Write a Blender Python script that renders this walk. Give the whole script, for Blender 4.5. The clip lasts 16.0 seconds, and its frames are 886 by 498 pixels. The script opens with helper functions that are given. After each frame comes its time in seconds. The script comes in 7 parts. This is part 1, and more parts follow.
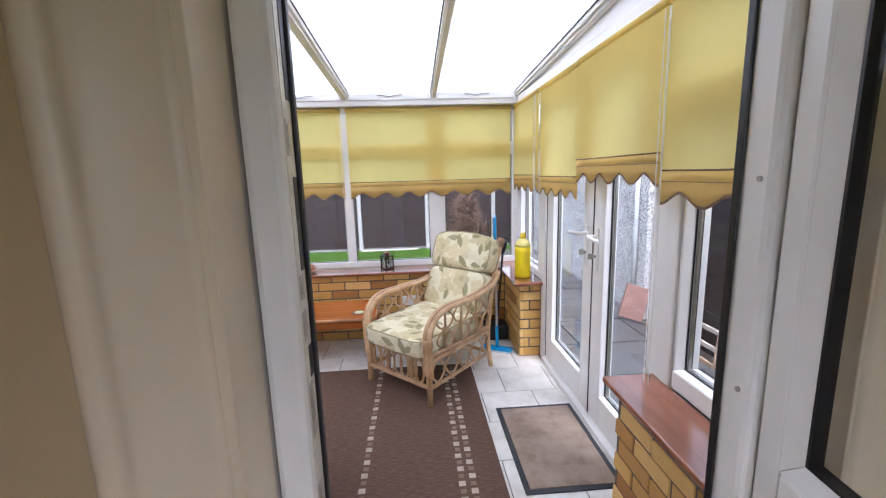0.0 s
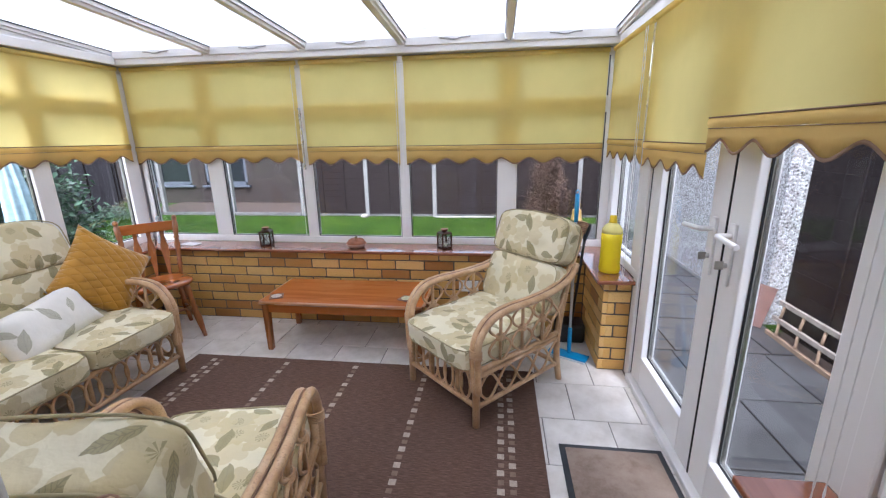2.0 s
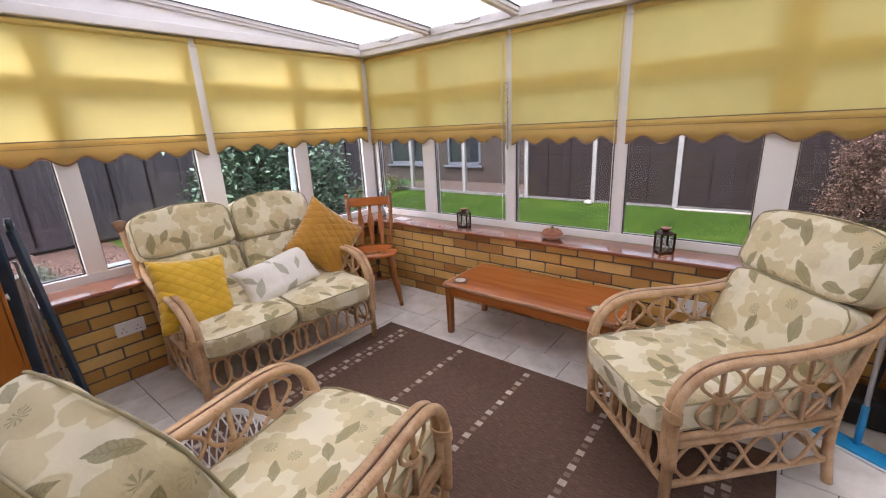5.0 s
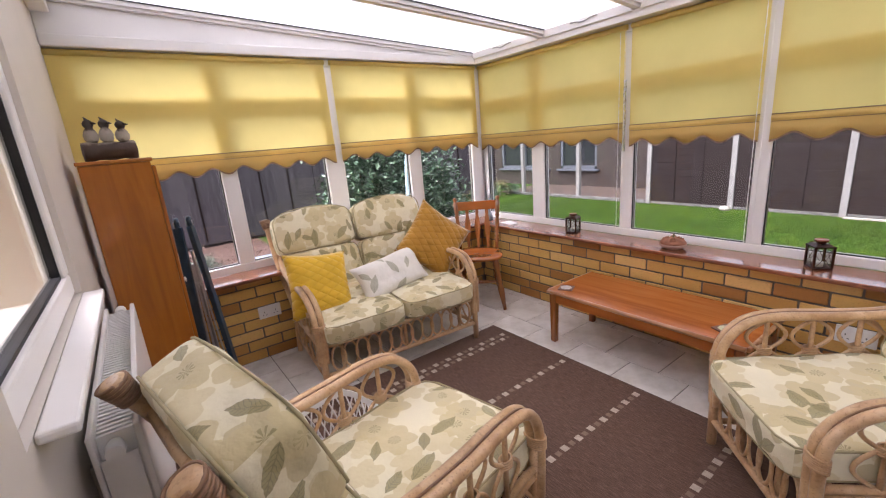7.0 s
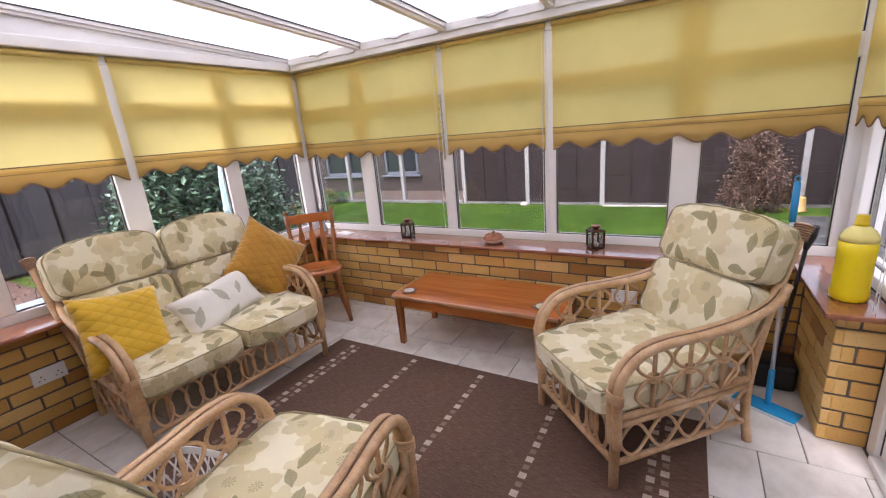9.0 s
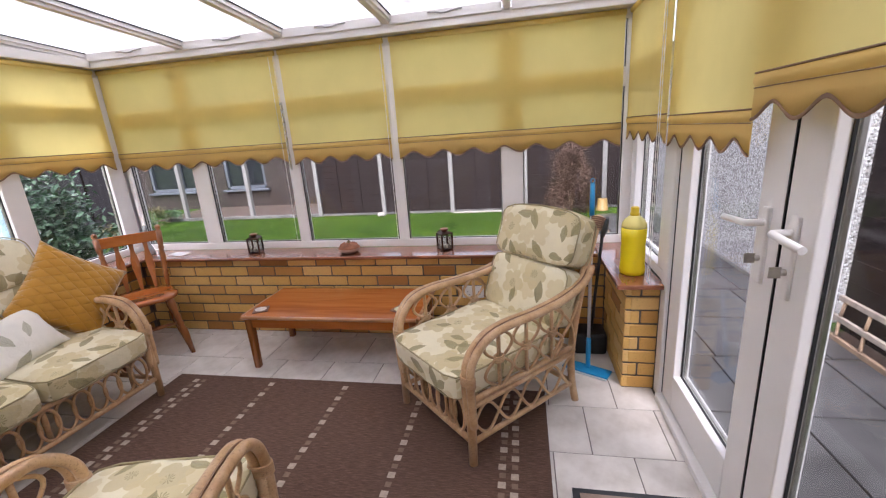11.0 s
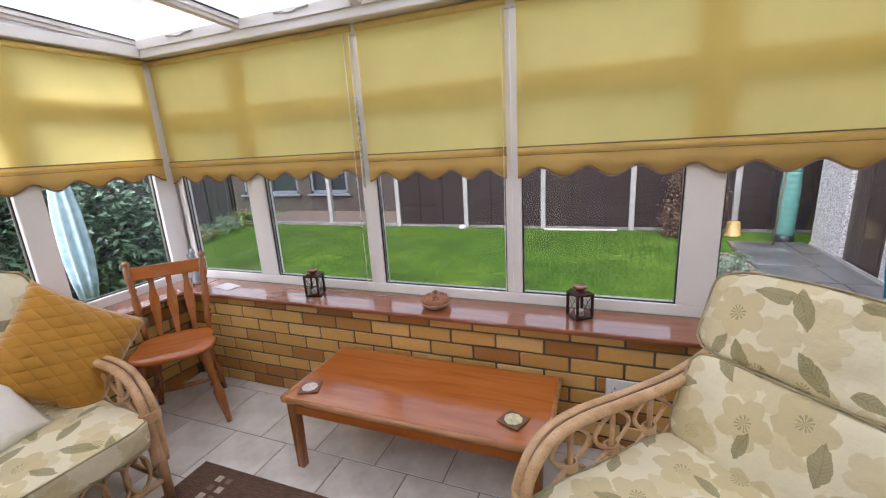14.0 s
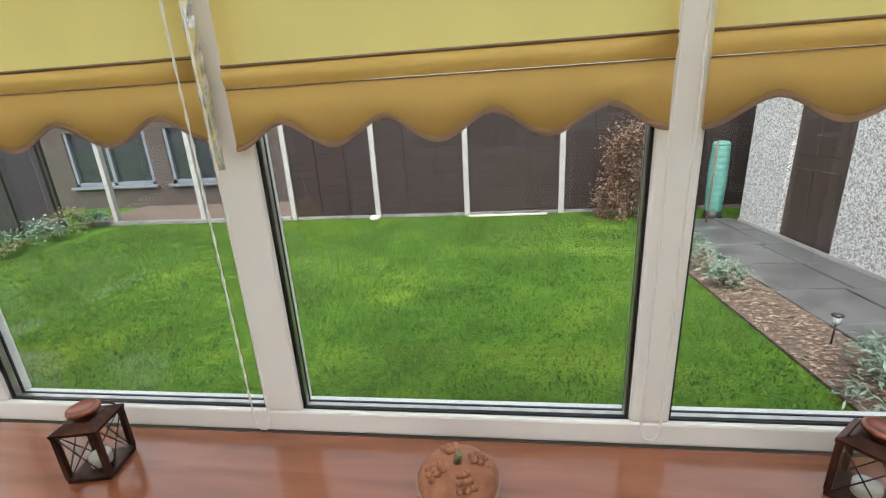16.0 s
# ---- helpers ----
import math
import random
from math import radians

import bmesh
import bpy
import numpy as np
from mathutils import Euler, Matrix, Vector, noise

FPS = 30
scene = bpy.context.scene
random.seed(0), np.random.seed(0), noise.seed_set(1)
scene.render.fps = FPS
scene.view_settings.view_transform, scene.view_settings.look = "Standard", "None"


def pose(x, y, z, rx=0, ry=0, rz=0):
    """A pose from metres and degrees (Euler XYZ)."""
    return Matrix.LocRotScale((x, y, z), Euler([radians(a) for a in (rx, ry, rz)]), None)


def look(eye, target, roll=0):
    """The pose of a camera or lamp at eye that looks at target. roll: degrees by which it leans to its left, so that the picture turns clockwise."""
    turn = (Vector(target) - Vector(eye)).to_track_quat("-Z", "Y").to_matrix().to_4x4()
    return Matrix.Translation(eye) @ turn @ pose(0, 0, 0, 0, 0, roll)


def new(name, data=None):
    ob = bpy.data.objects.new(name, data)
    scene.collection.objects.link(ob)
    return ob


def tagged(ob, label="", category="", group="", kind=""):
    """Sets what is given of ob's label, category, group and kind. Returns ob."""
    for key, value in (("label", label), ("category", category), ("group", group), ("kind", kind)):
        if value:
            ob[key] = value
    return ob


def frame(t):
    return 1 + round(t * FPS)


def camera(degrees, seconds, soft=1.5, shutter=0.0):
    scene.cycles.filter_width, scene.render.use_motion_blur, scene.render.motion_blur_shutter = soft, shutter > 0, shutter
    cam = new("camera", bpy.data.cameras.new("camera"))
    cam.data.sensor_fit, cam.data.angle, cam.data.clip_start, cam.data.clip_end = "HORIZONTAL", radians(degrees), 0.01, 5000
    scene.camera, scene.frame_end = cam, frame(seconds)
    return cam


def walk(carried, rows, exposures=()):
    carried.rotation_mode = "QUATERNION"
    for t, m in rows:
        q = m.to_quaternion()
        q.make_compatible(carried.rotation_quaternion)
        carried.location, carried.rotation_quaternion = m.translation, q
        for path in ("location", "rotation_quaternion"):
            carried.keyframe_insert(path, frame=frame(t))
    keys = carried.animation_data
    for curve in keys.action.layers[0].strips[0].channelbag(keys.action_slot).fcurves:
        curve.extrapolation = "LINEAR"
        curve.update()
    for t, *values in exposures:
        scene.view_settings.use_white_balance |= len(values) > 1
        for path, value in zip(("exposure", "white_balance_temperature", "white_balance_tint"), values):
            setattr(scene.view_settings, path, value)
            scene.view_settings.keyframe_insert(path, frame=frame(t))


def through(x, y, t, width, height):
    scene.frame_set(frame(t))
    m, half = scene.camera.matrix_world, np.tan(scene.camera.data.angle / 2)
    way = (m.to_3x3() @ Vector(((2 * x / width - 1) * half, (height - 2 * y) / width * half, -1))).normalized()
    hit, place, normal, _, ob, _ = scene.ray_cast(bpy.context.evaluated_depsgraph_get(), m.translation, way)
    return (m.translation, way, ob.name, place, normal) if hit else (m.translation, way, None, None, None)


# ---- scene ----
cam = camera(93.4, 16.0, soft=1.2)
PATH = [
    (0, (0.368, 1.668, 1.429), -3.70, -10.28, -1.70),
    (0.5, (0.379, 1.787, 1.429), -2.67, -12.21, -1.10),
    (1, (0.449, 1.949, 1.426), -0.12, -13.68, -0.80),
    (1.5, (0.509, 2.099, 1.430), 3.44, -14.62, -0.80),
    (2, (0.504, 2.244, 1.429), 7.61, -15.01, -1.00),
    (2.5, (0.528, 2.325, 1.435), 11.98, -15.49, -1.50),
    (3, (0.539, 2.391, 1.435), 15.14, -16.08, -1.70),
    (3.5, (0.507, 2.445, 1.409), 18.84, -16.32, -1.70),
    (4, (0.505, 2.544, 1.385), 24.60, -16.32, -1.90),
    (4.5, (0.553, 2.632, 1.379), 31.55, -16.38, -2.20),
    (5, (0.580, 2.667, 1.382), 39.12, -16.29, -2.80),
    (5.5, (0.598, 2.686, 1.381), 45.34, -15.97, -3.27),
    (6, (0.609, 2.690, 1.380), 50.50, -15.50, -3.80),
    (6.5, (0.616, 2.682, 1.379), 53.79, -15.02, -4.32),
    (7, (0.616, 2.670, 1.381), 54.43, -14.70, -4.77),
    (7.5, (0.610, 2.658, 1.385), 51.61, -14.68, -5.10),
    (8, (0.619, 2.668, 1.395), 46.80, -15.04, -5.10),
    (8.5, (0.592, 2.652, 1.402), 39.49, -15.43, -5.10),
    (9, (0.590, 2.628, 1.407), 31.04, -15.72, -4.90),
    (9.5, (0.587, 2.594, 1.402), 22.54, -15.70, -4.60),
    (10, (0.600, 2.596, 1.398), 16.33, -15.76, -4.50),
    (10.5, (0.618, 2.592, 1.389), 12.39, -15.56, -4.33),
    (11, (0.644, 2.599, 1.385), 11.50, -15.57, -4.03),
    (11.5, (0.660, 2.631, 1.387), 12.70, -15.65, -3.67),
    (12, (0.654, 2.705, 1.395), 15.07, -15.67, -3.37),
    (12.5, (0.611, 2.835, 1.408), 17.64, -15.52, -3.20),
    (13, (0.556, 2.998, 1.418), 20.00, -15.00, -3.20),
    (13.5, (0.393, 3.191, 1.417), 21.02, -14.71, -3.10),
    (14, (0.199, 3.476, 1.405), 21.83, -14.15, -3.40),
    (14.5, (-0.009, 3.791, 1.391), 19.66, -14.33, -3.60),
    (15, (-0.226, 4.101, 1.366), 16.64, -15.13, -3.80),
    (15.5, (-0.383, 4.421, 1.322), 12.38, -16.05, -3.90),
    (16, (-0.511, 4.700, 1.265), 7.67, -17.19, -3.30),
]
SKY, SUN = 0.12, 1.0
EXPOSURES = [(0, 2.57, 5470, 18), (1, 2.42, 5470, 17), (2, 2.26, 5470, 18), (3.5, 2.16, 5700, 22), (5, 2.20, 6070, 25), (7, 2.27, 6170, 27), (9.5, 2.19, 6040, 26), (12.5, 2.15, 6050, 22), (14, 2.19, 5950, 19), (15, 2.30, 5950, 14), (15.5, 2.41, 6080, 9), (16, 2.30, 6270, 7)]


def heading(eye, yaw, pitch, roll):
    """A camera pose from compass angles; roll leans as in look()."""
    return pose(*eye, 90 + pitch, 0, yaw) @ pose(0, 0, 0, 0, 0, roll)


walk(cam, [(t, heading(eye, yaw, pitch, roll)) for t, eye, yaw, pitch, roll in PATH], EXPOSURES)

# ---- light: an overcast sky ----
world = bpy.data.worlds.new("overcast_sky")
scene.world = world
world.use_nodes = True
wn = world.node_tree.nodes
sky = wn.new("ShaderNodeTexSky")
sky.sky_type, sky.sun_disc = "NISHITA", False
sky.sun_elevation, sky.sun_rotation = radians(48), radians(200)
sky.air_density, sky.dust_density, sky.ozone_density = 1.0, 5.0, 1.0
grey = wn.new("ShaderNodeHueSaturation")
grey.inputs["Saturation"].default_value = 0.25
world.node_tree.links.new(sky.outputs[0], grey.inputs["Color"])
world.node_tree.links.new(grey.outputs[0], wn["Background"].inputs[0])
wn["Background"].inputs[1].default_value = SKY
sun = new("sun", bpy.data.lights.new("sun", "SUN"))
sun.data.energy, sun.data.angle, sun.data.color = SUN, radians(25), (1.0, 0.96, 0.9)
sun.matrix_world = look((0, 0, 10), (-1.5, 4.2, 0))

# ---- materials ----


def material(name):
    m = bpy.data.materials.new(name)
    m.use_nodes = True
    nt = m.node_tree
    return m, nt, nt.nodes["Principled BSDF"]


def coords(nt, kind="Object", scale=(1, 1, 1)):
    c = nt.nodes.new("ShaderNodeTexCoord")
    mp = nt.nodes.new("ShaderNodeMapping")
    mp.inputs["Scale"].default_value = scale
    nt.links.new(c.outputs[kind], mp.inputs[0])
    return mp.outputs[0]


def noise_tex(nt, vec, scale, detail=4, rough=0.55):
    n = nt.nodes.new("ShaderNodeTexNoise")
    n.inputs["Scale"].default_value, n.inputs["Detail"].default_value = scale, detail
    n.inputs["Roughness"].default_value = rough
    nt.links.new(vec, n.inputs["Vector"])
    return n.outputs["Fac"]


def ramp(nt, fac, stops):
    r = nt.nodes.new("ShaderNodeValToRGB")
    els = r.color_ramp.elements
    while len(els) < len(stops):
        els.new(0.5)
    for e, (p, c) in zip(els, stops):
        e.position, e.color = p, (*c, 1)
    nt.links.new(fac, r.inputs[0])
    return r.outputs[0]


def blend(nt, fac, a, b, mode="MIX"):
    m = nt.nodes.new("ShaderNodeMix")
    m.data_type, m.blend_type = "RGBA", mode
    for sock, v in ((m.inputs[0], fac), (m.inputs[6], a), (m.inputs[7], b)):
        if isinstance(v, (int, float)):
            sock.default_value = v
        elif isinstance(v, tuple):
            sock.default_value = (*v, 1)
        else:
            nt.links.new(v, sock)
    return m.outputs[2]


def calc(nt, op, a, b=0.0, c=0.0):
    m = nt.nodes.new("ShaderNodeMath")
    m.operation = op
    for sock, v in zip(m.inputs, (a, b, c)):
        if isinstance(v, (int, float)):
            sock.default_value = v
        else:
            nt.links.new(v, sock)
    return m.outputs[0]


def bump(nt, bsdf, height, strength=0.3, dist=0.002):
    b = nt.nodes.new("ShaderNodeBump")
    b.inputs["Strength"].default_value, b.inputs["Distance"].default_value = strength, dist
    nt.links.new(height, b.inputs["Height"])
    nt.links.new(b.outputs[0], bsdf.inputs["Normal"])


def object_random(nt):
    return nt.nodes.new("ShaderNodeObjectInfo").outputs["Random"]


def plain(name, col, rough=0.5, var=0.12, scale=8.0, grain=160.0, strength=0.12, metal=0.0, kind="Object", rough_var=0.1):
    """Paint, plastic or metal with soft stains and a fine grain."""
    m, nt, b = material(name)
    v = coords(nt, kind)
    big, fine = noise_tex(nt, v, scale, 5), noise_tex(nt, v, grain, 2)
    dark = tuple(c * (1 - var) for c in col)
    light = tuple(min(1, c * (1 + var * 0.6)) for c in col)
    nt.links.new(ramp(nt, big, [(0.3, dark), (0.7, light)]), b.inputs["Base Color"])
    nt.links.new(calc(nt, "MULTIPLY_ADD", big, rough_var, rough - rough_var / 2), b.inputs["Roughness"])
    b.inputs["Metallic"].default_value = metal
    bump(nt, b, fine, strength, 0.001)
    return m


def wood(name, dark, mid, light, rough=0.3, axis=0, scale=1.0, strength=0.1):
    """Varnished timber, its grain along one axis."""
    m, nt, b = material(name)
    s = [9.0 * scale] * 3
    s[axis] = 0.9 * scale
    v = coords(nt, "Object", tuple(s))
    warp = noise_tex(nt, v, 1.6, 3)
    w = nt.nodes.new("ShaderNodeTexNoise")
    w.inputs["Scale"].default_value, w.inputs["Detail"].default_value, w.inputs["Distortion"].default_value = 2.4, 8, 1.4
    nt.links.new(v, w.inputs["Vector"])
    fine = noise_tex(nt, coords(nt, "Object", tuple(x * 14 for x in s)), 2.0, 3)
    base = ramp(nt, w.outputs["Fac"], [(0.3, dark), (0.5, mid), (0.72, light)])
    base = blend(nt, calc(nt, "MULTIPLY", fine, 0.22), base, dark)
    nt.links.new(base, b.inputs["Base Color"])
    nt.links.new(calc(nt, "MULTIPLY_ADD", warp, 0.2, rough - 0.1), b.inputs["Roughness"])
    b.inputs["Coat Weight"].default_value, b.inputs["Coat Roughness"].default_value = 0.6, 0.1
    bump(nt, b, fine, strength, 0.0006)
    return m


UPVC = plain("upvc", (0.84, 0.825, 0.80), 0.32, 0.05, 3.0, 90.0, 0.03)
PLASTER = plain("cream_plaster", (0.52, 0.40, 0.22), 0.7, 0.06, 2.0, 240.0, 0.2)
GLOSS_PAINT = plain("cream_gloss_paint", (0.74, 0.63, 0.46), 0.35, 0.05, 3.0, 60.0, 0.06)
WHITE_WALL = plain("pale_wall_paint", (0.66, 0.61, 0.54), 0.65, 0.06, 2.0, 220.0, 0.15)
RUBBER = plain("black_rubber", (0.012, 0.012, 0.014), 0.45, 0.2, 20.0, 120.0, 0.1)
STEEL = plain("worn_steel", (0.52, 0.50, 0.46), 0.35, 0.25, 25.0, 200.0, 0.15, 1.0)
MORTAR = plain("mortar", (0.13, 0.108, 0.085), 0.9, 0.25, 9.0, 260.0, 0.6)
GROUT = plain("grout", (0.20, 0.18, 0.16), 0.85, 0.2, 9.0, 200.0, 0.3)
RED_SILL = wood("sill_laminate", (0.22, 0.072, 0.032), (0.275, 0.096, 0.045), (0.32, 0.12, 0.06), 0.2, 0, 0.8, 0.05)
RED_SILL_Y = wood("sill_laminate_along", (0.22, 0.072, 0.032), (0.275, 0.096, 0.045), (0.32, 0.12, 0.06), 0.2, 1, 0.8, 0.05)


def glass_material(name, tint=(0.945, 0.96, 0.957), gloss=1.0):
    m, nt, b = material(name)
    nt.nodes.remove(b)
    clear = nt.nodes.new("ShaderNodeBsdfTransparent")
    clear.inputs[0].default_value = (*tint, 1)
    shine = nt.nodes.new("ShaderNodeBsdfGlossy")
    shine.inputs["Roughness"].default_value = 0.01
    facing = nt.nodes.new("ShaderNodeLayerWeight")
    facing.inputs["Blend"].default_value = 0.5
    fres = calc(nt, "MULTIPLY_ADD", calc(nt, "POWER", facing.outputs["Facing"], 5.0), 0.6, 0.024)
    mix = nt.nodes.new("ShaderNodeMixShader")
    nt.links.new(calc(nt, "MULTIPLY", fres, gloss), mix.inputs[0])
    nt.links.new(clear.outputs[0], mix.inputs[1])
    nt.links.new(shine.outputs[0], mix.inputs[2])
    nt.links.new(mix.outputs[0], nt.nodes["Material Output"].inputs[0])
    return m


GLASS = glass_material("window_glass")


def brick_material():
    m, nt, b = material("buff_brick")
    v = coords(nt, "Object")
    rnd = object_random(nt)
    tone = ramp(nt, rnd, [(0.0, (0.30, 0.115, 0.025)), (0.12, (0.42, 0.20, 0.05)), (0.30, (0.60, 0.35, 0.09)),
                          (0.65, (0.73, 0.46, 0.135)), (1.0, (0.77, 0.53, 0.20))])
    blotch = noise_tex(nt, v, 14.0, 6, 0.65)
    tone = blend(nt, calc(nt, "MULTIPLY", blotch, 0.42), tone, (0.46, 0.22, 0.05))
    pits = noise_tex(nt, v, 130.0, 4, 0.7)
    tone = blend(nt, ramp(nt, pits, [(0.3, (0.5, 0.5, 0.5)), (0.42, (0, 0, 0))]), tone, (0.16, 0.08, 0.03))
    nt.links.new(tone, b.inputs["Base Color"])
    b.inputs["Roughness"].default_value = 0.72
    bump(nt, b, pits, 0.5, 0.002)
    return m


BRICK = brick_material()


def tile_material():
    m, nt, b = material("ceramic_floor_tile")
    v = coords(nt, "Object")
    cloud = noise_tex(nt, v, 5.0, 7, 0.62)
    rnd = object_random(nt)
    tone = ramp(nt, cloud, [(0.34, (0.54, 0.50, 0.44)), (0.5, (0.68, 0.645, 0.59)), (0.66, (0.80, 0.77, 0.72))])
    tone = blend(nt, calc(nt, "MULTIPLY", rnd, 0.22), tone, (0.58, 0.54, 0.48))
    nt.links.new(tone, b.inputs["Base Color"])
    nt.links.new(calc(nt, "MULTIPLY_ADD", cloud, 0.25, 0.22), b.inputs["Roughness"])
    bump(nt, b, noise_tex(nt, v, 40.0, 4), 0.12, 0.002)
    return m


TILE = tile_material()


def polycarbonate_material():
    m, nt, b = material("opal_polycarbonate")
    nt.nodes.remove(b)
    v = coords(nt, "Object")
    grime = noise_tex(nt, v, 2.6, 5, 0.6)
    spots = noise_tex(nt, v, 5.5, 3, 0.5)
    w = nt.nodes.new("ShaderNodeTexWave")
    w.inputs["Scale"].default_value, w.bands_direction = 16.0, "X"
    nt.links.new(v, w.inputs["Vector"])
    tone = ramp(nt, grime, [(0.25, (0.58, 0.585, 0.58)), (0.6, (0.72, 0.725, 0.73))])
    tone = blend(nt, ramp(nt, spots, [(0.60, (0, 0, 0)), (0.80, (0.8, 0.8, 0.8))]), tone, (0.36, 0.35, 0.32))
    tone = blend(nt, calc(nt, "MULTIPLY", w.outputs["Fac"], 0.20), tone, (0.50, 0.51, 0.52))
    through_it = nt.nodes.new("ShaderNodeBsdfTranslucent")
    back = nt.nodes.new("ShaderNodeBsdfDiffuse")
    nt.links.new(tone, through_it.inputs[0])
    nt.links.new(tone, back.inputs[0])
    mix = nt.nodes.new("ShaderNodeMixShader")
    mix.inputs[0].default_value = 0.12
    nt.links.new(through_it.outputs[0], mix.inputs[1])
    nt.links.new(back.outputs[0], mix.inputs[2])
    nt.links.new(mix.outputs[0], nt.nodes["Material Output"].inputs[0])
    return m


OPAL = polycarbonate_material()


def blind_material(name, col, through=0.55):
    m, nt, b = material(name)
    nt.nodes.remove(b)
    v = coords(nt, "Object")
    weave = noise_tex(nt, coords(nt, "Object", (500, 500, 60)), 1.0, 2)
    soft = noise_tex(nt, v, 2.2, 4)
    dark = tuple(c * 0.88 for c in col)
    tone = blend(nt, calc(nt, "MULTIPLY", weave, 0.25), ramp(nt, soft, [(0.3, dark), (0.7, col)]), dark)
    t = nt.nodes.new("ShaderNodeBsdfTranslucent")
    d = nt.nodes.new("ShaderNodeBsdfDiffuse")
    nt.links.new(tone, t.inputs[0])
    nt.links.new(tone, d.inputs[0])
    mix = nt.nodes.new("ShaderNodeMixShader")
    mix.inputs[0].default_value = through
    nt.links.new(d.outputs[0], mix.inputs[1])
    nt.links.new(t.outputs[0], mix.inputs[2])
    nt.links.new(mix.outputs[0], nt.nodes["Material Output"].inputs[0])
    return m


BLIND = blind_material("yellow_blind_cloth", (0.95, 0.79, 0.30), 0.55)
VALANCE = blind_material("ochre_valance_cloth", (0.82, 0.60, 0.22), 0.30)
BRAID = blind_material("blind_braid", (0.36, 0.24, 0.16), 0.2)

# ---- mesh helpers ----


def box(bm, x0, x1, y0, y1, z0, z1, bevel=0.0, m=None):
    """A box, its edges bevelled; m moves it afterwards. Returns its vertices."""
    vs = [bm.verts.new((x, y, z)) for x in (x0, x1) for y in (y0, y1) for z in (z0, z1)]
    fs = [bm.faces.new([vs[i] for i in f]) for f in
          ((0, 1, 3, 2), (4, 6, 7, 5), (0, 4, 5, 1), (2, 3, 7, 6), (0, 2, 6, 4), (1, 5, 7, 3))]
    if bevel:
        es = list({e for f in fs for e in f.edges})
        got = bmesh.ops.bevel(bm, geom=es, offset=bevel, segments=2, profile=0.5, affect="EDGES")
        vs = list({v for f in got["faces"] for v in f.verts} | {v for v in vs if v.is_valid})
    if m is not None:
        for v in vs:
            v.co = m @ v.co
    return vs


def rot_m(at, rx=0, ry=0, rz=0):
    return pose(*at, rx, ry, rz)


def tube(bm, pts, r, seg=8, closed=False, caps=True):
    """A round rod along points; r is a radius or one for each point."""
    pts = [Vector(p) for p in pts]
    n = len(pts)
    rad = r if isinstance(r, (list, tuple)) else [r] * n
    tang = []
    for i in range(n):
        a = pts[(i - 1) % n] if closed or i else pts[0]
        b = pts[(i + 1) % n] if closed or i < n - 1 else pts[-1]
        d = b - a
        tang.append(d.normalized() if d.length > 1e-9 else Vector((0, 0, 1)))
    up = Vector((0, 0, 1)) if abs(tang[0].z) < 0.9 else Vector((1, 0, 0))
    side = tang[0].cross(up).normalized()
    rings = []
    for i in range(n):
        side = (side - tang[i] * side.dot(tang[i])).normalized()
        other = tang[i].cross(side)
        rings.append([bm.verts.new(pts[i] + rad[i] * (math.cos(2 * math.pi * k / seg) * side + math.sin(2 * math.pi * k / seg) * other))
                      for k in range(seg)])
    for i in range(n if closed else n - 1):
        a, b = rings[i], rings[(i + 1) % n]
        for k in range(seg):
            f = bm.faces.new((a[k], a[(k + 1) % seg], b[(k + 1) % seg], b[k]))
            f.smooth = True
    if caps and not closed:
        bm.faces.new(rings[0][::-1])
        bm.faces.new(rings[-1])


def spline(pts, n=6, closed=False):
    """Catmull-Rom through points."""
    pts = [Vector(p) for p in pts]
    out, k = [], len(pts)
    for i in range(k if closed else k - 1):
        if closed:
            p = [pts[(i + j) % k] for j in (-1, 0, 1, 2)]
        else:
            p = [pts[max(0, i - 1)], pts[i], pts[i + 1], pts[min(k - 1, i + 2)]]
        for s in range(n):
            t = s / n
            out.append(0.5 * (2 * p[1] + (p[2] - p[0]) * t + (2 * p[0] - 5 * p[1] + 4 * p[2] - p[3]) * t * t
                              + (3 * p[1] - p[0] - 3 * p[2] + p[3]) * t ** 3))
    if not closed:
        out.append(pts[-1])
    return out


def lathe(bm, profile, seg=20, at=(0, 0, 0), m=None):
    """A turned shape from (radius, height) pairs."""
    rings = []
    for r, z in profile:
        rings.append([bm.verts.new((at[0] + r * math.cos(2 * math.pi * k / seg), at[1] + r * math.sin(2 * math.pi * k / seg), at[2] + z))
                      for k in range(seg)])
    for a, b in zip(rings, rings[1:]):
        for k in range(seg):
            f = bm.faces.new((a[k], a[(k + 1) % seg], b[(k + 1) % seg], b[k]))
            f.smooth = True
    bm.faces.new(rings[0][::-1])
    bm.faces.new(rings[-1])
    if m is not None:
        for ring in rings:
            for v in ring:
                v.co = m @ v.co


def part(name, bm, mat, parent=None, label="", smooth=False):
    """Links a bmesh as one mesh object, under a thing or part."""
    me = bpy.data.meshes.new(name)
    bm.normal_update()
    bm.to_mesh(me)
    bm.free()
    me.materials.append(mat)
    if smooth:
        for p in me.polygons:
            p.use_smooth = True
    ob = new(name, me)
    ob.parent = parent
    if label:
        ob["label"] = label
    return ob


def thing(name, label, category, group="", kind="", m=None):
    ob = new(name)
    ob.empty_display_size = 0.1
    tagged(ob, label, category, group, kind)
    if m is not None:
        ob.matrix_world = m
    return ob


def box_part(name, mat, parent, dims, bevel=0.003, label="", m=None):
    bm = bmesh.new()
    box(bm, *dims, bevel=bevel, m=m)
    return part(name, bm, mat, parent, label)


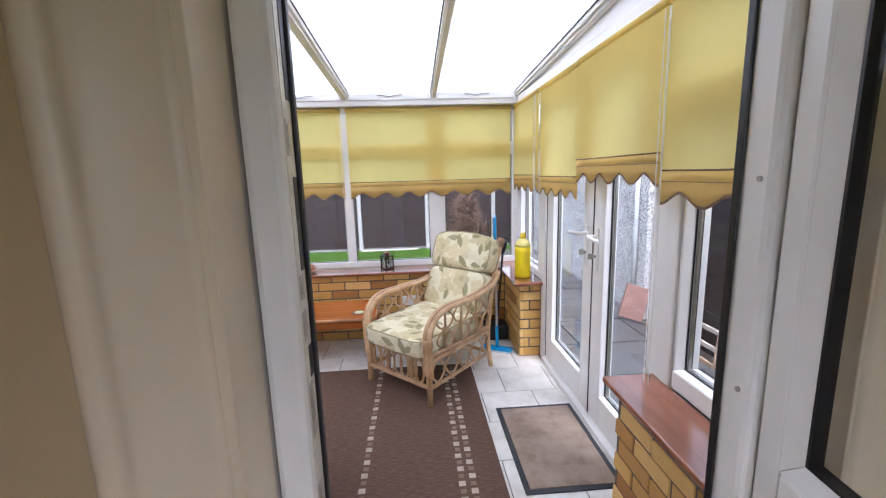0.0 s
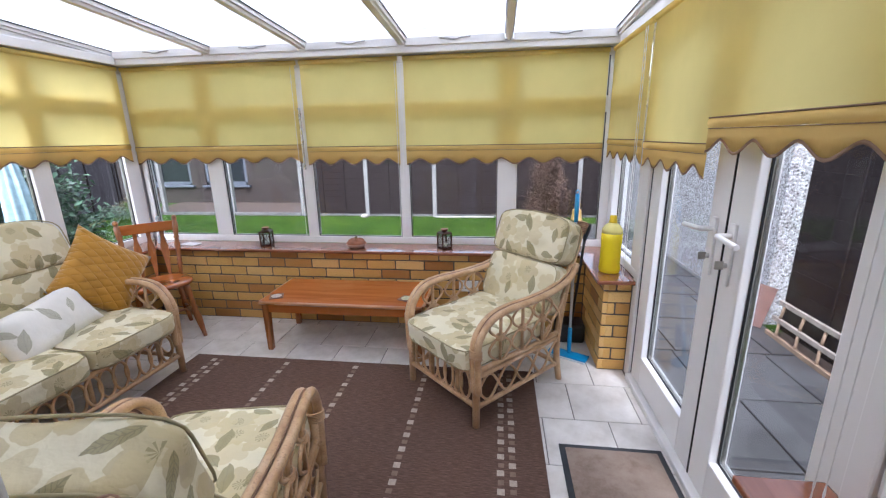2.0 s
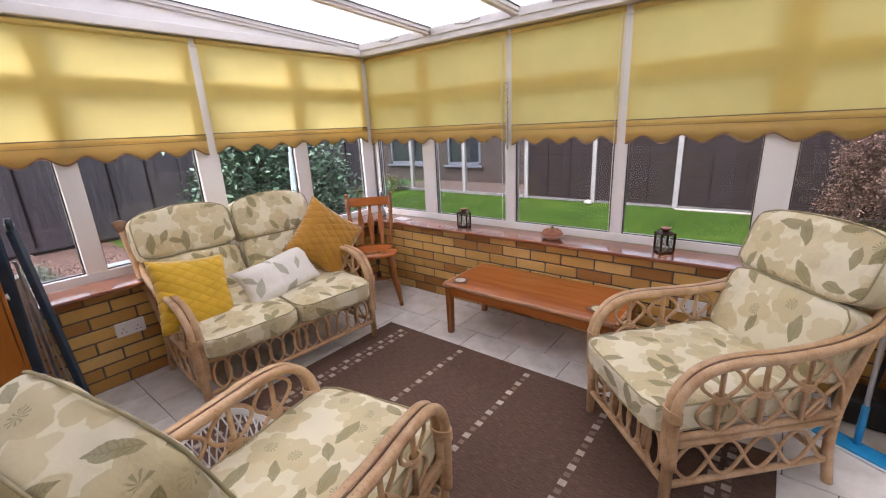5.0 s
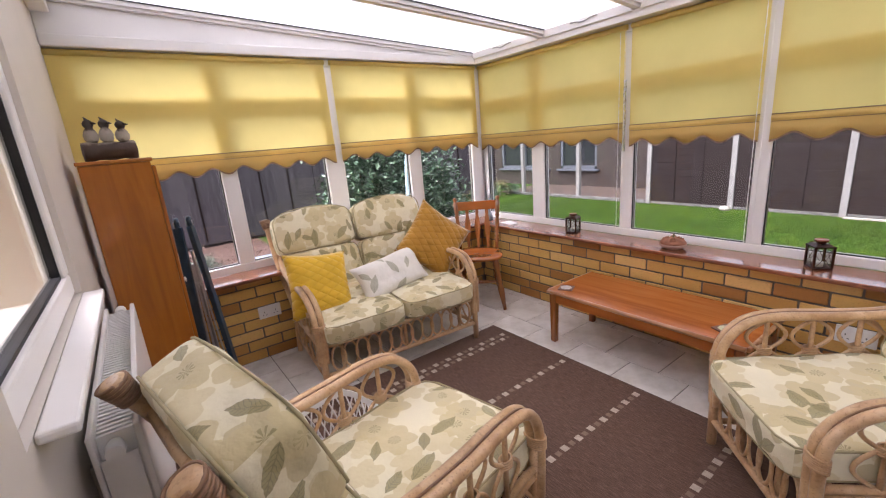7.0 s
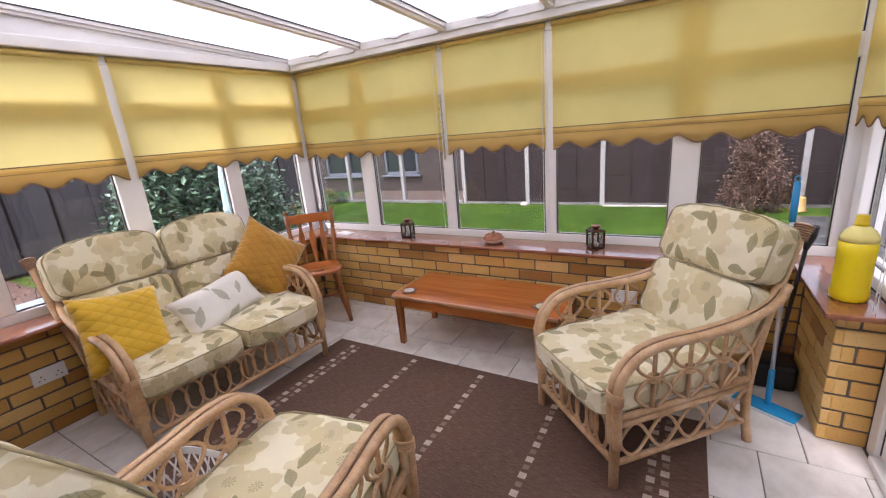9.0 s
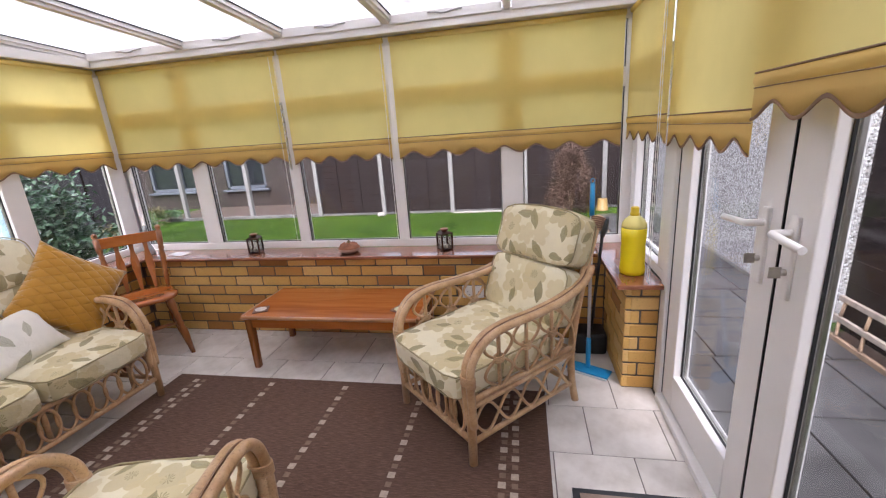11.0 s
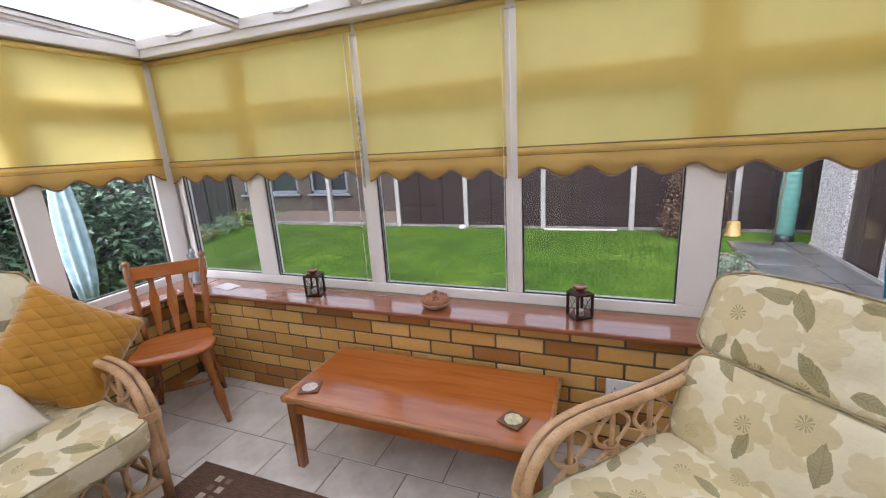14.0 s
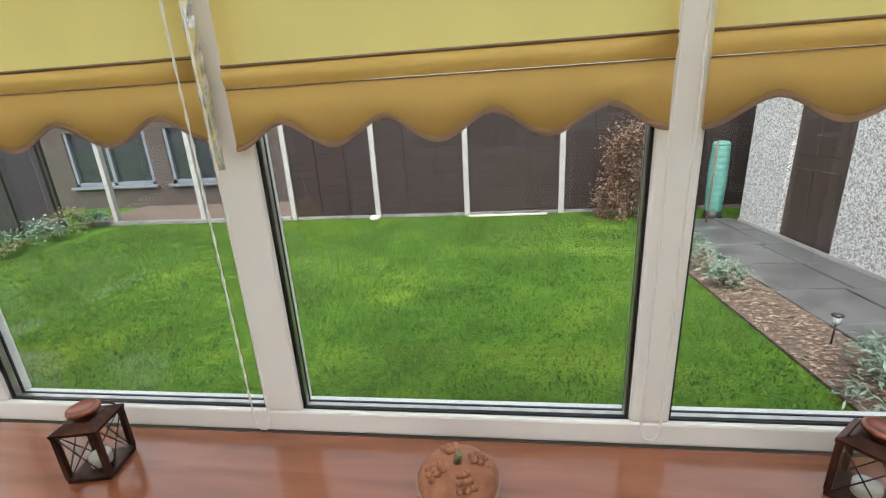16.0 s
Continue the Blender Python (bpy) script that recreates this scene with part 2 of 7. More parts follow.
def surface(name, label, category, mat, dims, bevel=0.0):
    """One plain box of the setting."""
    return tagged(box_part(name, mat, None, dims, bevel), label, category, kind="structure")


# ---- plan ----
XL, XR = -2.31, 1.31          # brick face of the side wall; inner face of the door side
YF, YH = 5.23, 2.45           # brick face of the far wall; conservatory face of the house wall
GX_L, GX_R, GY = -2.50, 1.36, 5.47   # the panes' planes
SILL, EAVES = 0.605, 2.03


def roof_z(y):
    return 2.098 + 0.06 * (5.38 - y)

# ---- large structure ----
surface("floor_base", "grey grout bed under the floor tiles", "floor", GROUT, (-2.55, 1.45, 2.22, 5.5, -0.12, -0.004))


def glazing(name, label, along, plane, spans, a0, a1, z0, z1, glass_z0, transom, depth=0.06, side=1, cat="window"):
    """A uPVC window on an axis: outer frame, mullions between panes, transom, beads and panes.
    along: 0 runs on x at y=plane, 1 runs on y at x=plane; side: which way the room lies."""
    top = thing(name, label, cat, kind="structure")

    def put(nm, u0, u1, w0, w1, zz0, zz1, mat, bev=0.006, lab=""):
        w0, w1 = sorted((w0, w1))
        dims = (u0, u1, w0, w1, zz0, zz1) if along == 0 else (w0, w1, u0, u1, zz0, zz1)
        return box_part(nm, mat, top, dims, bev, lab)

    inn, out = plane + side * depth * 0.5, plane - side * depth * 0.5
    put("window_frame", a0, a1, inn, out, z0, glass_z0 - 0.002, UPVC)
    put("window_frame", a0, a1, inn, out, z1 - 0.05, z1, UPVC)
    edges = [a0] + [e for s in spans for e in s] + [a1]
    for i in range(0, len(edges), 2):
        put("mullion", edges[i] - (0 if i == 0 else -0.002), edges[i + 1] - (0.002 if i < len(edges) - 2 else 0), inn, out, glass_z0 - 0.002, z1 - 0.05, UPVC)
    for u0, u1 in spans:
        put("transom", u0 - 0.006, u1 + 0.006, inn, out, transom, transom + 0.11, UPVC)
        for lo, hi in ((glass_z0, transom), (transom + 0.11, z1 - 0.05)):
            # two rubber lines with the silver spacer of the double glazing between them
            for nm, mat, bands, e, lab in (("gasket", RUBBER, ((0.003, 0.007), (-0.020, -0.015)), 0.003, "black rubber glazing gasket"),
                                           ("spacer_bar", STEEL, ((-0.0145, -0.0035),), 0.005, "silver glazing spacer")):
                bm = bmesh.new()
                for q in ((u0 - 0.0025, u0 + e, lo - 0.0025, hi), (u1 - e, u1 + 0.0025, lo - 0.0025, hi), (u0 + e, u1 - e, lo - 0.0025, lo + e)):
                    for ba, bb in bands:
                        w0, w1 = sorted((plane + side * ba, plane + side * bb))
                        box(bm, *((q[0], q[1], w0, w1) if along == 0 else (w0, w1, q[0], q[1])), q[2], q[3])
                part(nm, bm, mat, top, lab)
            p = put("pane", u0, u1, plane + 0.003, plane - 0.003, lo, hi, GLASS, 0)
            p.visible_shadow = False
    return top


glazing("window_1", "white plastic window row with five panes above the brick dwarf wall", 0, GY,
        [(-2.40, -1.855), (-1.715, -1.04), (-0.948, -0.252), (-0.172, 0.497), (0.645, 1.25)], -2.47, 1.33, SILL - 0.002, 2.000, 0.66, 1.58)
glazing("window_2", "white plastic side window row beside the fence", 1, GX_L,
        [(2.55, 3.15), (3.255, 3.87), (4.02, 4.605), (4.73, 5.31)], YH, 5.437, SILL - 0.002, 2.000, 0.66, 1.64, side=1)
glazing("window_3", "narrow white plastic window above the brick pier", 1, GX_R,
        [(4.80, 5.33)], 4.69, 5.437, SILL - 0.002, 2.000, 0.66, 1.60, side=-1, depth=0.10)
glazing("window_4", "white plastic window beside the garden doors", 1, GX_R,
        [(2.56, 3.062)], YH, 3.075, SILL - 0.002, 2.000, 0.678, 1.60, side=-1, depth=0.10)
# corner posts
for nm, dims in (("corner_post", (-2.53, -2.44, 5.44, 5.50, SILL, 2.000)), ("corner_post", (1.33, 1.41, 5.44, 5.50, SILL, 2.000))):
    surface(nm, "white plastic corner post", "post", UPVC, dims, 0.006)

# brick dwarf walls: mortar core, bricks come last
surface("wall_far", "dwarf wall of buff facing brick", "wall", MORTAR, (-2.56, 1.42, YF + 0.006, 5.50, -0.05, SILL - 0.026))
surface("wall_side", "dwarf wall of buff facing brick", "wall", MORTAR, (-2.56, XL - 0.006, YH, YF + 0.004, -0.05, SILL - 0.026))
surface("wall_pier_far", "brick pier beside the garden doors", "wall", MORTAR, (1.146, 1.42, 4.697, YF + 0.004, -0.05, SILL - 0.026))
surface("wall_pier_near", "brick pier beside the garden doors", "wall", MORTAR, (1.146, 1.42, YH, 3.143, -0.05, SILL - 0.026))


def sill_board(name, dims, mat):
    return tagged(box_part(name, mat, None, dims, 0.007), "dark red-brown wood-effect window board", "window sill", kind="structure")


sill_board("window_sill_1", (-2.22, 1.085, 5.18, 5.437, SILL - 0.024, SILL), RED_SILL)
sill_board("window_sill_2", (-2.467, -2.223, YH, 5.437, SILL - 0.024, SILL), RED_SILL_Y)
sill_board("window_sill_3", (1.088, 1.308, 4.635, 5.437, SILL - 0.024, SILL), RED_SILL_Y)
sill_board("window_sill_4", (1.095, 1.308, YH, 3.19, SILL - 0.024, SILL), RED_SILL_Y)

# eaves beams and roof
surface("eaves_beam_far", "white plastic eaves beam", "beam", UPVC, (-2.56, 1.42, 5.36, 5.50, 2.002, 2.066), 0.006)
surface("eaves_beam_side", "white plastic eaves beam", "beam", UPVC, (-2.56, -2.42, YH, 5.357, 2.002, 2.062), 0.006)
surface("eaves_beam_door", "white plastic eaves beam", "beam", UPVC, (1.28, 1.42, YH, 5.357, 2.002, 2.062), 0.006)


CLIP_GREY = plain("clip_plastic", (0.34, 0.33, 0.32), 0.5, 0.1)


def roof():
    for sx, nm in ((-1, "roof_infill_side"), (1, "roof_infill_door")):
        bm = bmesh.new()
        x0 = -2.54 if sx < 0 else 1.30
        for k in range(3):
            a = 0.003 * k
            lo = 2.064
            vs = box(bm, x0 + a, x0 + 0.08 - a, YH, 5.357, lo, lo + 0.01)
            for v in vs:
                if v.co.z > lo + 0.005:
                    v.co.z = lo + (roof_z(v.co.y) - 0.012 - lo) * (k + 1) / 3 + 0.002
        tagged(part(nm, bm, UPVC), "white plastic roof edge trim", "trim", kind="structure")
    bars = [-2.46, -1.655, -0.908, -0.178, 0.562, 1.29]
    for x in bars:
        bm = bmesh.new()
        w = 0.036 if abs(x - 0.562) > 0.01 else 0.022
        for x0, x1, dz0, dz1 in ((x - w, x + w, -0.028, 0.0), (x - w * 0.55, x + w * 0.55, -0.045, -0.028)):
            for v in box(bm, x0, x1, YH, 5.39, 0, 1, 0.004):
                v.co.z = roof_z(v.co.y) + (dz0 if v.co.z < 0.5 else dz1)
        bar = tagged(part("roof_bar", bm, UPVC), "white plastic glazing bar under the roof sheets", "roof bar", "roof bars", "structure")
        bm = bmesh.new()
        for sx in (-1, 1):
            e = x + sx * (w + 0.004)
            for v in box(bm, e - 0.003, e + 0.003, YH, 5.344, 0, 1):
                v.co.z = roof_z(v.co.y) + (-0.006 if v.co.z < 0.5 else 0.0)
        part("gasket", bm, RUBBER, bar, "black rubber sealing strip")
    bm = bmesh.new()
    for v in box(bm, -2.58, 1.44, YH - 0.02, 5.55, 0, 1):
        v.co.z = roof_z(v.co.y) + (0.002 if v.co.z < 0.5 else 0.012)
    tagged(part("ceiling", bm, OPAL), "translucent opal polycarbonate lean-to roof with grime spots", "ceiling", kind="structure")
    # end closures with a small handle-like vent in each bay
    for x0, x1 in zip(bars, bars[1:]):
        bm = bmesh.new()
        box(bm, x0 + 0.03, x1 - 0.03, 5.345, 5.359, 2.045, roof_z(5.36) - 0.002, 0.003)
        c = (x0 + x1) / 2
        trim = tagged(part("roof_end_trim", bm, UPVC), "white plastic end trim with grey clip between roof bars", "trim", "roof end trims", "structure")
        bm = bmesh.new()
        tube(bm, spline([(c - 0.10, 5.338, 2.083), (c - 0.05, 5.336, 2.079), (c - 0.02, 5.334, 2.072), (c + 0.02, 5.334, 2.072), (c + 0.05, 5.336, 2.080), (c + 0.11, 5.338, 2.085)], 4), 0.0045, 6)
        part("clip", bm, CLIP_GREY, trim, "grey plastic clip")


roof()

surface("wall_plate", "white boxed timber plate along the house wall under the roof", "trim", UPVC, (-2.43, 1.27, YH, YH + 0.075, 2.16, 2.262), 0.004)

# house wall, with the doorway and a window
D0, D1 = 0.117, 1.007           # structural doorway
surface("wall_house_left", "pale painted house wall", "wall", WHITE_WALL, (-2.56, -1.30, 2.22, YH - 0.002, -0.05, 2.6))
surface("wall_house_below", "pale painted house wall under the window", "wall", WHITE_WALL, (-1.30, -0.24, 2.22, YH - 0.002, -0.05, 0.958))
surface("wall_house_above", "pale painted house wall above the window", "wall", WHITE_WALL, (-1.30, -0.24, 2.22, YH - 0.002, 1.95, 2.6))
surface("wall_house_mid", "pale painted house wall", "wall", WHITE_WALL, (-0.24, D0, 2.22, YH - 0.002, -0.05, 2.6))
surface("wall_house_right", "pale painted house wall", "wall", WHITE_WALL, (D1, 1.42, 2.22, YH - 0.002, -0.05, 2.6))
surface("wall_house_lintel", "pale painted wall above the doorway", "wall", WHITE_WALL, (D0, D1, 2.22, YH - 0.002, 2.08, 2.6))
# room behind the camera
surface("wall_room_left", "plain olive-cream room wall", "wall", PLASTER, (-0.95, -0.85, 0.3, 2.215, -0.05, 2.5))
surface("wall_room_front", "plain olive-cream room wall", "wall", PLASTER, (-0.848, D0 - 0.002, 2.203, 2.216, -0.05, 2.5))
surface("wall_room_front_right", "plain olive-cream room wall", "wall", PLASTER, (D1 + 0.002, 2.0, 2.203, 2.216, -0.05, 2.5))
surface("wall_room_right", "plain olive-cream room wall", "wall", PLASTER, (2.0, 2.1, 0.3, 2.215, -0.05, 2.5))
# unseen back wall; its opening is added and sized to light the doorway
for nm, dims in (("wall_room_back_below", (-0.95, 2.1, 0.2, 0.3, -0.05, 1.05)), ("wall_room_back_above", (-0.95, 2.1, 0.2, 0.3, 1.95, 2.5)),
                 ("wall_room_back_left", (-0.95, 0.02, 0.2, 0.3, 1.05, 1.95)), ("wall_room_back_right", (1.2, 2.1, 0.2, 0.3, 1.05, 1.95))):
    surface(nm, "plain olive-cream room wall, unseen, round an opening added for light", "wall", PLASTER, dims)
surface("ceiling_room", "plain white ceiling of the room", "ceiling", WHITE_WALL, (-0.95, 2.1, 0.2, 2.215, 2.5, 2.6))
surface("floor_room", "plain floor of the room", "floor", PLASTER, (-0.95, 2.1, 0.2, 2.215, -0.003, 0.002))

# ---- cloth materials ----


def leaf_layer(nt, uv, scale, length, width, shift, kind="leaf"):
    """A mask of scattered leaves or five-petalled flowers, and a second mask of their veins."""
    off = nt.nodes.new("ShaderNodeVectorMath")
    off.operation = "ADD"
    off.inputs[1].default_value = (shift, shift * 1.7, 0)
    nt.links.new(uv, off.inputs[0])
    vor = nt.nodes.new("ShaderNodeTexVoronoi")
    vor.voronoi_dimensions = "2D"
    vor.inputs["Scale"].default_value, vor.inputs["Randomness"].default_value = scale, 0.8
    nt.links.new(off.outputs[0], vor.inputs["Vector"])
    rel = nt.nodes.new("ShaderNodeVectorMath")
    rel.operation = "SUBTRACT"
    nt.links.new(off.outputs[0], rel.inputs[0])
    nt.links.new(vor.outputs["Position"], rel.inputs[1])
    sep_c = nt.nodes.new("ShaderNodeSeparateColor")
    nt.links.new(vor.outputs["Color"], sep_c.inputs[0])
    rot = nt.nodes.new("ShaderNodeVectorRotate")
    rot.rotation_type = "Z_AXIS"
    nt.links.new(rel.outputs[0], rot.inputs["Vector"])
    nt.links.new(calc(nt, "MULTIPLY", sep_c.outputs[0], 6.283), rot.inputs["Angle"])
    sep = nt.nodes.new("ShaderNodeSeparateXYZ")
    nt.links.new(rot.outputs[0], sep.inputs[0])
    x, y = sep.outputs[0], sep.outputs[1]
    if kind == "leaf":
        t = calc(nt, "DIVIDE", x, length)
        half = calc(nt, "MULTIPLY", calc(nt, "SUBTRACT", 1.0, calc(nt, "MULTIPLY", t, t)), width)
        edge = calc(nt, "SUBTRACT", half, calc(nt, "ABSOLUTE", y))
        inside = calc(nt, "MULTIPLY", calc(nt, "SMOOTH_MIN", 1.0, calc(nt, "MAXIMUM", calc(nt, "MULTIPLY", edge, 900.0), 0.0), 0.01),
                      calc(nt, "LESS_THAN", calc(nt, "ABSOLUTE", t), 1.0))
        rib = calc(nt, "LESS_THAN", calc(nt, "ABSOLUTE", y), 0.0011)
        vein = calc(nt, "GREATER_THAN", calc(nt, "SINE", calc(nt, "MULTIPLY", calc(nt, "SUBTRACT", x, calc(nt, "ABSOLUTE", y)), 620.0)), 0.72)
        return inside, calc(nt, "MAXIMUM", rib, vein), sep_c.outputs[1]
    ang = calc(nt, "ARCTAN2", y, x)
    r = calc(nt, "SQRT", calc(nt, "ADD", calc(nt, "MULTIPLY", x, x), calc(nt, "MULTIPLY", y, y)))
    lim = calc(nt, "MULTIPLY_ADD", calc(nt, "ABSOLUTE", calc(nt, "COSINE", calc(nt, "MULTIPLY", ang, 2.5))), width, length)
    inside = calc(nt, "MINIMUM", 1.0, calc(nt, "MAXIMUM", calc(nt, "MULTIPLY", calc(nt, "SUBTRACT", lim, r), 500.0), 0.0))
    heart = calc(nt, "MULTIPLY", calc(nt, "LESS_THAN", r, length * 0.42),
                 calc(nt, "GREATER_THAN", calc(nt, "SINE", calc(nt, "MULTIPLY", ang, 11.0)), 0.1))
    return inside, heart, sep_c.outputs[1]


def floral(name, ground, leaf, pale, leaf_amount=1.0, flowers=True):
    m, nt, b = material(name)
    uv = coords(nt, "UV")
    wob = nt.nodes.new("ShaderNodeTexNoise")
    wob.inputs["Scale"].default_value, wob.inputs["Detail"].default_value = 26.0, 3.0
    nt.links.new(uv, wob.inputs["Vector"])
    shift = nt.nodes.new("ShaderNodeVectorMath")
    shift.operation = "MULTIPLY_ADD"
    shift.inputs[1].default_value = (0.022, 0.022, 0.0)
    nt.links.new(wob.outputs["Color"], shift.inputs[0])
    nt.links.new(uv, shift.inputs[2])
    uv = shift.outputs[0]
    base = ramp(nt, noise_tex(nt, uv, 7.0, 4), [(0.3, tuple(c * 0.9 for c in ground)), (0.7, ground)])
    if flowers:
        f1, h1, r1 = leaf_layer(nt, uv, 5.6, 0.052, 0.026, 0.31, "flower")
        base = blend(nt, calc(nt, "MULTIPLY", f1, 0.8), base, blend(nt, r1, pale, tuple(c * 0.86 for c in pale)))
        base = blend(nt, calc(nt, "MULTIPLY", calc(nt, "MULTIPLY", f1, h1), 0.7), base, leaf)
        f2, h2, r2 = leaf_layer(nt, uv, 6.6, 0.040, 0.020, 2.13, "flower")
        base = blend(nt, calc(nt, "MULTIPLY", f2, 0.6), base, tuple(c * 1.02 for c in pale))
    for sc, ln, wd, sh in ((5.6, 0.062, 0.024, 0.0), (6.8, 0.046, 0.018, 5.4)):
        l, v, r = leaf_layer(nt, uv, sc, ln, wd, sh)
        keep = calc(nt, "MULTIPLY", l, calc(nt, "LESS_THAN", r, 0.68 * leaf_amount))
        tone = blend(nt, r, leaf, tuple(c * 1.25 for c in leaf))
        tone = blend(nt, calc(nt, "MULTIPLY", v, 0.8), tone, tuple(c * 0.55 for c in leaf))
        base = blend(nt, calc(nt, "MULTIPLY", keep, 0.82), base, tone)
    weave = noise_tex(nt, uv, 700.0, 2)
    base = blend(nt, calc(nt, "MULTIPLY", weave, 0.2), base, tuple(c * 0.6 for c in ground))
    nt.links.new(base, b.inputs["Base Color"])
    b.inputs["Roughness"].default_value = 0.85
    b.inputs["Sheen Weight"].default_value = 0.15
    bump(nt, b, calc(nt, "ADD", calc(nt, "MULTIPLY", noise_tex(nt, uv, 14.0, 4), 1.0), calc(nt, "MULTIPLY", weave, 0.06)), 0.8, 0.010)
    return m


FLORAL = floral("floral_cushion_cloth", (0.83, 0.765, 0.545), (0.265, 0.225, 0.085), (0.62, 0.52, 0.27))
PALE_FLORAL = floral("pale_leaf_cloth", (0.88, 0.85, 0.77), (0.44, 0.43, 0.30), (0.72, 0.70, 0.62), 0.6, False)
PIPING = plain("cushion_piping", (0.40, 0.345, 0.19), 0.8, 0.2, 20.0, 400.0, 0.3)


def quilted(name, col):
    m, nt, b = material(name)
    uv = coords(nt, "UV")
    sep = nt.nodes.new("ShaderNodeSeparateXYZ")
    nt.links.new(uv, sep.inputs[0])
    a = calc(nt, "ABSOLUTE", calc(nt, "SINE", calc(nt, "MULTIPLY", calc(nt, "ADD", sep.outputs[0], calc(nt, "MULTIPLY", sep.outputs[1], 0.62)), 58.0)))
    c = calc(nt, "ABSOLUTE", calc(nt, "SINE", calc(nt, "MULTIPLY", calc(nt, "SUBTRACT", sep.outputs[0], calc(nt, "MULTIPLY", sep.outputs[1], 0.62)), 58.0)))
    puff = calc(nt, "POWER", calc(nt, "MULTIPLY", a, c), 0.4)
    cloud = noise_tex(nt, uv, 9.0, 4)
    tone = ramp(nt, cloud, [(0.3, tuple(x * 0.82 for x in col)), (0.7, col)])
    nt.links.new(tone, b.inputs["Base Color"])
    b.inputs["Roughness"].default_value = 0.75
    b.inputs["Sheen Weight"].default_value, b.inputs["Sheen Roughness"].default_value = 0.5, 0.4
    bump(nt, b, puff, 0.7, 0.009)
    return m


YELLOW_QUILT = quilted("yellow_quilted_velvet", (0.78, 0.475, 0.018))
OCHRE_QUILT = quilted("ochre_quilted_velvet", (0.52, 0.255, 0.02))


def rattan_material():
    m, nt, b = material("rattan_cane")
    v = coords(nt, "Object")
    tone = ramp(nt, noise_tex(nt, v, 9.0, 6, 0.65), [(0.28, (0.37, 0.20, 0.085)), (0.5, (0.56, 0.355, 0.18)), (0.72, (0.70, 0.49, 0.29))])
    flecks = noise_tex(nt, v, 140.0, 3)
    tone = blend(nt, ramp(nt, flecks, [(0.55, (0, 0, 0)), (0.7, (0.5, 0.5, 0.5))]), tone, (0.24, 0.12, 0.05))
    nt.links.new(tone, b.inputs["Base Color"])
    b.inputs["Roughness"].default_value = 0.34
    b.inputs["Coat Weight"].default_value = 0.25
    bump(nt, b, flecks, 0.2, 0.001)
    return m


CANE = rattan_material()
CANE_GROOVE = plain("cane_binding", (0.27, 0.15, 0.08), 0.6, 0.25, 40.0, 300.0, 0.3)


def box_uv(bm, faces=None, shift=(0, 0), scale=1.0):
    uvl = bm.loops.layers.uv.verify()
    for f in (faces or bm.faces):
        n = f.normal
        k = max(range(3), key=lambda i: abs(n[i]))
        i, j = ((1, 2), (0, 2), (0, 1))[k]
        for lp in f.loops:
            lp[uvl].uv = (lp.vert.co[i] * scale + shift[0] + 0.37 * k, lp.vert.co[j] * scale + shift[1] + 0.21 * k)


def cushion_mesh(hx, hy, hz, p=5.0, puff=0.1, n=12, wrinkle=0.004, seed=0.0, arch=0.0):
    """A stuffed box cushion centred on the origin."""
    bm = bmesh.new()
    made = {}

    def vert(a, b, c):
        key = (round(a * n), round(b * n), round(c * n))
        if key not in made:
            s = (abs(a) ** p + abs(b) ** p + abs(c) ** p) ** (-1 / p)
            x, y, z = a * s, b * s, c * s
            fat = 1 + puff * (1 - x * x) * (1 - y * y)
            co = Vector((x * hx, y * hy + arch * (1 - x * x) * max(0, y), z * hz * fat))
            d = noise.noise(co * 9 + Vector((seed, seed * 2, 0))) * wrinkle + noise.noise(co * 24 + Vector((seed, 0, seed))) * wrinkle * 0.4
            made[key] = bm.verts.new(co + Vector((x, y, z)).normalized() * d)
        return made[key]

    g = [2 * i / n - 1 for i in range(n + 1)]
    for i in range(n):
        for j in range(n):
            a0, a1, b0, b1 = g[i], g[i + 1], g[j], g[j + 1]
            for s in (-1, 1):
                for quad in (((a0, b0, s), (a1, b0, s), (a1, b1, s), (a0, b1, s)),
                             ((a0, s, b0), (a0, s, b1), (a1, s, b1), (a1, s, b0)),
                             ((s, a0, b0), (s, a1, b0), (s, a1, b1), (s, a0, b1))):
                    q = [vert(*c) for c in (quad if s > 0 else quad[::-1])]
                    bm.faces.new(q)
    bm.normal_update()
    for f in bm.faces:
        f.smooth = True
    box_uv(bm, shift=(seed * 0.71, seed * 1.13))
    return bm


def ring(hx, hy, z, p=5.0, n=40):
    out = []
    for k in range(n):
        a = 2 * math.pi * k / n
        c, s = math.cos(a), math.sin(a)
        r = (abs(c) ** p + abs(s) ** p) ** (-1 / p)
        out.append((r * c * hx, r * s * hy, z))
    return out


def stuffed(name, parent, m, hx, hy, hz, mat, seed, p=5.0, puff=0.1, wrinkle=0.004, label="", arch=0.0):
    """A cushion with piped seams, as a part."""
    ob = part(name, cushion_mesh(hx, hy, hz, p, puff, 20, wrinkle, seed, arch), mat, parent, label)
    ob.matrix_local = m
    bm = bmesh.new()
    for s in (-1, 1):
        tube(bm, [(x, y + arch * (1 - (x / hx) ** 2) * max(0, y / hy), z) for x, y, z in ring(hx * 0.988, hy * 0.988, s * hz * 0.84, p)], 0.0036, 6, closed=True)
    pp = part("piping", bm, PIPING, ob, "olive piped seam")
    return ob


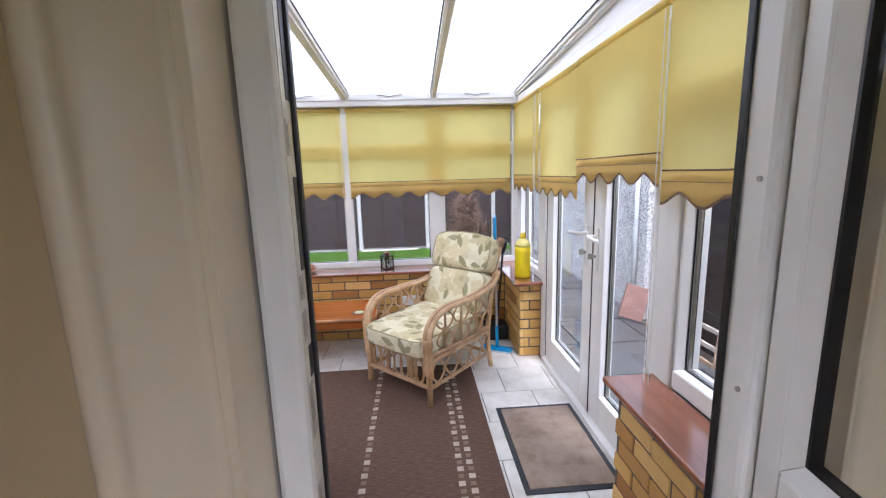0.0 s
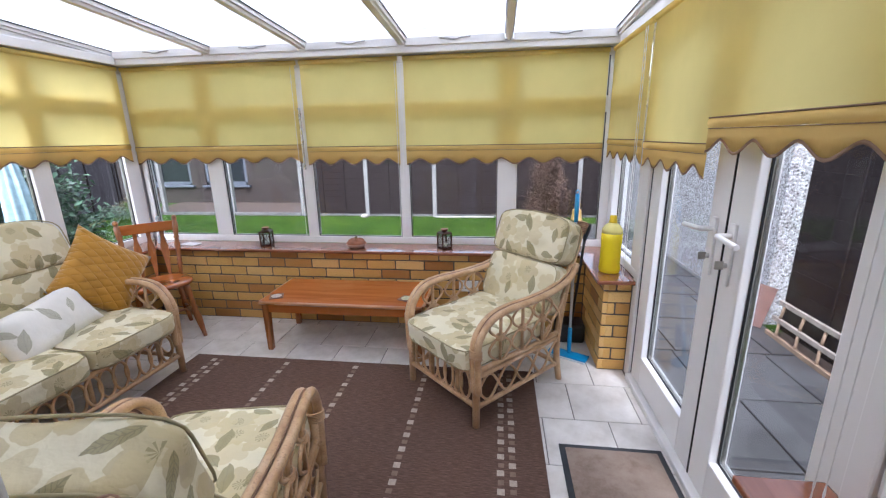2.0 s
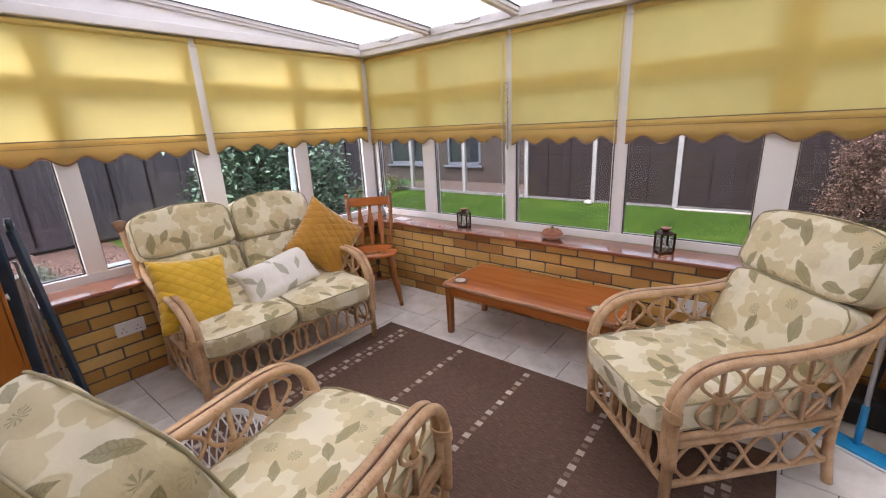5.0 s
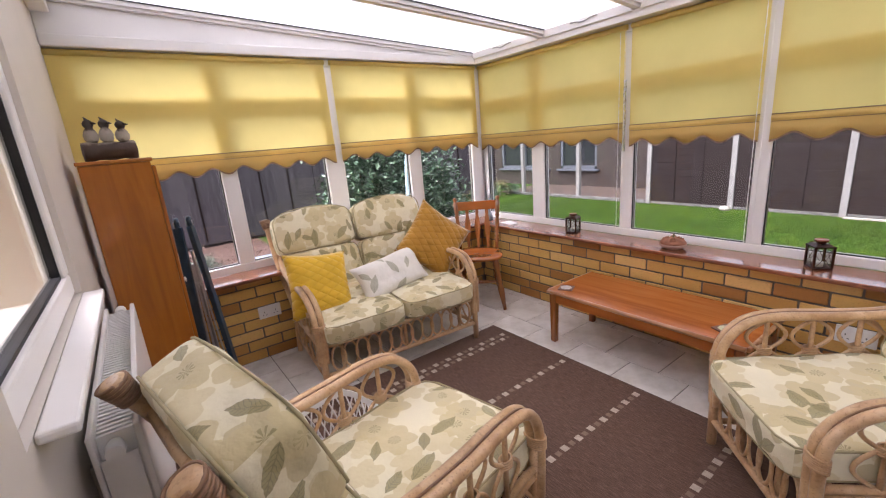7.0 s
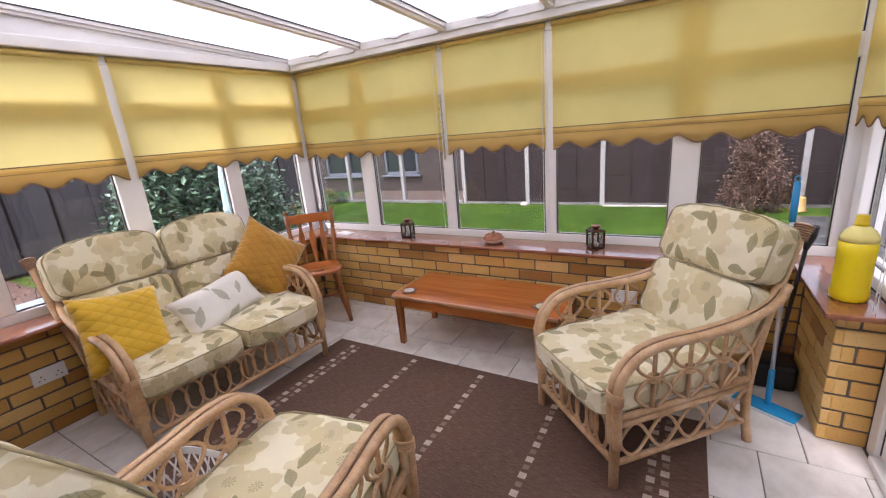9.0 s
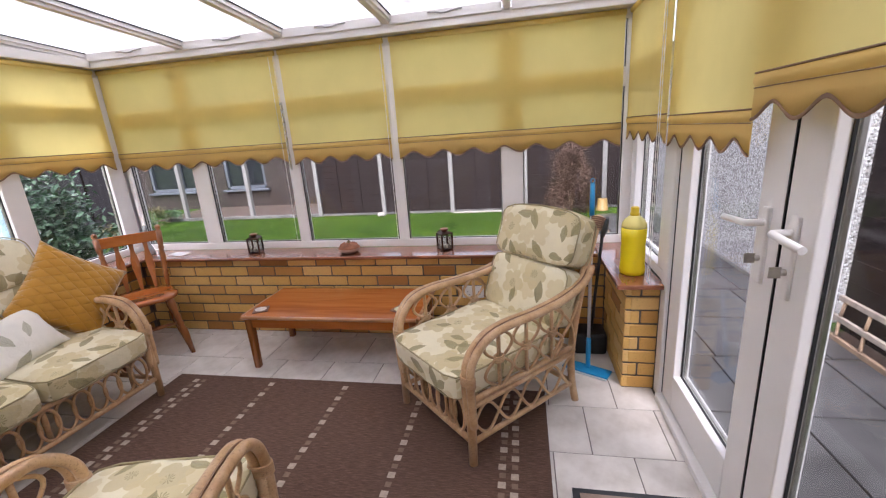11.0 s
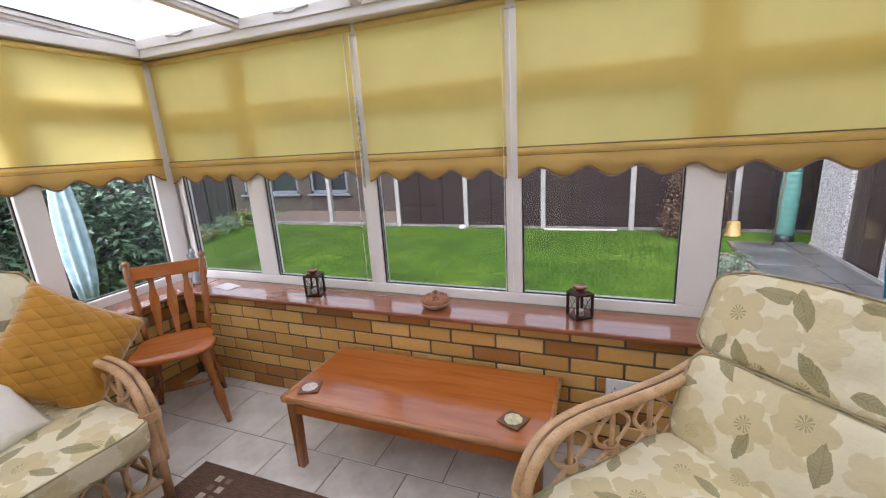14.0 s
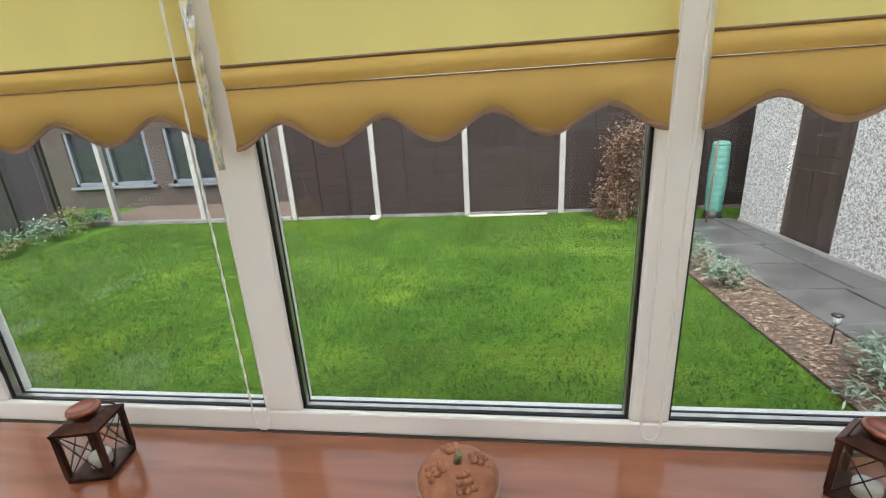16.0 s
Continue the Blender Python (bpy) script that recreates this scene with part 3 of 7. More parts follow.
def pillow_mesh(h, w, thick, seed=0.0, n=18):
    """A plump square scatter cushion with drawn-out corners, lying flat."""
    bm = bmesh.new()
    rows = {}
    for s in (1, -1):
        for i in range(n + 1):
            for j in range(n + 1):
                u, v = 2 * i / n - 1, 2 * j / n - 1
                rim = i in (0, n) or j in (0, n)
                if rim and s < 0:
                    rows[s, i, j] = rows[1, i, j]
                    continue
                z = s * thick * ((1 - u ** 4) * (1 - v ** 4)) ** 0.6
                x = h * u * (1 - 0.09 * (1 - v * v))
                y = w * v * (1 - 0.09 * (1 - u * u))
                z += 0.006 * noise.noise(Vector((u * 2.3 + seed, v * 2.3, s)))
                rows[s, i, j] = bm.verts.new((x, y, z))
        for i in range(n):
            for j in range(n):
                q = [rows[s, i, j], rows[s, i + 1, j], rows[s, i + 1, j + 1], rows[s, i, j + 1]]
                f = bm.faces.new(q if s > 0 else q[::-1])
                f.smooth = True
    bm.normal_update()
    uvl = bm.loops.layers.uv.verify()
    for f in bm.faces:
        for lp in f.loops:
            lp[uvl].uv = (lp.vert.co.x + seed, lp.vert.co.y)
    return bm


# ---- rattan suite ----


def rattan_seat(name, label, category, group, half, seats, m, seed, flare=-0.05):
    """A cane armchair or settee facing its own -y: legs, hooped arms, lattice sides, looped skirts, cushions."""
    top = thing(name, label, category, group, m=m)
    d, w = 0.33, half
    for s in (-1, 1):
        # hooped arm of two bound canes, its front end forming the upper leg
        path = spline([(s * w, -d, 0.20), (s * w, -d - 0.008, 0.40), (s * w, -d + 0.012, 0.50), (s * (w + 0.006), -d + 0.085, 0.575), (s * (w + 0.01), -d + 0.20, 0.600),
                       (s * (w + 0.01), 0.05, 0.598), (s * w, 0.25, 0.607), (s * (w - 0.012), 0.40, 0.645), (s * (w - 0.03), 0.475, 0.70)], 6)
        arm = None
        for k, dx in enumerate((-0.017, 0.017)):
            bm = bmesh.new()
            tube(bm, [p + Vector((dx, 0, 0)) for p in path], 0.0175, 10)
            ob = part("arm" if k == 0 else "arm_cane", bm, CANE, arm or top)
            arm = arm or ob
        bm = bmesh.new()
        tube(bm, [p + Vector((0, -0.004 if p.z < 0.5 else 0, 0.0125 if p.z > 0.5 else 0)) for p in path[4:]], 0.0035, 6)
        part("seam_cane", bm, CANE_GROOVE, arm, "dark cane seam between two rods")
        bm = bmesh.new()
        tube(bm, [(s * w + 0.037 * math.cos(a), -d - 0.006 + 0.022 * math.sin(a), 0.395 + a / math.tau * 0.007) for a in [k * math.pi / 8 for k in range(97)]], 0.0042, 5)
        part("cane_binding", bm, CANE, arm)
        bm = bmesh.new()
        tube(bm, [(s * w, -d, 0.0), (s * w, -d, 0.22), (s * w, -d, 0.40)], [0.019, 0.02, 0.02], 10)
        part("front_leg", bm, CANE, top)
        bm = bmesh.new()
        pts = spline([(s * (w - 0.01), d + 0.03, 0), (s * (w - 0.012), d, 0.16), (s * (w - 0.015), d + 0.005, 0.34), (s * (w + flare * 0.6), d + 0.09, 0.60), (s * (w + flare), d + 0.225, 0.885)], 5)
        tube(bm, pts, 0.019, 10)
        post = part("back_post", bm, CANE, top)
        bm = bmesh.new()
        e, q = Vector(pts[-1]), (Vector(pts[-1]) - Vector(pts[-2])).normalized()
        tube(bm, [e - q * 0.02, e, e + q * 0.02, e + q * 0.045, e + q * 0.052], [0.02, 0.024, 0.029, 0.031, 0.02], 12)
        finial = part("finial", bm, CANE, top, "wrapped cane finial")
        bm = bmesh.new()
        sx = Vector((1, 0, 0))
        sy = q.cross(sx)
        tube(bm, [e + q * (-0.016 + 0.010 * a / math.tau) + (0.0235 + 0.0013 * a / math.tau) * (math.cos(a) * sx + math.sin(a) * sy) for a in [i * math.pi / 8 for i in range(105)]], 0.0046, 5)
        part("cane_binding", bm, CANE_GROOVE, finial, "spiral cane wrapping")
        # side rails and lattice
        for z, r in ((0.315, 0.014), (0.285, 0.014), (0.115, 0.013)):
            bm = bmesh.new()
            tube(bm, [(s * w, -d, z), (s * (w - 0.005), 0, z), (s * (w - 0.012), d, z)], r, 8)
            part("side_rail", bm, CANE, top)
        for y in (-0.165, 0.0, 0.165):
            zt = 0.59 if y < 0.1 else 0.60
            bm = bmesh.new()
            tube(bm, [(s * w, y, 0.32), (s * w, y, zt)], 0.009, 7)
            for sg in (-1, 1):
                pts = []
                for k in range(17):
                    z = 0.325 + (zt - 0.335) * k / 16
                    bow = abs(math.sin(math.pi * k / 8))
                    pts.append((s * (w + 0.004 * sg), y + sg * (0.013 + 0.062 * bow), z))
                tube(bm, pts, 0.0072, 6)
            for dz in (-0.012, -0.004, 0.004, 0.012):
                zc = (0.325 + zt - 0.01) / 2 + dz
                tube(bm, [(s * w + 0.016 * math.cos(a), y + 0.024 * math.sin(a), zc) for a in [i * math.pi / 6 for i in range(12)]], 0.004, 5, closed=True)
            part("lattice_post", bm, CANE, top)
        bm = bmesh.new()
        for sg in (-1, 1):
            tube(bm, [(s * (w - 0.003), -d + 0.02 + (2 * d - 0.04) * k / 60, 0.20 + sg * 0.072 * math.sin(math.pi * 4.5 * k / 60)) for k in range(61)], 0.0075, 6)
        part("side_loop", bm, CANE, top)
        bm = bmesh.new()
        tube(bm, spline([(s * w, 0.17, 0.33), (s * w, 0.235, 0.40), (s * w, 0.30, 0.46), (s * (w - 0.01), 0.37, 0.55)], 5), 0.0075, 6)
        tube(bm, spline([(s * w, 0.17, 0.58), (s * w, 0.25, 0.52), (s * w, 0.31, 0.44), (s * w, 0.33, 0.34)], 5), 0.0075, 6)
        part("rear_lattice", bm, CANE, top)
    for y, tag in ((-d, "front"), (d, "rear")):
        for z in (0.30, 0.12):
            bm = bmesh.new()
            tube(bm, [(-w, y, z), (0, y, z), (w, y, z)], 0.014, 8)
            part(tag + "_rail", bm, CANE, top)
    n_loop = max(5, round(2 * w / 0.085))
    for k in range(n_loop):
        c = -w + 0.05 + (2 * w - 0.1) * (k + 0.5) / n_loop
        rx = (w - 0.05) / n_loop * 1.12
        bm = bmesh.new()
        tube(bm, [(c + rx * math.cos(a), -d + 0.004 * (k % 2), 0.21 + 0.078 * math.sin(a)) for a in [i * math.pi / 12 for i in range(24)]], 0.0075, 6, closed=True)
        part("skirt_loop", bm, CANE, top)
    for x in ([-0.11, 0.11] if seats == 1 else [-w + 0.12, 0, w - 0.12]):
        bm = bmesh.new()
        tube(bm, [(x, -d + 0.022, 0.0 + 0.11), (x, -d + 0.022, 0.31)], 0.013, 8)
        part("skirt_post", bm, CANE, top)
    bm = bmesh.new()
    tube(bm, [(-w + 0.05, d + 0.19, 0.82), (0, d + 0.20, 0.83), (w - 0.05, d + 0.19, 0.82)], 0.015, 8)
    part("back_rail", bm, CANE, top)
    bm = bmesh.new()
    tube(bm, [(-w + 0.02, d + 0.03, 0.42), (w - 0.02, d + 0.03, 0.42)], 0.014, 8)
    part("back_rail", bm, CANE, top)
    bm = bmesh.new()
    for k in range(7):
        y = -0.28 + k * 0.095
        tube(bm, [(-w, y, 0.315), (w, y, 0.315)], 0.009, 6)
    part("seat_slats", bm, CANE, top)
    each = (2 * w - 0.02) / seats
    for k in range(seats):
        x = -w + 0.01 + each * (k + 0.5)
        stuffed("seat_cushion", top, pose(x, -0.07, 0.385, 2.0), each / 2 - 0.004, 0.325, 0.060, FLORAL, seed + k * 1.7, 9.0, 0.12, 0.006)
        spread = (x / w) * max(0.0, flare) * 1.3 if seats > 1 else 0.0
        stuffed("back_cushion", top, pose(x + spread * 0.4, 0.322, 0.560, 69), each / 2 - 0.008 + abs(spread) * 0.4, 0.152, 0.070, FLORAL, seed + 4.1 + k * 2.3, 7.0, 0.10, 0.011)
        stuffed("head_cushion", top, pose(x + spread, 0.424, 0.822, 70), each / 2 - 0.006 + abs(spread), 0.132, 0.078, FLORAL, seed + 7.7 + k * 1.9, 6.5, 0.10, 0.010, arch=0.022 if seats == 1 else 0.038)
    return top


rattan_seat("armchair", "honey-coloured rattan armchair with floral cushions on the tiled floor", "armchair", "rattan suite", 0.282, 1, pose(0.443, 4.495, 0, 0, 0, -44.2), 0.6)
rattan_seat("armchair", "honey-coloured rattan armchair with floral cushions, backed against the radiator", "armchair", "rattan suite", 0.282, 1, pose(-0.382, 3.152, 0, 0, 0, 192), 3.9)
rattan_seat("settee", "two-seat rattan settee with floral cushions beside the window", "sofa", "rattan suite", 0.535, 2, pose(-1.845, 3.885, 0, 0, 0, 86), 11.3, 0.03)


def scatter(name, label, mat, h, w, t, m, seed):
    ob = part(name, pillow_mesh(h, w, t, seed), mat)
    tagged(ob, label, "cushion", "scatter cushions")
    ob.matrix_world = m
    return ob


# each stands on the settee seat leaning on its back: local x up, local y along the settee
def leaning(at, lean, spin, turn=0):
    return Matrix.Translation(at) @ pose(0, 0, 0, 0, 0, turn) @ pose(0, 0, 0, 0, -90 - lean, 0) @ pose(0, 0, 0, 0, 0, spin)


scatter("scatter_cushion", "bright yellow quilted velvet cushion leaning on the settee", YELLOW_QUILT, 0.205, 0.205, 0.075, leaning((-1.84, 3.47, 0.575), 24, 10, 8), 1.0)
scatter("scatter_cushion", "ochre quilted velvet cushion stood on one corner", OCHRE_QUILT, 0.225, 0.225, 0.08, leaning((-1.86, 4.365, 0.665), 16, 42, -10), 2.0)
scatter("scatter_cushion", "white oblong cushion printed with pale grey-green leaves", PALE_FLORAL, 0.135, 0.27, 0.07, leaning((-1.80, 3.95, 0.53), 30, -7, 4), 3.0)

# ---- other furniture ----
PINE = wood("orange_pine", (0.33, 0.085, 0.014), (0.43, 0.128, 0.024), (0.50, 0.17, 0.038), 0.2, 0, 0.6)
PINE_Y = wood("orange_pine_edge", (0.30, 0.12, 0.04), (0.46, 0.21, 0.075), (0.58, 0.30, 0.13), 0.3, 0)
PINE_Z = wood("orange_pine_upright", (0.24, 0.075, 0.016), (0.36, 0.125, 0.03), (0.45, 0.17, 0.045), 0.28, 2)
DARK_PINE = wood("turned_dark_pine", (0.19, 0.06, 0.015), (0.30, 0.105, 0.028), (0.38, 0.15, 0.04), 0.28, 2)


def coffee_table():
    top = thing("coffee_table", "long low orange-pine coffee table against the brick wall", "table")
    bm = bmesh.new()
    box(bm, -1.095, 0.03, 4.712, 5.192, 0.349, 0.371, 0.004)
    slab = part("tabletop", bm, PINE, top)
    bm = bmesh.new()
    tube(bm, [(-1.092, 4.708, 0.360), (0.028, 4.708, 0.360)], 0.0125, 8)
    tube(bm, [(-1.098, 4.712, 0.360), (-1.098, 5.192, 0.360)], 0.0125, 8)
    tube(bm, [(0.034, 4.712, 0.360), (0.034, 5.192, 0.360)], 0.0125, 8)
    part("edge_moulding", bm, PINE_Y, slab, "paler rounded wooden edge")
    for dims in ((-1.04, -0.02, 4.722, 4.742, 0.287, 0.348), (-1.04, -0.02, 5.16, 5.18, 0.287, 0.348), (-1.082, -1.062, 4.745, 5.155, 0.287, 0.348), (0.0, 0.02, 4.745, 5.155, 0.287, 0.348)):
        box_part("apron", PINE, top, dims, 0.003)
    for x in (-1.064, 0.002):
        for y in (4.738, 5.164):
            bm = bmesh.new()
            for v in box(bm, x - 0.023, x + 0.023, y - 0.023, y + 0.023, 0, 0.347, 0.007):
                f = 0.80 + 0.20 * v.co.z / 0.347
                v.co.x, v.co.y = x + (v.co.x - x) * f, y + (v.co.y - y) * f
            part("leg", bm, DARK_PINE, top)
    return top


coffee_table()


def coaster(m, tone):
    top = thing("coaster", "small square drinks coaster with a pale printed face, on the table", "coaster", "coasters", m=m)
    box_part("backing", plain_cork, top, (-0.045, 0.045, -0.045, 0.045, 0, 0.006), 0.001)
    bm = bmesh.new()
    lathe(bm, [(0.036, 0), (0.036, 0.0015)], 8, (0, 0, 0.0061))
    part("printed_face", bm, tone, top, "pale octagonal printed face")


plain_cork = plain("coaster_back", (0.18, 0.08, 0.045), 0.6, 0.2)
coaster(pose(-1.015, 4.80, 0.3725, 0, 0, 24), plain("coaster_face_white", (0.62, 0.55, 0.48), 0.3, 0.3, 60.0))
coaster(pose(-0.10, 4.835, 0.3725, 0, 0, 68), plain("coaster_face_green", (0.60, 0.58, 0.36), 0.3, 0.35, 70.0))


def dining_chair(m):
    top = thing("dining_chair", "orange-pine spindle-back kitchen chair in the corner", "chair", m=m)
    bm = bmesh.new()
    pts = ring(0.205, 0.195, 0, 3.2, 36)
    rings = []
    for z, s in ((0.405, 0.90), (0.412, 0.98), (0.425, 1.0), (0.436, 0.985), (0.440, 0.93), (0.434, 0.6), (0.430, 0.2)):
        rings.append([bm.verts.new((x * s * (1.0 if y < 0 else 0.92), y * s, z)) for x, y, _ in pts])
    for a, b in zip(rings, rings[1:]):
        for k in range(36):
            bm.faces.new((a[k], a[(k + 1) % 36], b[(k + 1) % 36], b[k])).smooth = True
    bm.faces.new(rings[0][::-1])
    bm.faces.new(rings[-1])
    part("seat", bm, PINE, top)
    turned = [(0.014, 0), (0.017, 0.06), (0.024, 0.13), (0.026, 0.18), (0.016, 0.215), (0.026, 0.232), (0.016, 0.25), (0.023, 0.28), (0.018, 0.31), (0.025, 0.36), (0.026, 0.39), (0.018, 0.425)]
    for x, y, tx, ty in ((-0.14, -0.13, -0.20, -0.20), (0.14, -0.13, 0.20, -0.20), (-0.12, 0.12, -0.17, 0.20), (0.12, 0.12, 0.17, 0.20)):
        bm = bmesh.new()
        a, b = Vector((tx, ty, 0)), Vector((x, y, 0.415))
        q = (b - a).to_track_quat("Z", "Y").to_matrix().to_4x4()
        lathe(bm, turned, 12, m=Matrix.Translation(a) @ q)
        part("leg", bm, DARK_PINE, top)
    for p in (((-0.165, -0.155, 0.17), (-0.145, 0.165, 0.17)), ((0.165, -0.155, 0.17), (0.145, 0.165, 0.17)), ((-0.15, 0.0, 0.175), (0.15, 0.0, 0.175))):
        bm = bmesh.new()
        a, b = Vector(p[0]), Vector(p[1])
        tube(bm, [a, a.lerp(b, 0.3), a.lerp(b, 0.5), a.lerp(b, 0.7), b], [0.008, 0.013, 0.015, 0.013, 0.008], 10)
        part("stretcher", bm, DARK_PINE, top)
    post = [(0.013, 0), (0.015, 0.05), (0.020, 0.075), (0.013, 0.09), (0.021, 0.105), (0.013, 0.12), (0.019, 0.17), (0.021, 0.22), (0.014, 0.27), (0.020, 0.285), (0.014, 0.30),
            (0.021, 0.33), (0.021, 0.405), (0.012, 0.415), (0.019, 0.43), (0.018, 0.445), (0.006, 0.455)]
    for x in (-0.165, 0.165):
        bm = bmesh.new()
        a, b = Vector((x * 0.95, 0.155, 0.43)), Vector((x * 1.12, 0.235, 0.87))
        lathe(bm, post, 12, m=Matrix.Translation(a) @ (b - a).to_track_quat("Z", "Y").to_matrix().to_4x4())
        part("back_post", bm, DARK_PINE, top)
    bm = bmesh.new()
    vs = box(bm, -0.172, 0.172, -0.012, 0.012, -0.036, 0.038, 0.005)
    for v in vs:
        v.co.z += (0.012 * math.cos(v.co.x * 9) if v.co.z > 0 else -0.004 * math.cos(v.co.x * 9))
        v.co.y += 0.02 * (1 - (v.co.x / 0.17) ** 2)
    for v in bm.verts:
        v.co = pose(0, 0.222, 0.80, -10) @ v.co
    part("top_rail", bm, PINE, top)
    for x in (-0.085, 0.0, 0.085):
        bm = bmesh.new()
        outline = [(0.009, 0), (0.011, 0.04), (0.024, 0.17), (0.024, 0.22), (0.012, 0.29), (0.015, 0.345)]
        rows = []
        for hw, z in outline:
            rows.append([bm.verts.new(pose(x, 0.165, 0.432, -11) @ Vector(c)) for c in ((-hw, -0.006, z), (hw, -0.006, z), (hw, 0.006, z), (-hw, 0.006, z))])
        for a, b in zip(rows, rows[1:]):
            for k in range(4):
                bm.faces.new((a[k], a[(k + 1) % 4], b[(k + 1) % 4], b[k]))
        bm.faces.new(rows[0][::-1])
        bm.faces.new(rows[-1])
        part("back_splat", bm, PINE_Z, top)
    return top


dining_chair(pose(-1.965, 4.875, 0, 0, 0, 47))


# ---- rug and mat ----


def rug_material():
    m, nt, b = material("brown_flatweave")
    v = coords(nt, "Object")
    rib = nt.nodes.new("ShaderNodeTexWave")
    rib.bands_direction = "Y"
    rib.inputs["Scale"].default_value, rib.inputs["Distortion"].default_value, rib.inputs["Detail"].default_value = 70.0, 0.7, 2.0
    nt.links.new(v, rib.inputs["Vector"])
    slub = noise_tex(nt, coords(nt, "Object", (22, 240, 1)), 1.0, 5, 0.75)
    wear = noise_tex(nt, v, 2.0, 5)
    tone = ramp(nt, slub, [(0.34, (0.052, 0.024, 0.014)), (0.5, (0.122, 0.063, 0.040)), (0.68, (0.220, 0.134, 0.090))])
    tone = blend(nt, calc(nt, "MULTIPLY", wear, 0.3), tone, (0.115, 0.072, 0.053))
    nt.links.new(tone, b.inputs["Base Color"])
    b.inputs["Roughness"].default_value = 0.9
    bump(nt, b, calc(nt, "ADD", rib.outputs["Fac"], slub), 0.5, 0.002)
    return m


def rug():
    bm = bmesh.new()
    box(bm, -1.535, 0.738, 2.50, 4.613, 0.0, 0.006, 0.002)
    ob = tagged(part("rug", bm, rug_material()), "dark brown flat-woven rug with rows of cream squares on the tiles", "rug")
    cream = plain("rug_cream_yarn", (0.50, 0.42, 0.33), 0.9, 0.2, 60.0, 500.0, 0.5)
    tan = plain("rug_tan_yarn", (0.24, 0.165, 0.115), 0.9, 0.2, 60.0, 500.0, 0.5)
    for nm, mat, odd in (("cream_pattern", cream, 0), ("tan_pattern", tan, 1)):
        bm = bmesh.new()
        rows = [(-0.857, 0), (-0.385, 0), (0.075, 0), (-1.372, 0), (-1.322, 1), (0.538, 0), (0.590, 1)]
        for x, par in rows:
            for k in range(43):
                if (k + par) % 2 != odd:
                    continue
                y = 4.548 - k * 0.0488
                sz = 0.016 if odd == 0 else 0.013
                dx, dy = random.uniform(-0.002, 0.002), random.uniform(-0.002, 0.002)
                box(bm, x - sz + dx, x + sz + dx, y - sz + dy, y + sz + dy, 0.0055, 0.0068)
        part(nm, bm, mat, ob)["kind"] = "stuff"


rug()


def doormat():
    m, nt, b = material("worn_mat_pile")
    v = coords(nt, "Object")
    worn = noise_tex(nt, v, 6.0, 6, 0.7)
    fluff = noise_tex(nt, v, 400.0, 3)
    tone = ramp(nt, worn, [(0.3, (0.17, 0.11, 0.075)), (0.5, (0.31, 0.235, 0.18)), (0.7, (0.38, 0.30, 0.24))])
    tone = blend(nt, calc(nt, "MULTIPLY", fluff, 0.4), tone, (0.20, 0.14, 0.10))
    nt.links.new(tone, b.inputs["Base Color"])
    b.inputs["Roughness"].default_value = 0.95
    bump(nt, b, fluff, 0.7, 0.003)
    top = thing("doormat", "worn beige doormat with a black rubber border on the tiles", "doormat")
    bm = bmesh.new()
    box(bm, 0.812, 1.275, 3.28, 3.985, 0.0, 0.006, 0.002)
    part("rubber_border", bm, plain("mat_rubber", (0.035, 0.038, 0.042), 0.7, 0.2, 30.0, 200.0, 0.3), top)
    bm = bmesh.new()
    box(bm, 0.838, 1.249, 3.306, 3.959, 0.0055, 0.0105, 0.002)
    part("mat_surface", bm, m, top)


doormat()


# ---- blinds ----


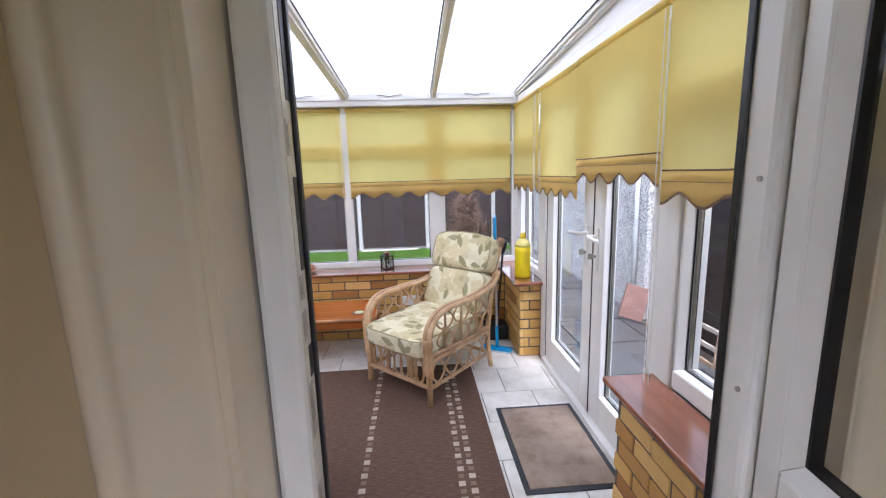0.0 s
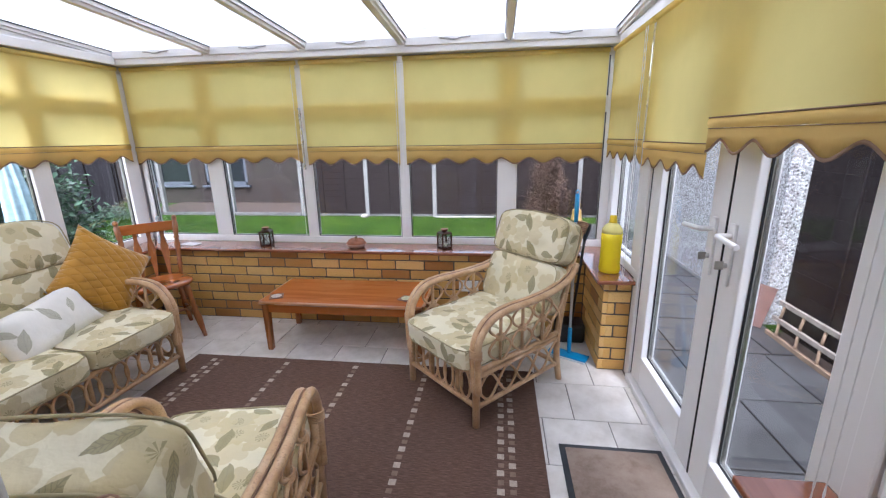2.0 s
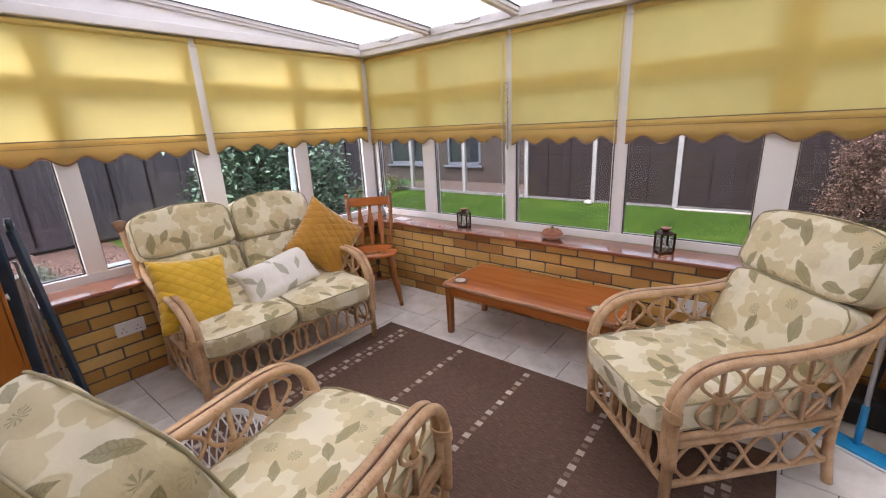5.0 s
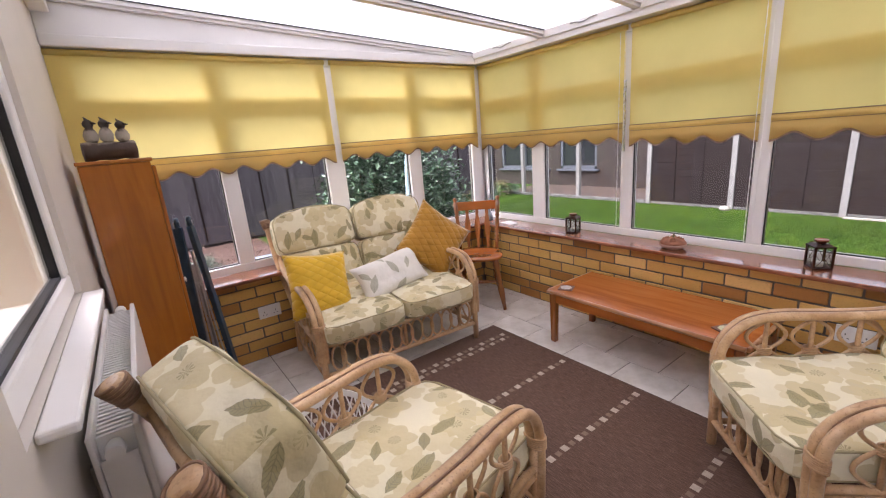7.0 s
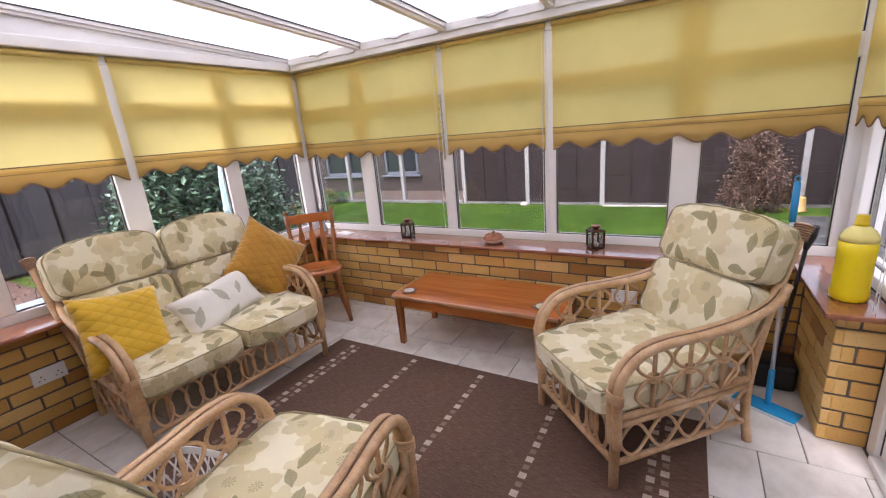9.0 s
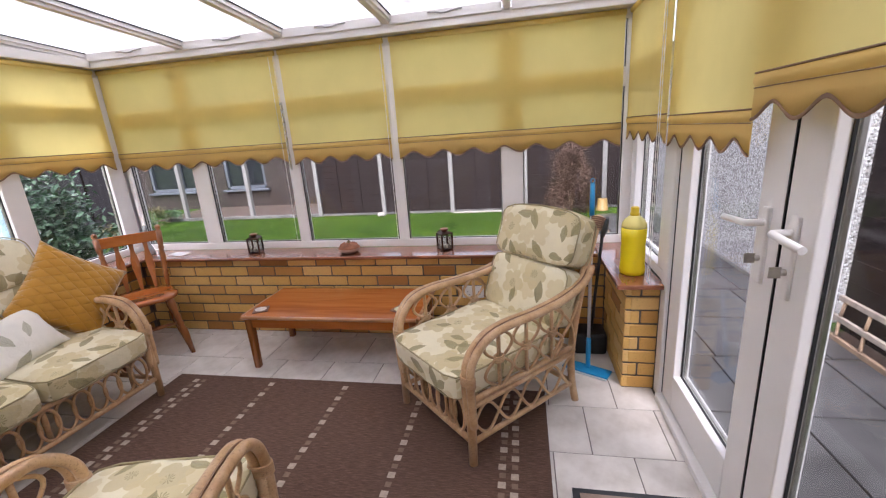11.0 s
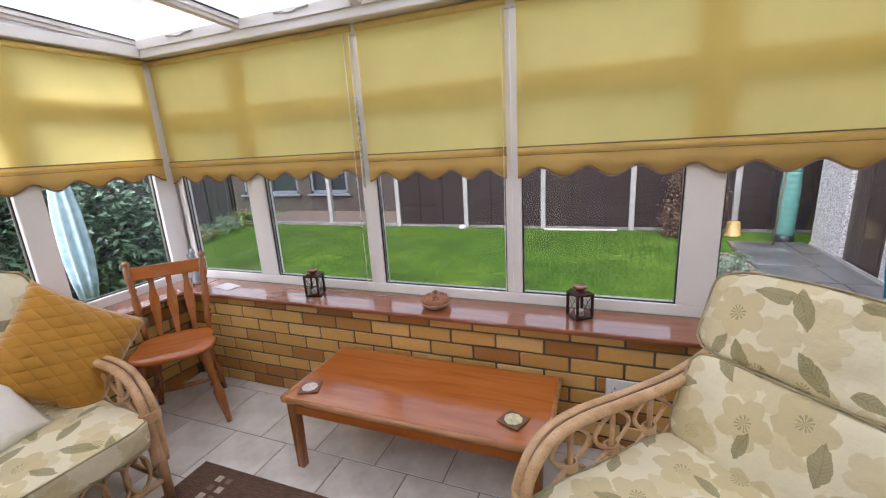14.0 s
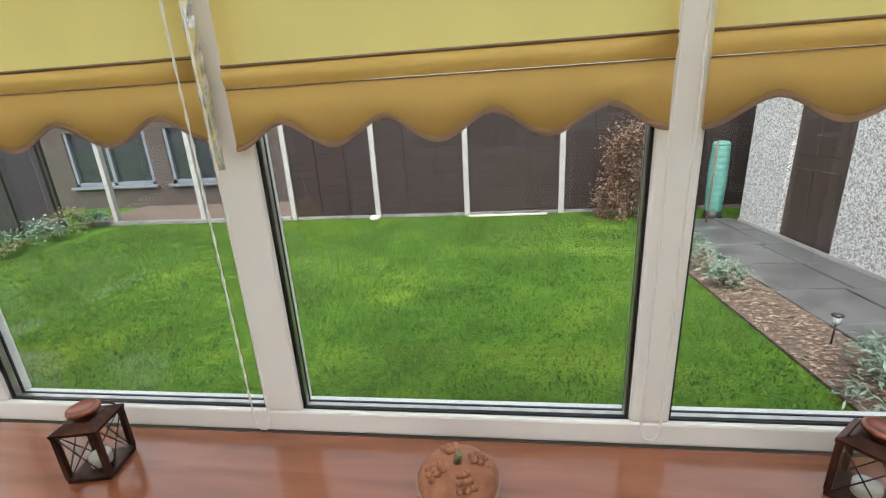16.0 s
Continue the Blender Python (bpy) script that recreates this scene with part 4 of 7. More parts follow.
def blind(label, along, plane, a0, a1, stripe, side, lobe=0.195, drop=0.138, top_z=1.999):
    """A roller blind with a scalloped hem. along 0 runs on x, 1 on y; side: towards the room."""
    top = thing("roller_blind", label, "blind", "roller blinds")

    def at(u, w, z):
        return (u, plane + w * side, z) if along == 0 else (plane + w * side, u, z)

    zb, amp = stripe - drop, 0.043
    n_l = max(2, round((a1 - a0) / lobe))
    n = n_l * 12

    def edge(u):
        q = (u - a0) / (a1 - a0) * n_l + 0.5
        return zb + amp * (1 - abs(math.sin(math.pi * q)) ** 1.8)

    def sag(u, z):
        return 0.0025 * noise.noise(Vector((u * 3, z * 2, plane))) + 0.002 * math.sin(u * 2.1 + plane)

    us = [a0 + (a1 - a0) * i / n for i in range(n + 1)]
    bm = bmesh.new()
    cols = []
    for u in us:
        zs = [top_z - 0.02, top_z - 0.15, top_z - 0.3, stripe + 0.12, stripe + 0.03, stripe - 0.034]
        cols.append([bm.verts.new(at(u, 0.0006 + sag(u, z), z)) for z in zs])
    for a, b in zip(cols, cols[1:]):
        for k in range(5):
            bm.faces.new((a[k], b[k], b[k + 1], a[k + 1])).smooth = True
    bmesh.ops.recalc_face_normals(bm, faces=bm.faces)
    cloth = part("cloth", bm, BLIND, top)
    bm = bmesh.new()
    cols = []
    for u in us:
        zs = [stripe - 0.0345, stripe - 0.06, edge(u)]
        cols.append([[bm.verts.new(at(u, w + sag(u, z), z)) for z in zs] for w in (-0.0008, 0.0022)])
    for a, b in zip(cols, cols[1:]):
        for w in (0, 1):
            for k in range(2):
                q = (a[w][k], b[w][k], b[w][k + 1], a[w][k + 1])
                bm.faces.new(q if w else q[::-1]).smooth = True
        bm.faces.new((a[0][2], b[0][2], b[1][2], a[1][2]))
    bmesh.ops.recalc_face_normals(bm, faces=bm.faces)
    valance = part("valance", bm, VALANCE, top, "ochre scalloped valance")
    bm = bmesh.new()
    tube(bm, [at(u, 0.001 + sag(u, edge(u)), edge(u)) for u in us], 0.0022, 5)
    part("edge_braid", bm, BRAID, valance, "brown braid along the scallops")
    # hem pocket with two braid lines
    bm = bmesh.new()
    rows = []
    for u in us[::6] + [us[-1]]:
        rows.append([bm.verts.new(at(u, 0.0016 + sag(u, stripe) + 0.007 * math.sin(math.pi * k / 5), stripe - 0.034 * k / 5)) for k in range(6)])
    for a, b in zip(rows, rows[1:]):
        for k in range(5):
            bm.faces.new((a[k], b[k], b[k + 1], a[k + 1])).smooth = True
    part("hem_pocket", bm, VALANCE, top)
    bm = bmesh.new()
    for z in (stripe + 0.001, stripe - 0.036):
        tube(bm, [at(u, 0.0035 + sag(u, z), z) for u in us[::6] + [us[-1]]], 0.0028 if z > stripe else 0.0012, 5)
    part("braid", bm, BRAID, top, "brown braid line")
    bm = bmesh.new()
    rows = []
    for u in us:
        z = edge(u)
        rows.append([bm.verts.new(at(u, 0.0035 + sag(u, z) + o, z + h)) for h, o in ((0.007, 0), (0.002, 0.0015), (-0.003, 0))])
    for a, b in zip(rows, rows[1:]):
        for k in range(2):
            bm.faces.new((a[k], b[k], b[k + 1], a[k + 1])).smooth = True
    part("scalloped_trim", bm, BRAID, top, "brown braid along the scallops")
    bm = bmesh.new()
    tube(bm, [at(a0 - 0.004, -0.004, top_z - 0.02), at(a1 + 0.004, -0.004, top_z - 0.02)], 0.017, 10)
    part("roller", bm, BLIND, top)
    return top


def bead_chain(top, x, y, z0, z1, gap=0.03, along=0):
    """A looped chain of small white beads hanging from a blind."""
    bm = bmesh.new()
    pts = []
    n = 60
    for k in range(n):
        z = z1 + (z0 - z1) * k / n
        pts.append((0, z))
    for k in range(9):
        a = math.pi * k / 8
        pts.append((gap / 2 - gap / 2 * math.cos(a), z0 - gap * 0.7 * math.sin(a)))
    for k in range(n):
        pts.append((gap, z0 + (z1 - z0) * (k + 1) / n))
    path = [((x + u, y, z) if along == 0 else (x, y + u, z)) for u, z in pts]
    rad = [0.0026 if k % 2 else 0.0012 for k in range(len(path))]
    tube(bm, path, rad, 6)
    part("bead_chain", bm, UPVC, top, "white bead chain")


YB = "yellow roller blind with scalloped braided hem, half lowered"
b1 = blind(YB, 0, 5.424, -2.455, -1.012, 1.388, -1)
b2 = blind(YB, 0, 5.424, -0.972, -0.238, 1.370, -1)
b3 = blind(YB, 0, 5.424, -0.187, 1.235, 1.368, -1)
bead_chain(b1, -1.035, 5.395, 0.67, 1.95, 0.035)
bead_chain(b2, -0.245, 5.395, 0.68, 1.95, 0.035)
b4 = blind(YB, 1, -2.456, 2.45, 3.95, 1.405, 1, drop=0.132)
b5 = blind(YB, 1, -2.456, 4.0, 5.375, 1.410, 1, drop=0.132)
b6 = blind(YB, 1, 1.262, 4.655, 5.385, 1.396, -1, drop=0.125)
b7 = blind(YB, 1, 1.262, 3.925, 4.625, 1.388, -1, drop=0.125)
b8 = blind(YB, 1, 1.252, 3.135, 3.912, 1.478, -1, drop=0.118)
b9 = blind(YB, 1, 1.252, 2.45, 3.118, 1.415, -1, drop=0.118)
bead_chain(b6, 1.235, 4.655, 0.62, 1.95, 0.03, 1)
bead_chain(b8, 1.235, 3.10, 0.42, 1.95, 0.03, 1)

# ---- garden doors ----
def door_leaf(name, y0, y1, g0, g1, handle_y, lock_side):
    top = thing(name, "white plastic glazed garden door, closed", "door", kind="structure")
    x0, x1, z0, z1 = 1.318, 1.385, 0.035, 1.955
    gz0, gz1 = 0.215, 1.84
    for nm, dims in (("stile", (x0, x1, y0, g0 - 0.003, z0, z1)), ("stile", (x0, x1, g1 + 0.003, y1, z0, z1)),
                     ("bottom_rail", (x0, x1, g0 - 0.003, g1 + 0.003, z0, gz0 - 0.003)), ("top_rail", (x0, x1, g0 - 0.003, g1 + 0.003, gz1 + 0.003, z1))):
        box_part(nm, UPVC, top, dims, 0.005)
    bm = bmesh.new()
    for q in ((g0 - 0.004, g0 + 0.003, gz0, gz1), (g1 - 0.003, g1 + 0.004, gz0, gz1), (g0 - 0.003, g1 + 0.003, gz0 - 0.004, gz0 + 0.003)):
        box(bm, 1.349, 1.3555, *q)
    part("gasket", bm, RUBBER, top, "black rubber glazing gasket")
    bm = bmesh.new()
    for q in ((g0 - 0.004, g0 + 0.005, gz0, gz1), (g1 - 0.005, g1 + 0.004, gz0, gz1), (g0, g1, gz0 - 0.004, gz0 + 0.005)):
        box(bm, 1.3625, 1.373, *q)
    part("spacer_bar", bm, STEEL, top, "silver glazing spacer")
    p = box_part("pane", GLASS, top, (1.356, 1.362, g0, g1, gz0, gz1), 0)
    p.visible_shadow = False
    bm = bmesh.new()
    box(bm, x0 - 0.012, x0 + 0.001, handle_y - 0.016, handle_y + 0.016, 0.90, 1.125, 0.005)
    plate = part("handle_plate", bm, UPVC, top)
    bm = bmesh.new()
    s = lock_side
    tube(bm, spline([(x0 - 0.01, handle_y, 1.080), (x0 - 0.05, handle_y, 1.080), (x0 - 0.058, handle_y + s * 0.02, 1.079), (x0 - 0.058, handle_y + s * 0.13, 1.072)], 5), 0.0105, 8)
    part("handle", bm, UPVC, plate, "white lever handle")
    bm = bmesh.new()
    tube(bm, [(x0 - 0.024, handle_y, 0.975), (x0, handle_y, 0.975)], 0.009, 10)
    box(bm, x0 - 0.05, x0 - 0.022, handle_y - 0.002, handle_y + 0.002, 0.96, 0.99)
    part("lock_cylinder", bm, STEEL, plate, "steel lock cylinder and key")


def garden_doors():
    fr = thing("door_frame_garden", "white plastic frame round the garden doors", "door frame", kind="structure")
    for nm, dims in (("jamb", (1.300, 1.41, 4.612, 4.688, 0.0, 2.000)), ("jamb", (1.300, 1.41, 3.078, 3.145, 0.0, 2.000)),
                     ("head", (1.300, 1.41, 3.145, 4.612, 1.957, 2.000)), ("threshold", (1.285, 1.43, 3.145, 4.612, -0.002, 0.033))):
        box_part(nm, UPVC, fr, dims, 0.006)
    bm = bmesh.new()
    box(bm, 1.3165, 1.33, 3.823, 3.829, 0.04, 1.95)
    box(bm, 1.3165, 1.33, 4.607, 4.6115, 0.04, 1.95)
    part("seal", bm, RUBBER, fr, "black rubber door seal")
    door_leaf("door_1", 3.831, 4.606, 3.958, 4.475, 3.895, 1)
    door_leaf("door_2", 3.148, 3.821, 3.268, 3.688, 3.765, -1)


garden_doors()


# ---- doorway from the house ----
def house_door():
    fr = thing("door_frame_house", "white plastic frame of the house doorway with black seals", "door frame", kind="structure")
    for nm, dims in (("jamb", (0.120, 0.179, 2.305, 2.385, 0.0, 2.05)), ("jamb", (0.9405, 1.004, 2.305, 2.385, 0.0, 2.05)),
                     ("head", (0.179, 0.9405, 2.305, 2.385, 1.99, 2.05)), ("threshold", (0.179, 0.9405, 2.305, 2.385, 0.0, 0.03))):
        box_part(nm, UPVC, fr, dims, 0.012)
    for dims in ((0.120, 0.172, 2.3855, 2.440, 0.0, 2.05),):
        box_part("outer_trim", UPVC, fr, dims, 0.005)
    # room-side bead on the hinge jamb
    for y, r in ((2.297, 0.006), (2.284, 0.005)):
        bm = bmesh.new()
        tube(bm, [(0.972, y + 0.004, 0.02), (0.972, y + 0.004, 2.03)], r, 8)
        part("bead", bm, UPVC, fr)
    bm = bmesh.new()
    box(bm, 0.1792, 0.186, 2.366, 2.384, 0.03, 1.99, 0.003)
    box(bm, 0.934, 0.9400, 2.366, 2.384, 0.03, 1.99, 0.003)
    part("seal", bm, RUBBER, fr, "black rubber weather seal")
    bm = bmesh.new()
    box(bm, 0.1785, 0.1805, 2.322, 2.364, 0.35, 1.80)
    part("lock_strip", bm, plain("keep_strip_steel", (0.72, 0.69, 0.62), 0.5, 0.2, 30.0, 120.0, 0.2, 0.5), fr, "worn steel keep strip")
    for z0, z1 in ((1.545, 1.70), (1.28, 1.43), (1.095, 1.15), (0.66, 0.74)):
        box_part("strike_recess", RUBBER, fr, (0.1804, 0.1815, 2.342, 2.362, z0, z1), 0.0)
    for z, h in ((1.489, 0.055), (1.255, 0.04), (1.19, 0.05), (1.04, 0.10), (0.85, 0.10)):
        bm = bmesh.new()
        box(bm, 0.1806, 0.1826, 2.324, 2.345, z - h / 2, z + h / 2, 0.001)
        box(bm, 0.1826, 0.1852, 2.325, 2.329, z - h / 2 + 0.01, z + h / 2 - 0.01)
        for dz in (-h / 2 + 0.01, h / 2 - 0.01):
            tube(bm, [(0.179, 2.335, z + dz), (0.1838, 2.335, z + dz)], 0.004, 8)
        part("strike_plate", bm, STEEL, fr, "worn steel lock keep")
    for z in (1.405, 1.028):
        bm = bmesh.new()
        tube(bm, [(0.937, 2.33, z), (0.941, 2.33, z)], 0.005, 10)
        part("screw_cap", bm, STEEL, fr)
    # architrave in the room
    arch = thing("architrave", "cream gloss moulded timber architrave round the doorway", "trim", kind="structure")
    for x0, x1, s in ((-0.072, 0.103, 1), (1.021, 1.185, -1)):
        bm = bmesh.new()
        prof = [(0.0, 0.0), (0.0, 0.010), (0.012, 0.020), (0.024, 0.023), (0.034, 0.016), (0.044, 0.013), (0.056, 0.020), (0.068, 0.023), (0.080, 0.014), (0.160, 0.011), (0.1745, 0.0105), (0.175, 0.0)]
        cols = []
        for u, h in prof:
            x = (x0 + u) if s > 0 else (x1 - u)
            cols.append([bm.verts.new((x, 2.2015 - h, z)) for z in (0.0, 2.12)])
        for a, b in zip(cols, cols[1:]):
            bm.faces.new((a[0], b[0], b[1], a[1])).smooth = True
        bmesh.ops.recalc_face_normals(bm, faces=bm.faces)
        part("moulding", bm, GLOSS_PAINT, arch)
    box_part("lining", GLOSS_PAINT, arch, (0.1025, 0.1185, 2.194, 2.303, 0, 2.08), 0.002)
    box_part("lining", GLOSS_PAINT, arch, (1.0055, 1.0215, 2.194, 2.303, 0, 2.08), 0.002)
    box_part("lining", GLOSS_PAINT, arch, (0.1185, 1.0055, 2.194, 2.303, 2.052, 2.08), 0.002)
    # open leaf, swung into the room
    leaf = thing("door_3", "white plastic half-glazed house door standing open into the room", "door", kind="structure", m=pose(0.959, 2.30, 0, 0, 0, -97))
    w, t = 0.70, 0.055
    for nm, dims in (("stile", (0.0, 0.055, 0, t, 0.04, 1.98)), ("stile", (w - 0.055, w, 0, t, 0.04, 1.98)), ("bottom_rail", (0.055, w - 0.055, 0, t, 0.04, 0.17)),
                     ("mid_rail", (0.055, w - 0.055, 0, t, 0.80, 0.925)), ("top_rail", (0.055, w - 0.055, 0, t, 1.87, 1.98))):
        box_part(nm, UPVC, leaf, dims, 0.008)
    box_part("panel", UPVC, leaf, (0.055, w - 0.055, 0.012, t - 0.012, 0.17, 0.80), 0.002)
    bm = bmesh.new()
    gl = (0.085, w - 0.085, 0.957, 1.84)
    for q in ((gl[0], gl[0] + 0.006, gl[2], gl[3]), (gl[1] - 0.006, gl[1], gl[2], gl[3]), (gl[0] + 0.006, gl[1] - 0.006, gl[2], gl[2] + 0.006), (gl[0] + 0.006, gl[1] - 0.006, gl[3] - 0.006, gl[3])):
        box(bm, q[0], q[1], 0.016, t - 0.016, q[2], q[3])
    part("gasket", bm, RUBBER, leaf, "black rubber glazing gasket")
    # sloping glazing beads
    for a0, a1, b0, b1 in ((0.053, gl[0], 0.925, 1.87), (w - 0.053, gl[1], 0.925, 1.87)):
        bm = bmesh.new()
        for v in box(bm, min(a0, a1), max(a0, a1), 0, t, b0, b1):
            inner = abs(v.co.x - a1) < 1e-6
            v.co.y = (0.017 if inner else 0.003) if v.co.y < t / 2 else (t - 0.017 if inner else t - 0.003)
            if inner:
                v.co.z = gl[2] if v.co.z < 1.4 else gl[3]
        part("bead", bm, UPVC, leaf)
    for c0, c1 in ((0.923, gl[2]), (1.872, gl[3])):
        bm = bmesh.new()
        for v in box(bm, 0.053, w - 0.053, 0, t, min(c0, c1), max(c0, c1)):
            inner = abs(v.co.z - c1) < 1e-6
            v.co.y = (0.0172 if inner else 0.0032) if v.co.y < t / 2 else (t - 0.0172 if inner else t - 0.0032)
            if inner:
                v.co.x = gl[0] if v.co.x < 0.3 else gl[1]
        part("bead", bm, UPVC, leaf)
    p = box_part("pane", GLASS, leaf, (gl[0] + 0.002, gl[1] - 0.002, t / 2 - 0.003, t / 2 + 0.003, gl[2] + 0.002, gl[3] - 0.002), 0)
    p.visible_shadow = False


house_door()


# ---- house window, radiator ----
def house_window():
    top = thing("window_5", "white-framed house window with a cream sill above the radiator", "window", kind="structure")
    x0, x1, z0, z1 = -1.298, -0.242, 0.962, 1.948
    for nm, dims in (("window_frame", (x0, x1, 2.37, 2.43, z0, z0 + 0.07)), ("window_frame", (x0, x1, 2.37, 2.43, z1 - 0.07, z1)),
                     ("window_frame", (x0, x0 + 0.07, 2.37, 2.43, z0 + 0.07, z1 - 0.07)), ("window_frame", (x1 - 0.07, x1, 2.37, 2.43, z0 + 0.07, z1 - 0.07))):
        box_part(nm, UPVC, top, dims, 0.008)
    bm = bmesh.new()
    for q in ((x0 + 0.07, x0 + 0.08, z0 + 0.07, z1 - 0.07), (x1 - 0.08, x1 - 0.07, z0 + 0.07, z1 - 0.07), (x0 + 0.08, x1 - 0.08, z0 + 0.07, z0 + 0.08)):
        box(bm, q[0], q[1], 2.385, 2.415, q[2], q[3])
    part("gasket", bm, RUBBER, top, "black rubber glazing gasket")
    p = box_part("pane", GLASS, top, (x0 + 0.075, x1 - 0.075, 2.397, 2.403, z0 + 0.075, z1 - 0.075), 0)
    p.visible_shadow = False
    box_part("window_sill", UPVC, top, (-1.285, -0.285, YH - 0.001, 2.51, 0.938, 0.960), 0.006)


house_window()


def radiator():
    top = thing("radiator", "white steel panel radiator on the house wall", "radiator", "", "")
    white = plain("radiator_enamel", (0.78, 0.76, 0.73), 0.3, 0.04, 6.0, 80.0, 0.03)
    x0, x1, z0, z1 = -1.48, -0.46, 0.22, 0.83
    box_part("front_panel", white, top, (x0, x1, 2.557, 2.572, z0, z1), 0.004)
    box_part("back_panel", white, top, (x0, x1, 2.474, 2.486, z0, z1), 0.004)
    for k in range(50):
        x = x0 + 0.02 + k * 0.0196
        box_part("fin", white, top, (x, x + 0.009, 2.4865, 2.5565, z0 + 0.03, z1 - 0.02), 0)
    for x in (x0 - 0.001, x1 + 0.001):
        bm = bmesh.new()
        s = -1 if x < -1 else 1
        tube(bm, [(x, 2.522, z1 - 0.03), (x + s * 0.02, 2.522, z1 - 0.03), (x + s * 0.045, 2.522, z1 - 0.03)], [0.014, 0.02, 0.018], 14)
        part("end_cap", bm, white, top, "white round plastic end cap")
        box_part("side_panel", white, top, (x - 0.003, x + 0.003, 2.488, 2.555, z0 + 0.01, z1 - 0.06), 0.001)
    for x in (-1.3, -0.6):
        box_part("bracket", STEEL, top, (x, x + 0.03, YH - 0.003, 2.4735, 0.3, 0.7), 0.001)
    bm = bmesh.new()
    tube(bm, [(x1 - 0.02, 2.522, 0.0), (x1 - 0.02, 2.522, z0 + 0.02)], 0.0075, 8)
    part("pipe", bm, STEEL, top)


radiator()

# ---- cabinet corner ----
def cabinet():
    top = thing("cabinet", "tall narrow orange-wood cabinet in the corner", "cabinet")
    oak = wood("cabinet_oak_veneer", (0.30, 0.088, 0.006), (0.38, 0.122, 0.009), (0.44, 0.155, 0.015), 0.35, 2, 0.8)
    box_part("body", oak, top, (-2.20, -1.84, 2.495, 2.765, 0.0, 1.392), 0.003)
    box_part("top_board", oak, top, (-2.21, -1.83, 2.488, 2.775, 1.393, 1.410), 0.004)
    for x0, x1 in ((-2.195, -2.022), (-2.018, -1.845)):
        d = box_part("door", oak, top, (x0, x1, 2.7665, 2.782, 0.08, 1.37), 0.003)
        bm = bmesh.new()
        xk = x1 - 0.02 if x0 < -2.1 else x0 + 0.02
        tube(bm, [(xk, 2.782, 0.75), (xk, 2.79, 0.75), (xk, 2.80, 0.75)], [0.006, 0.006, 0.011], 10)
        part("knob", bm, STEEL, d)


cabinet()


def bird_ornament():
    """Three carved birds on a log, one casting."""
    m, nt, b = material("carved_wood_paint")
    v = coords(nt, "Object")
    z = nt.nodes.new("ShaderNodeSeparateXYZ")
    nt.links.new(v, z.inputs[0])
    patch = calc(nt, "MULTIPLY_ADD", noise_tex(nt, v, 30.0, 3), 0.05, calc(nt, "SUBTRACT", z.outputs[2], 0.025))
    tone = ramp(nt, calc(nt, "MULTIPLY", patch, 6.0), [(0.42, (0.07, 0.045, 0.03)), (0.55, (0.42, 0.37, 0.30)), (0.78, (0.34, 0.30, 0.25)), (0.86, (0.055, 0.04, 0.03))])
    nt.links.new(tone, b.inputs["Base Color"])
    b.inputs["Roughness"].default_value = 0.7
    bump(nt, b, noise_tex(nt, v, 120.0, 4), 0.6, 0.003)
    bm = bmesh.new()
    n = 14
    rings = []
    for i in range(9):
        y = -0.10 + 0.025 * i
        r = 0.042 + 0.004 * math.sin(i * 1.9)
        rings.append([bm.verts.new((r * 1.2 * math.cos(2 * math.pi * k / n) * (1 + 0.06 * math.sin(k * 3 + i)), y, 0.042 + r * math.sin(2 * math.pi * k / n))) for k in range(n)])
    for a, c in zip(rings, rings[1:]):
        for k in range(n):
            bm.faces.new((a[k], a[(k + 1) % n], c[(k + 1) % n], c[k])).smooth = True
    bm.faces.new(rings[0][::-1])
    bm.faces.new(rings[-1])
    for y, h, lean in ((-0.055, 1.0, -0.01), (0.0, 0.98, 0.008), (0.06, 0.9, 0.012)):
        lathe(bm, [(0.016, 0.0), (0.027, 0.016), (0.029, 0.036), (0.022, 0.056), (0.014, 0.066), (0.019, 0.076), (0.021, 0.088), (0.014, 0.100), (0.004, 0.106)], 12,
              m=Matrix.Translation((lean, y, 0.080)) @ Matrix.Diagonal((1, 1, h, 1)))
        tube(bm, [(lean + 0.012, y + 0.012, 0.080 + 0.088 * h), (lean + 0.032, y + 0.026, 0.080 + 0.084 * h)], [0.008, 0.002], 6)
        tube(bm, [(lean - 0.006, y, 0.080 + 0.10 * h), (lean - 0.02, y - 0.008, 0.080 + 0.118 * h)], [0.008, 0.002], 6)
    ob = tagged(part("bird_ornament", bm, m), "carved wooden ornament of three birds on a log, on the cabinet", "ornament")
    ob.matrix_world = pose(-1.93, 2.625, 1.411, 0, 0, 8)


bird_ornament()


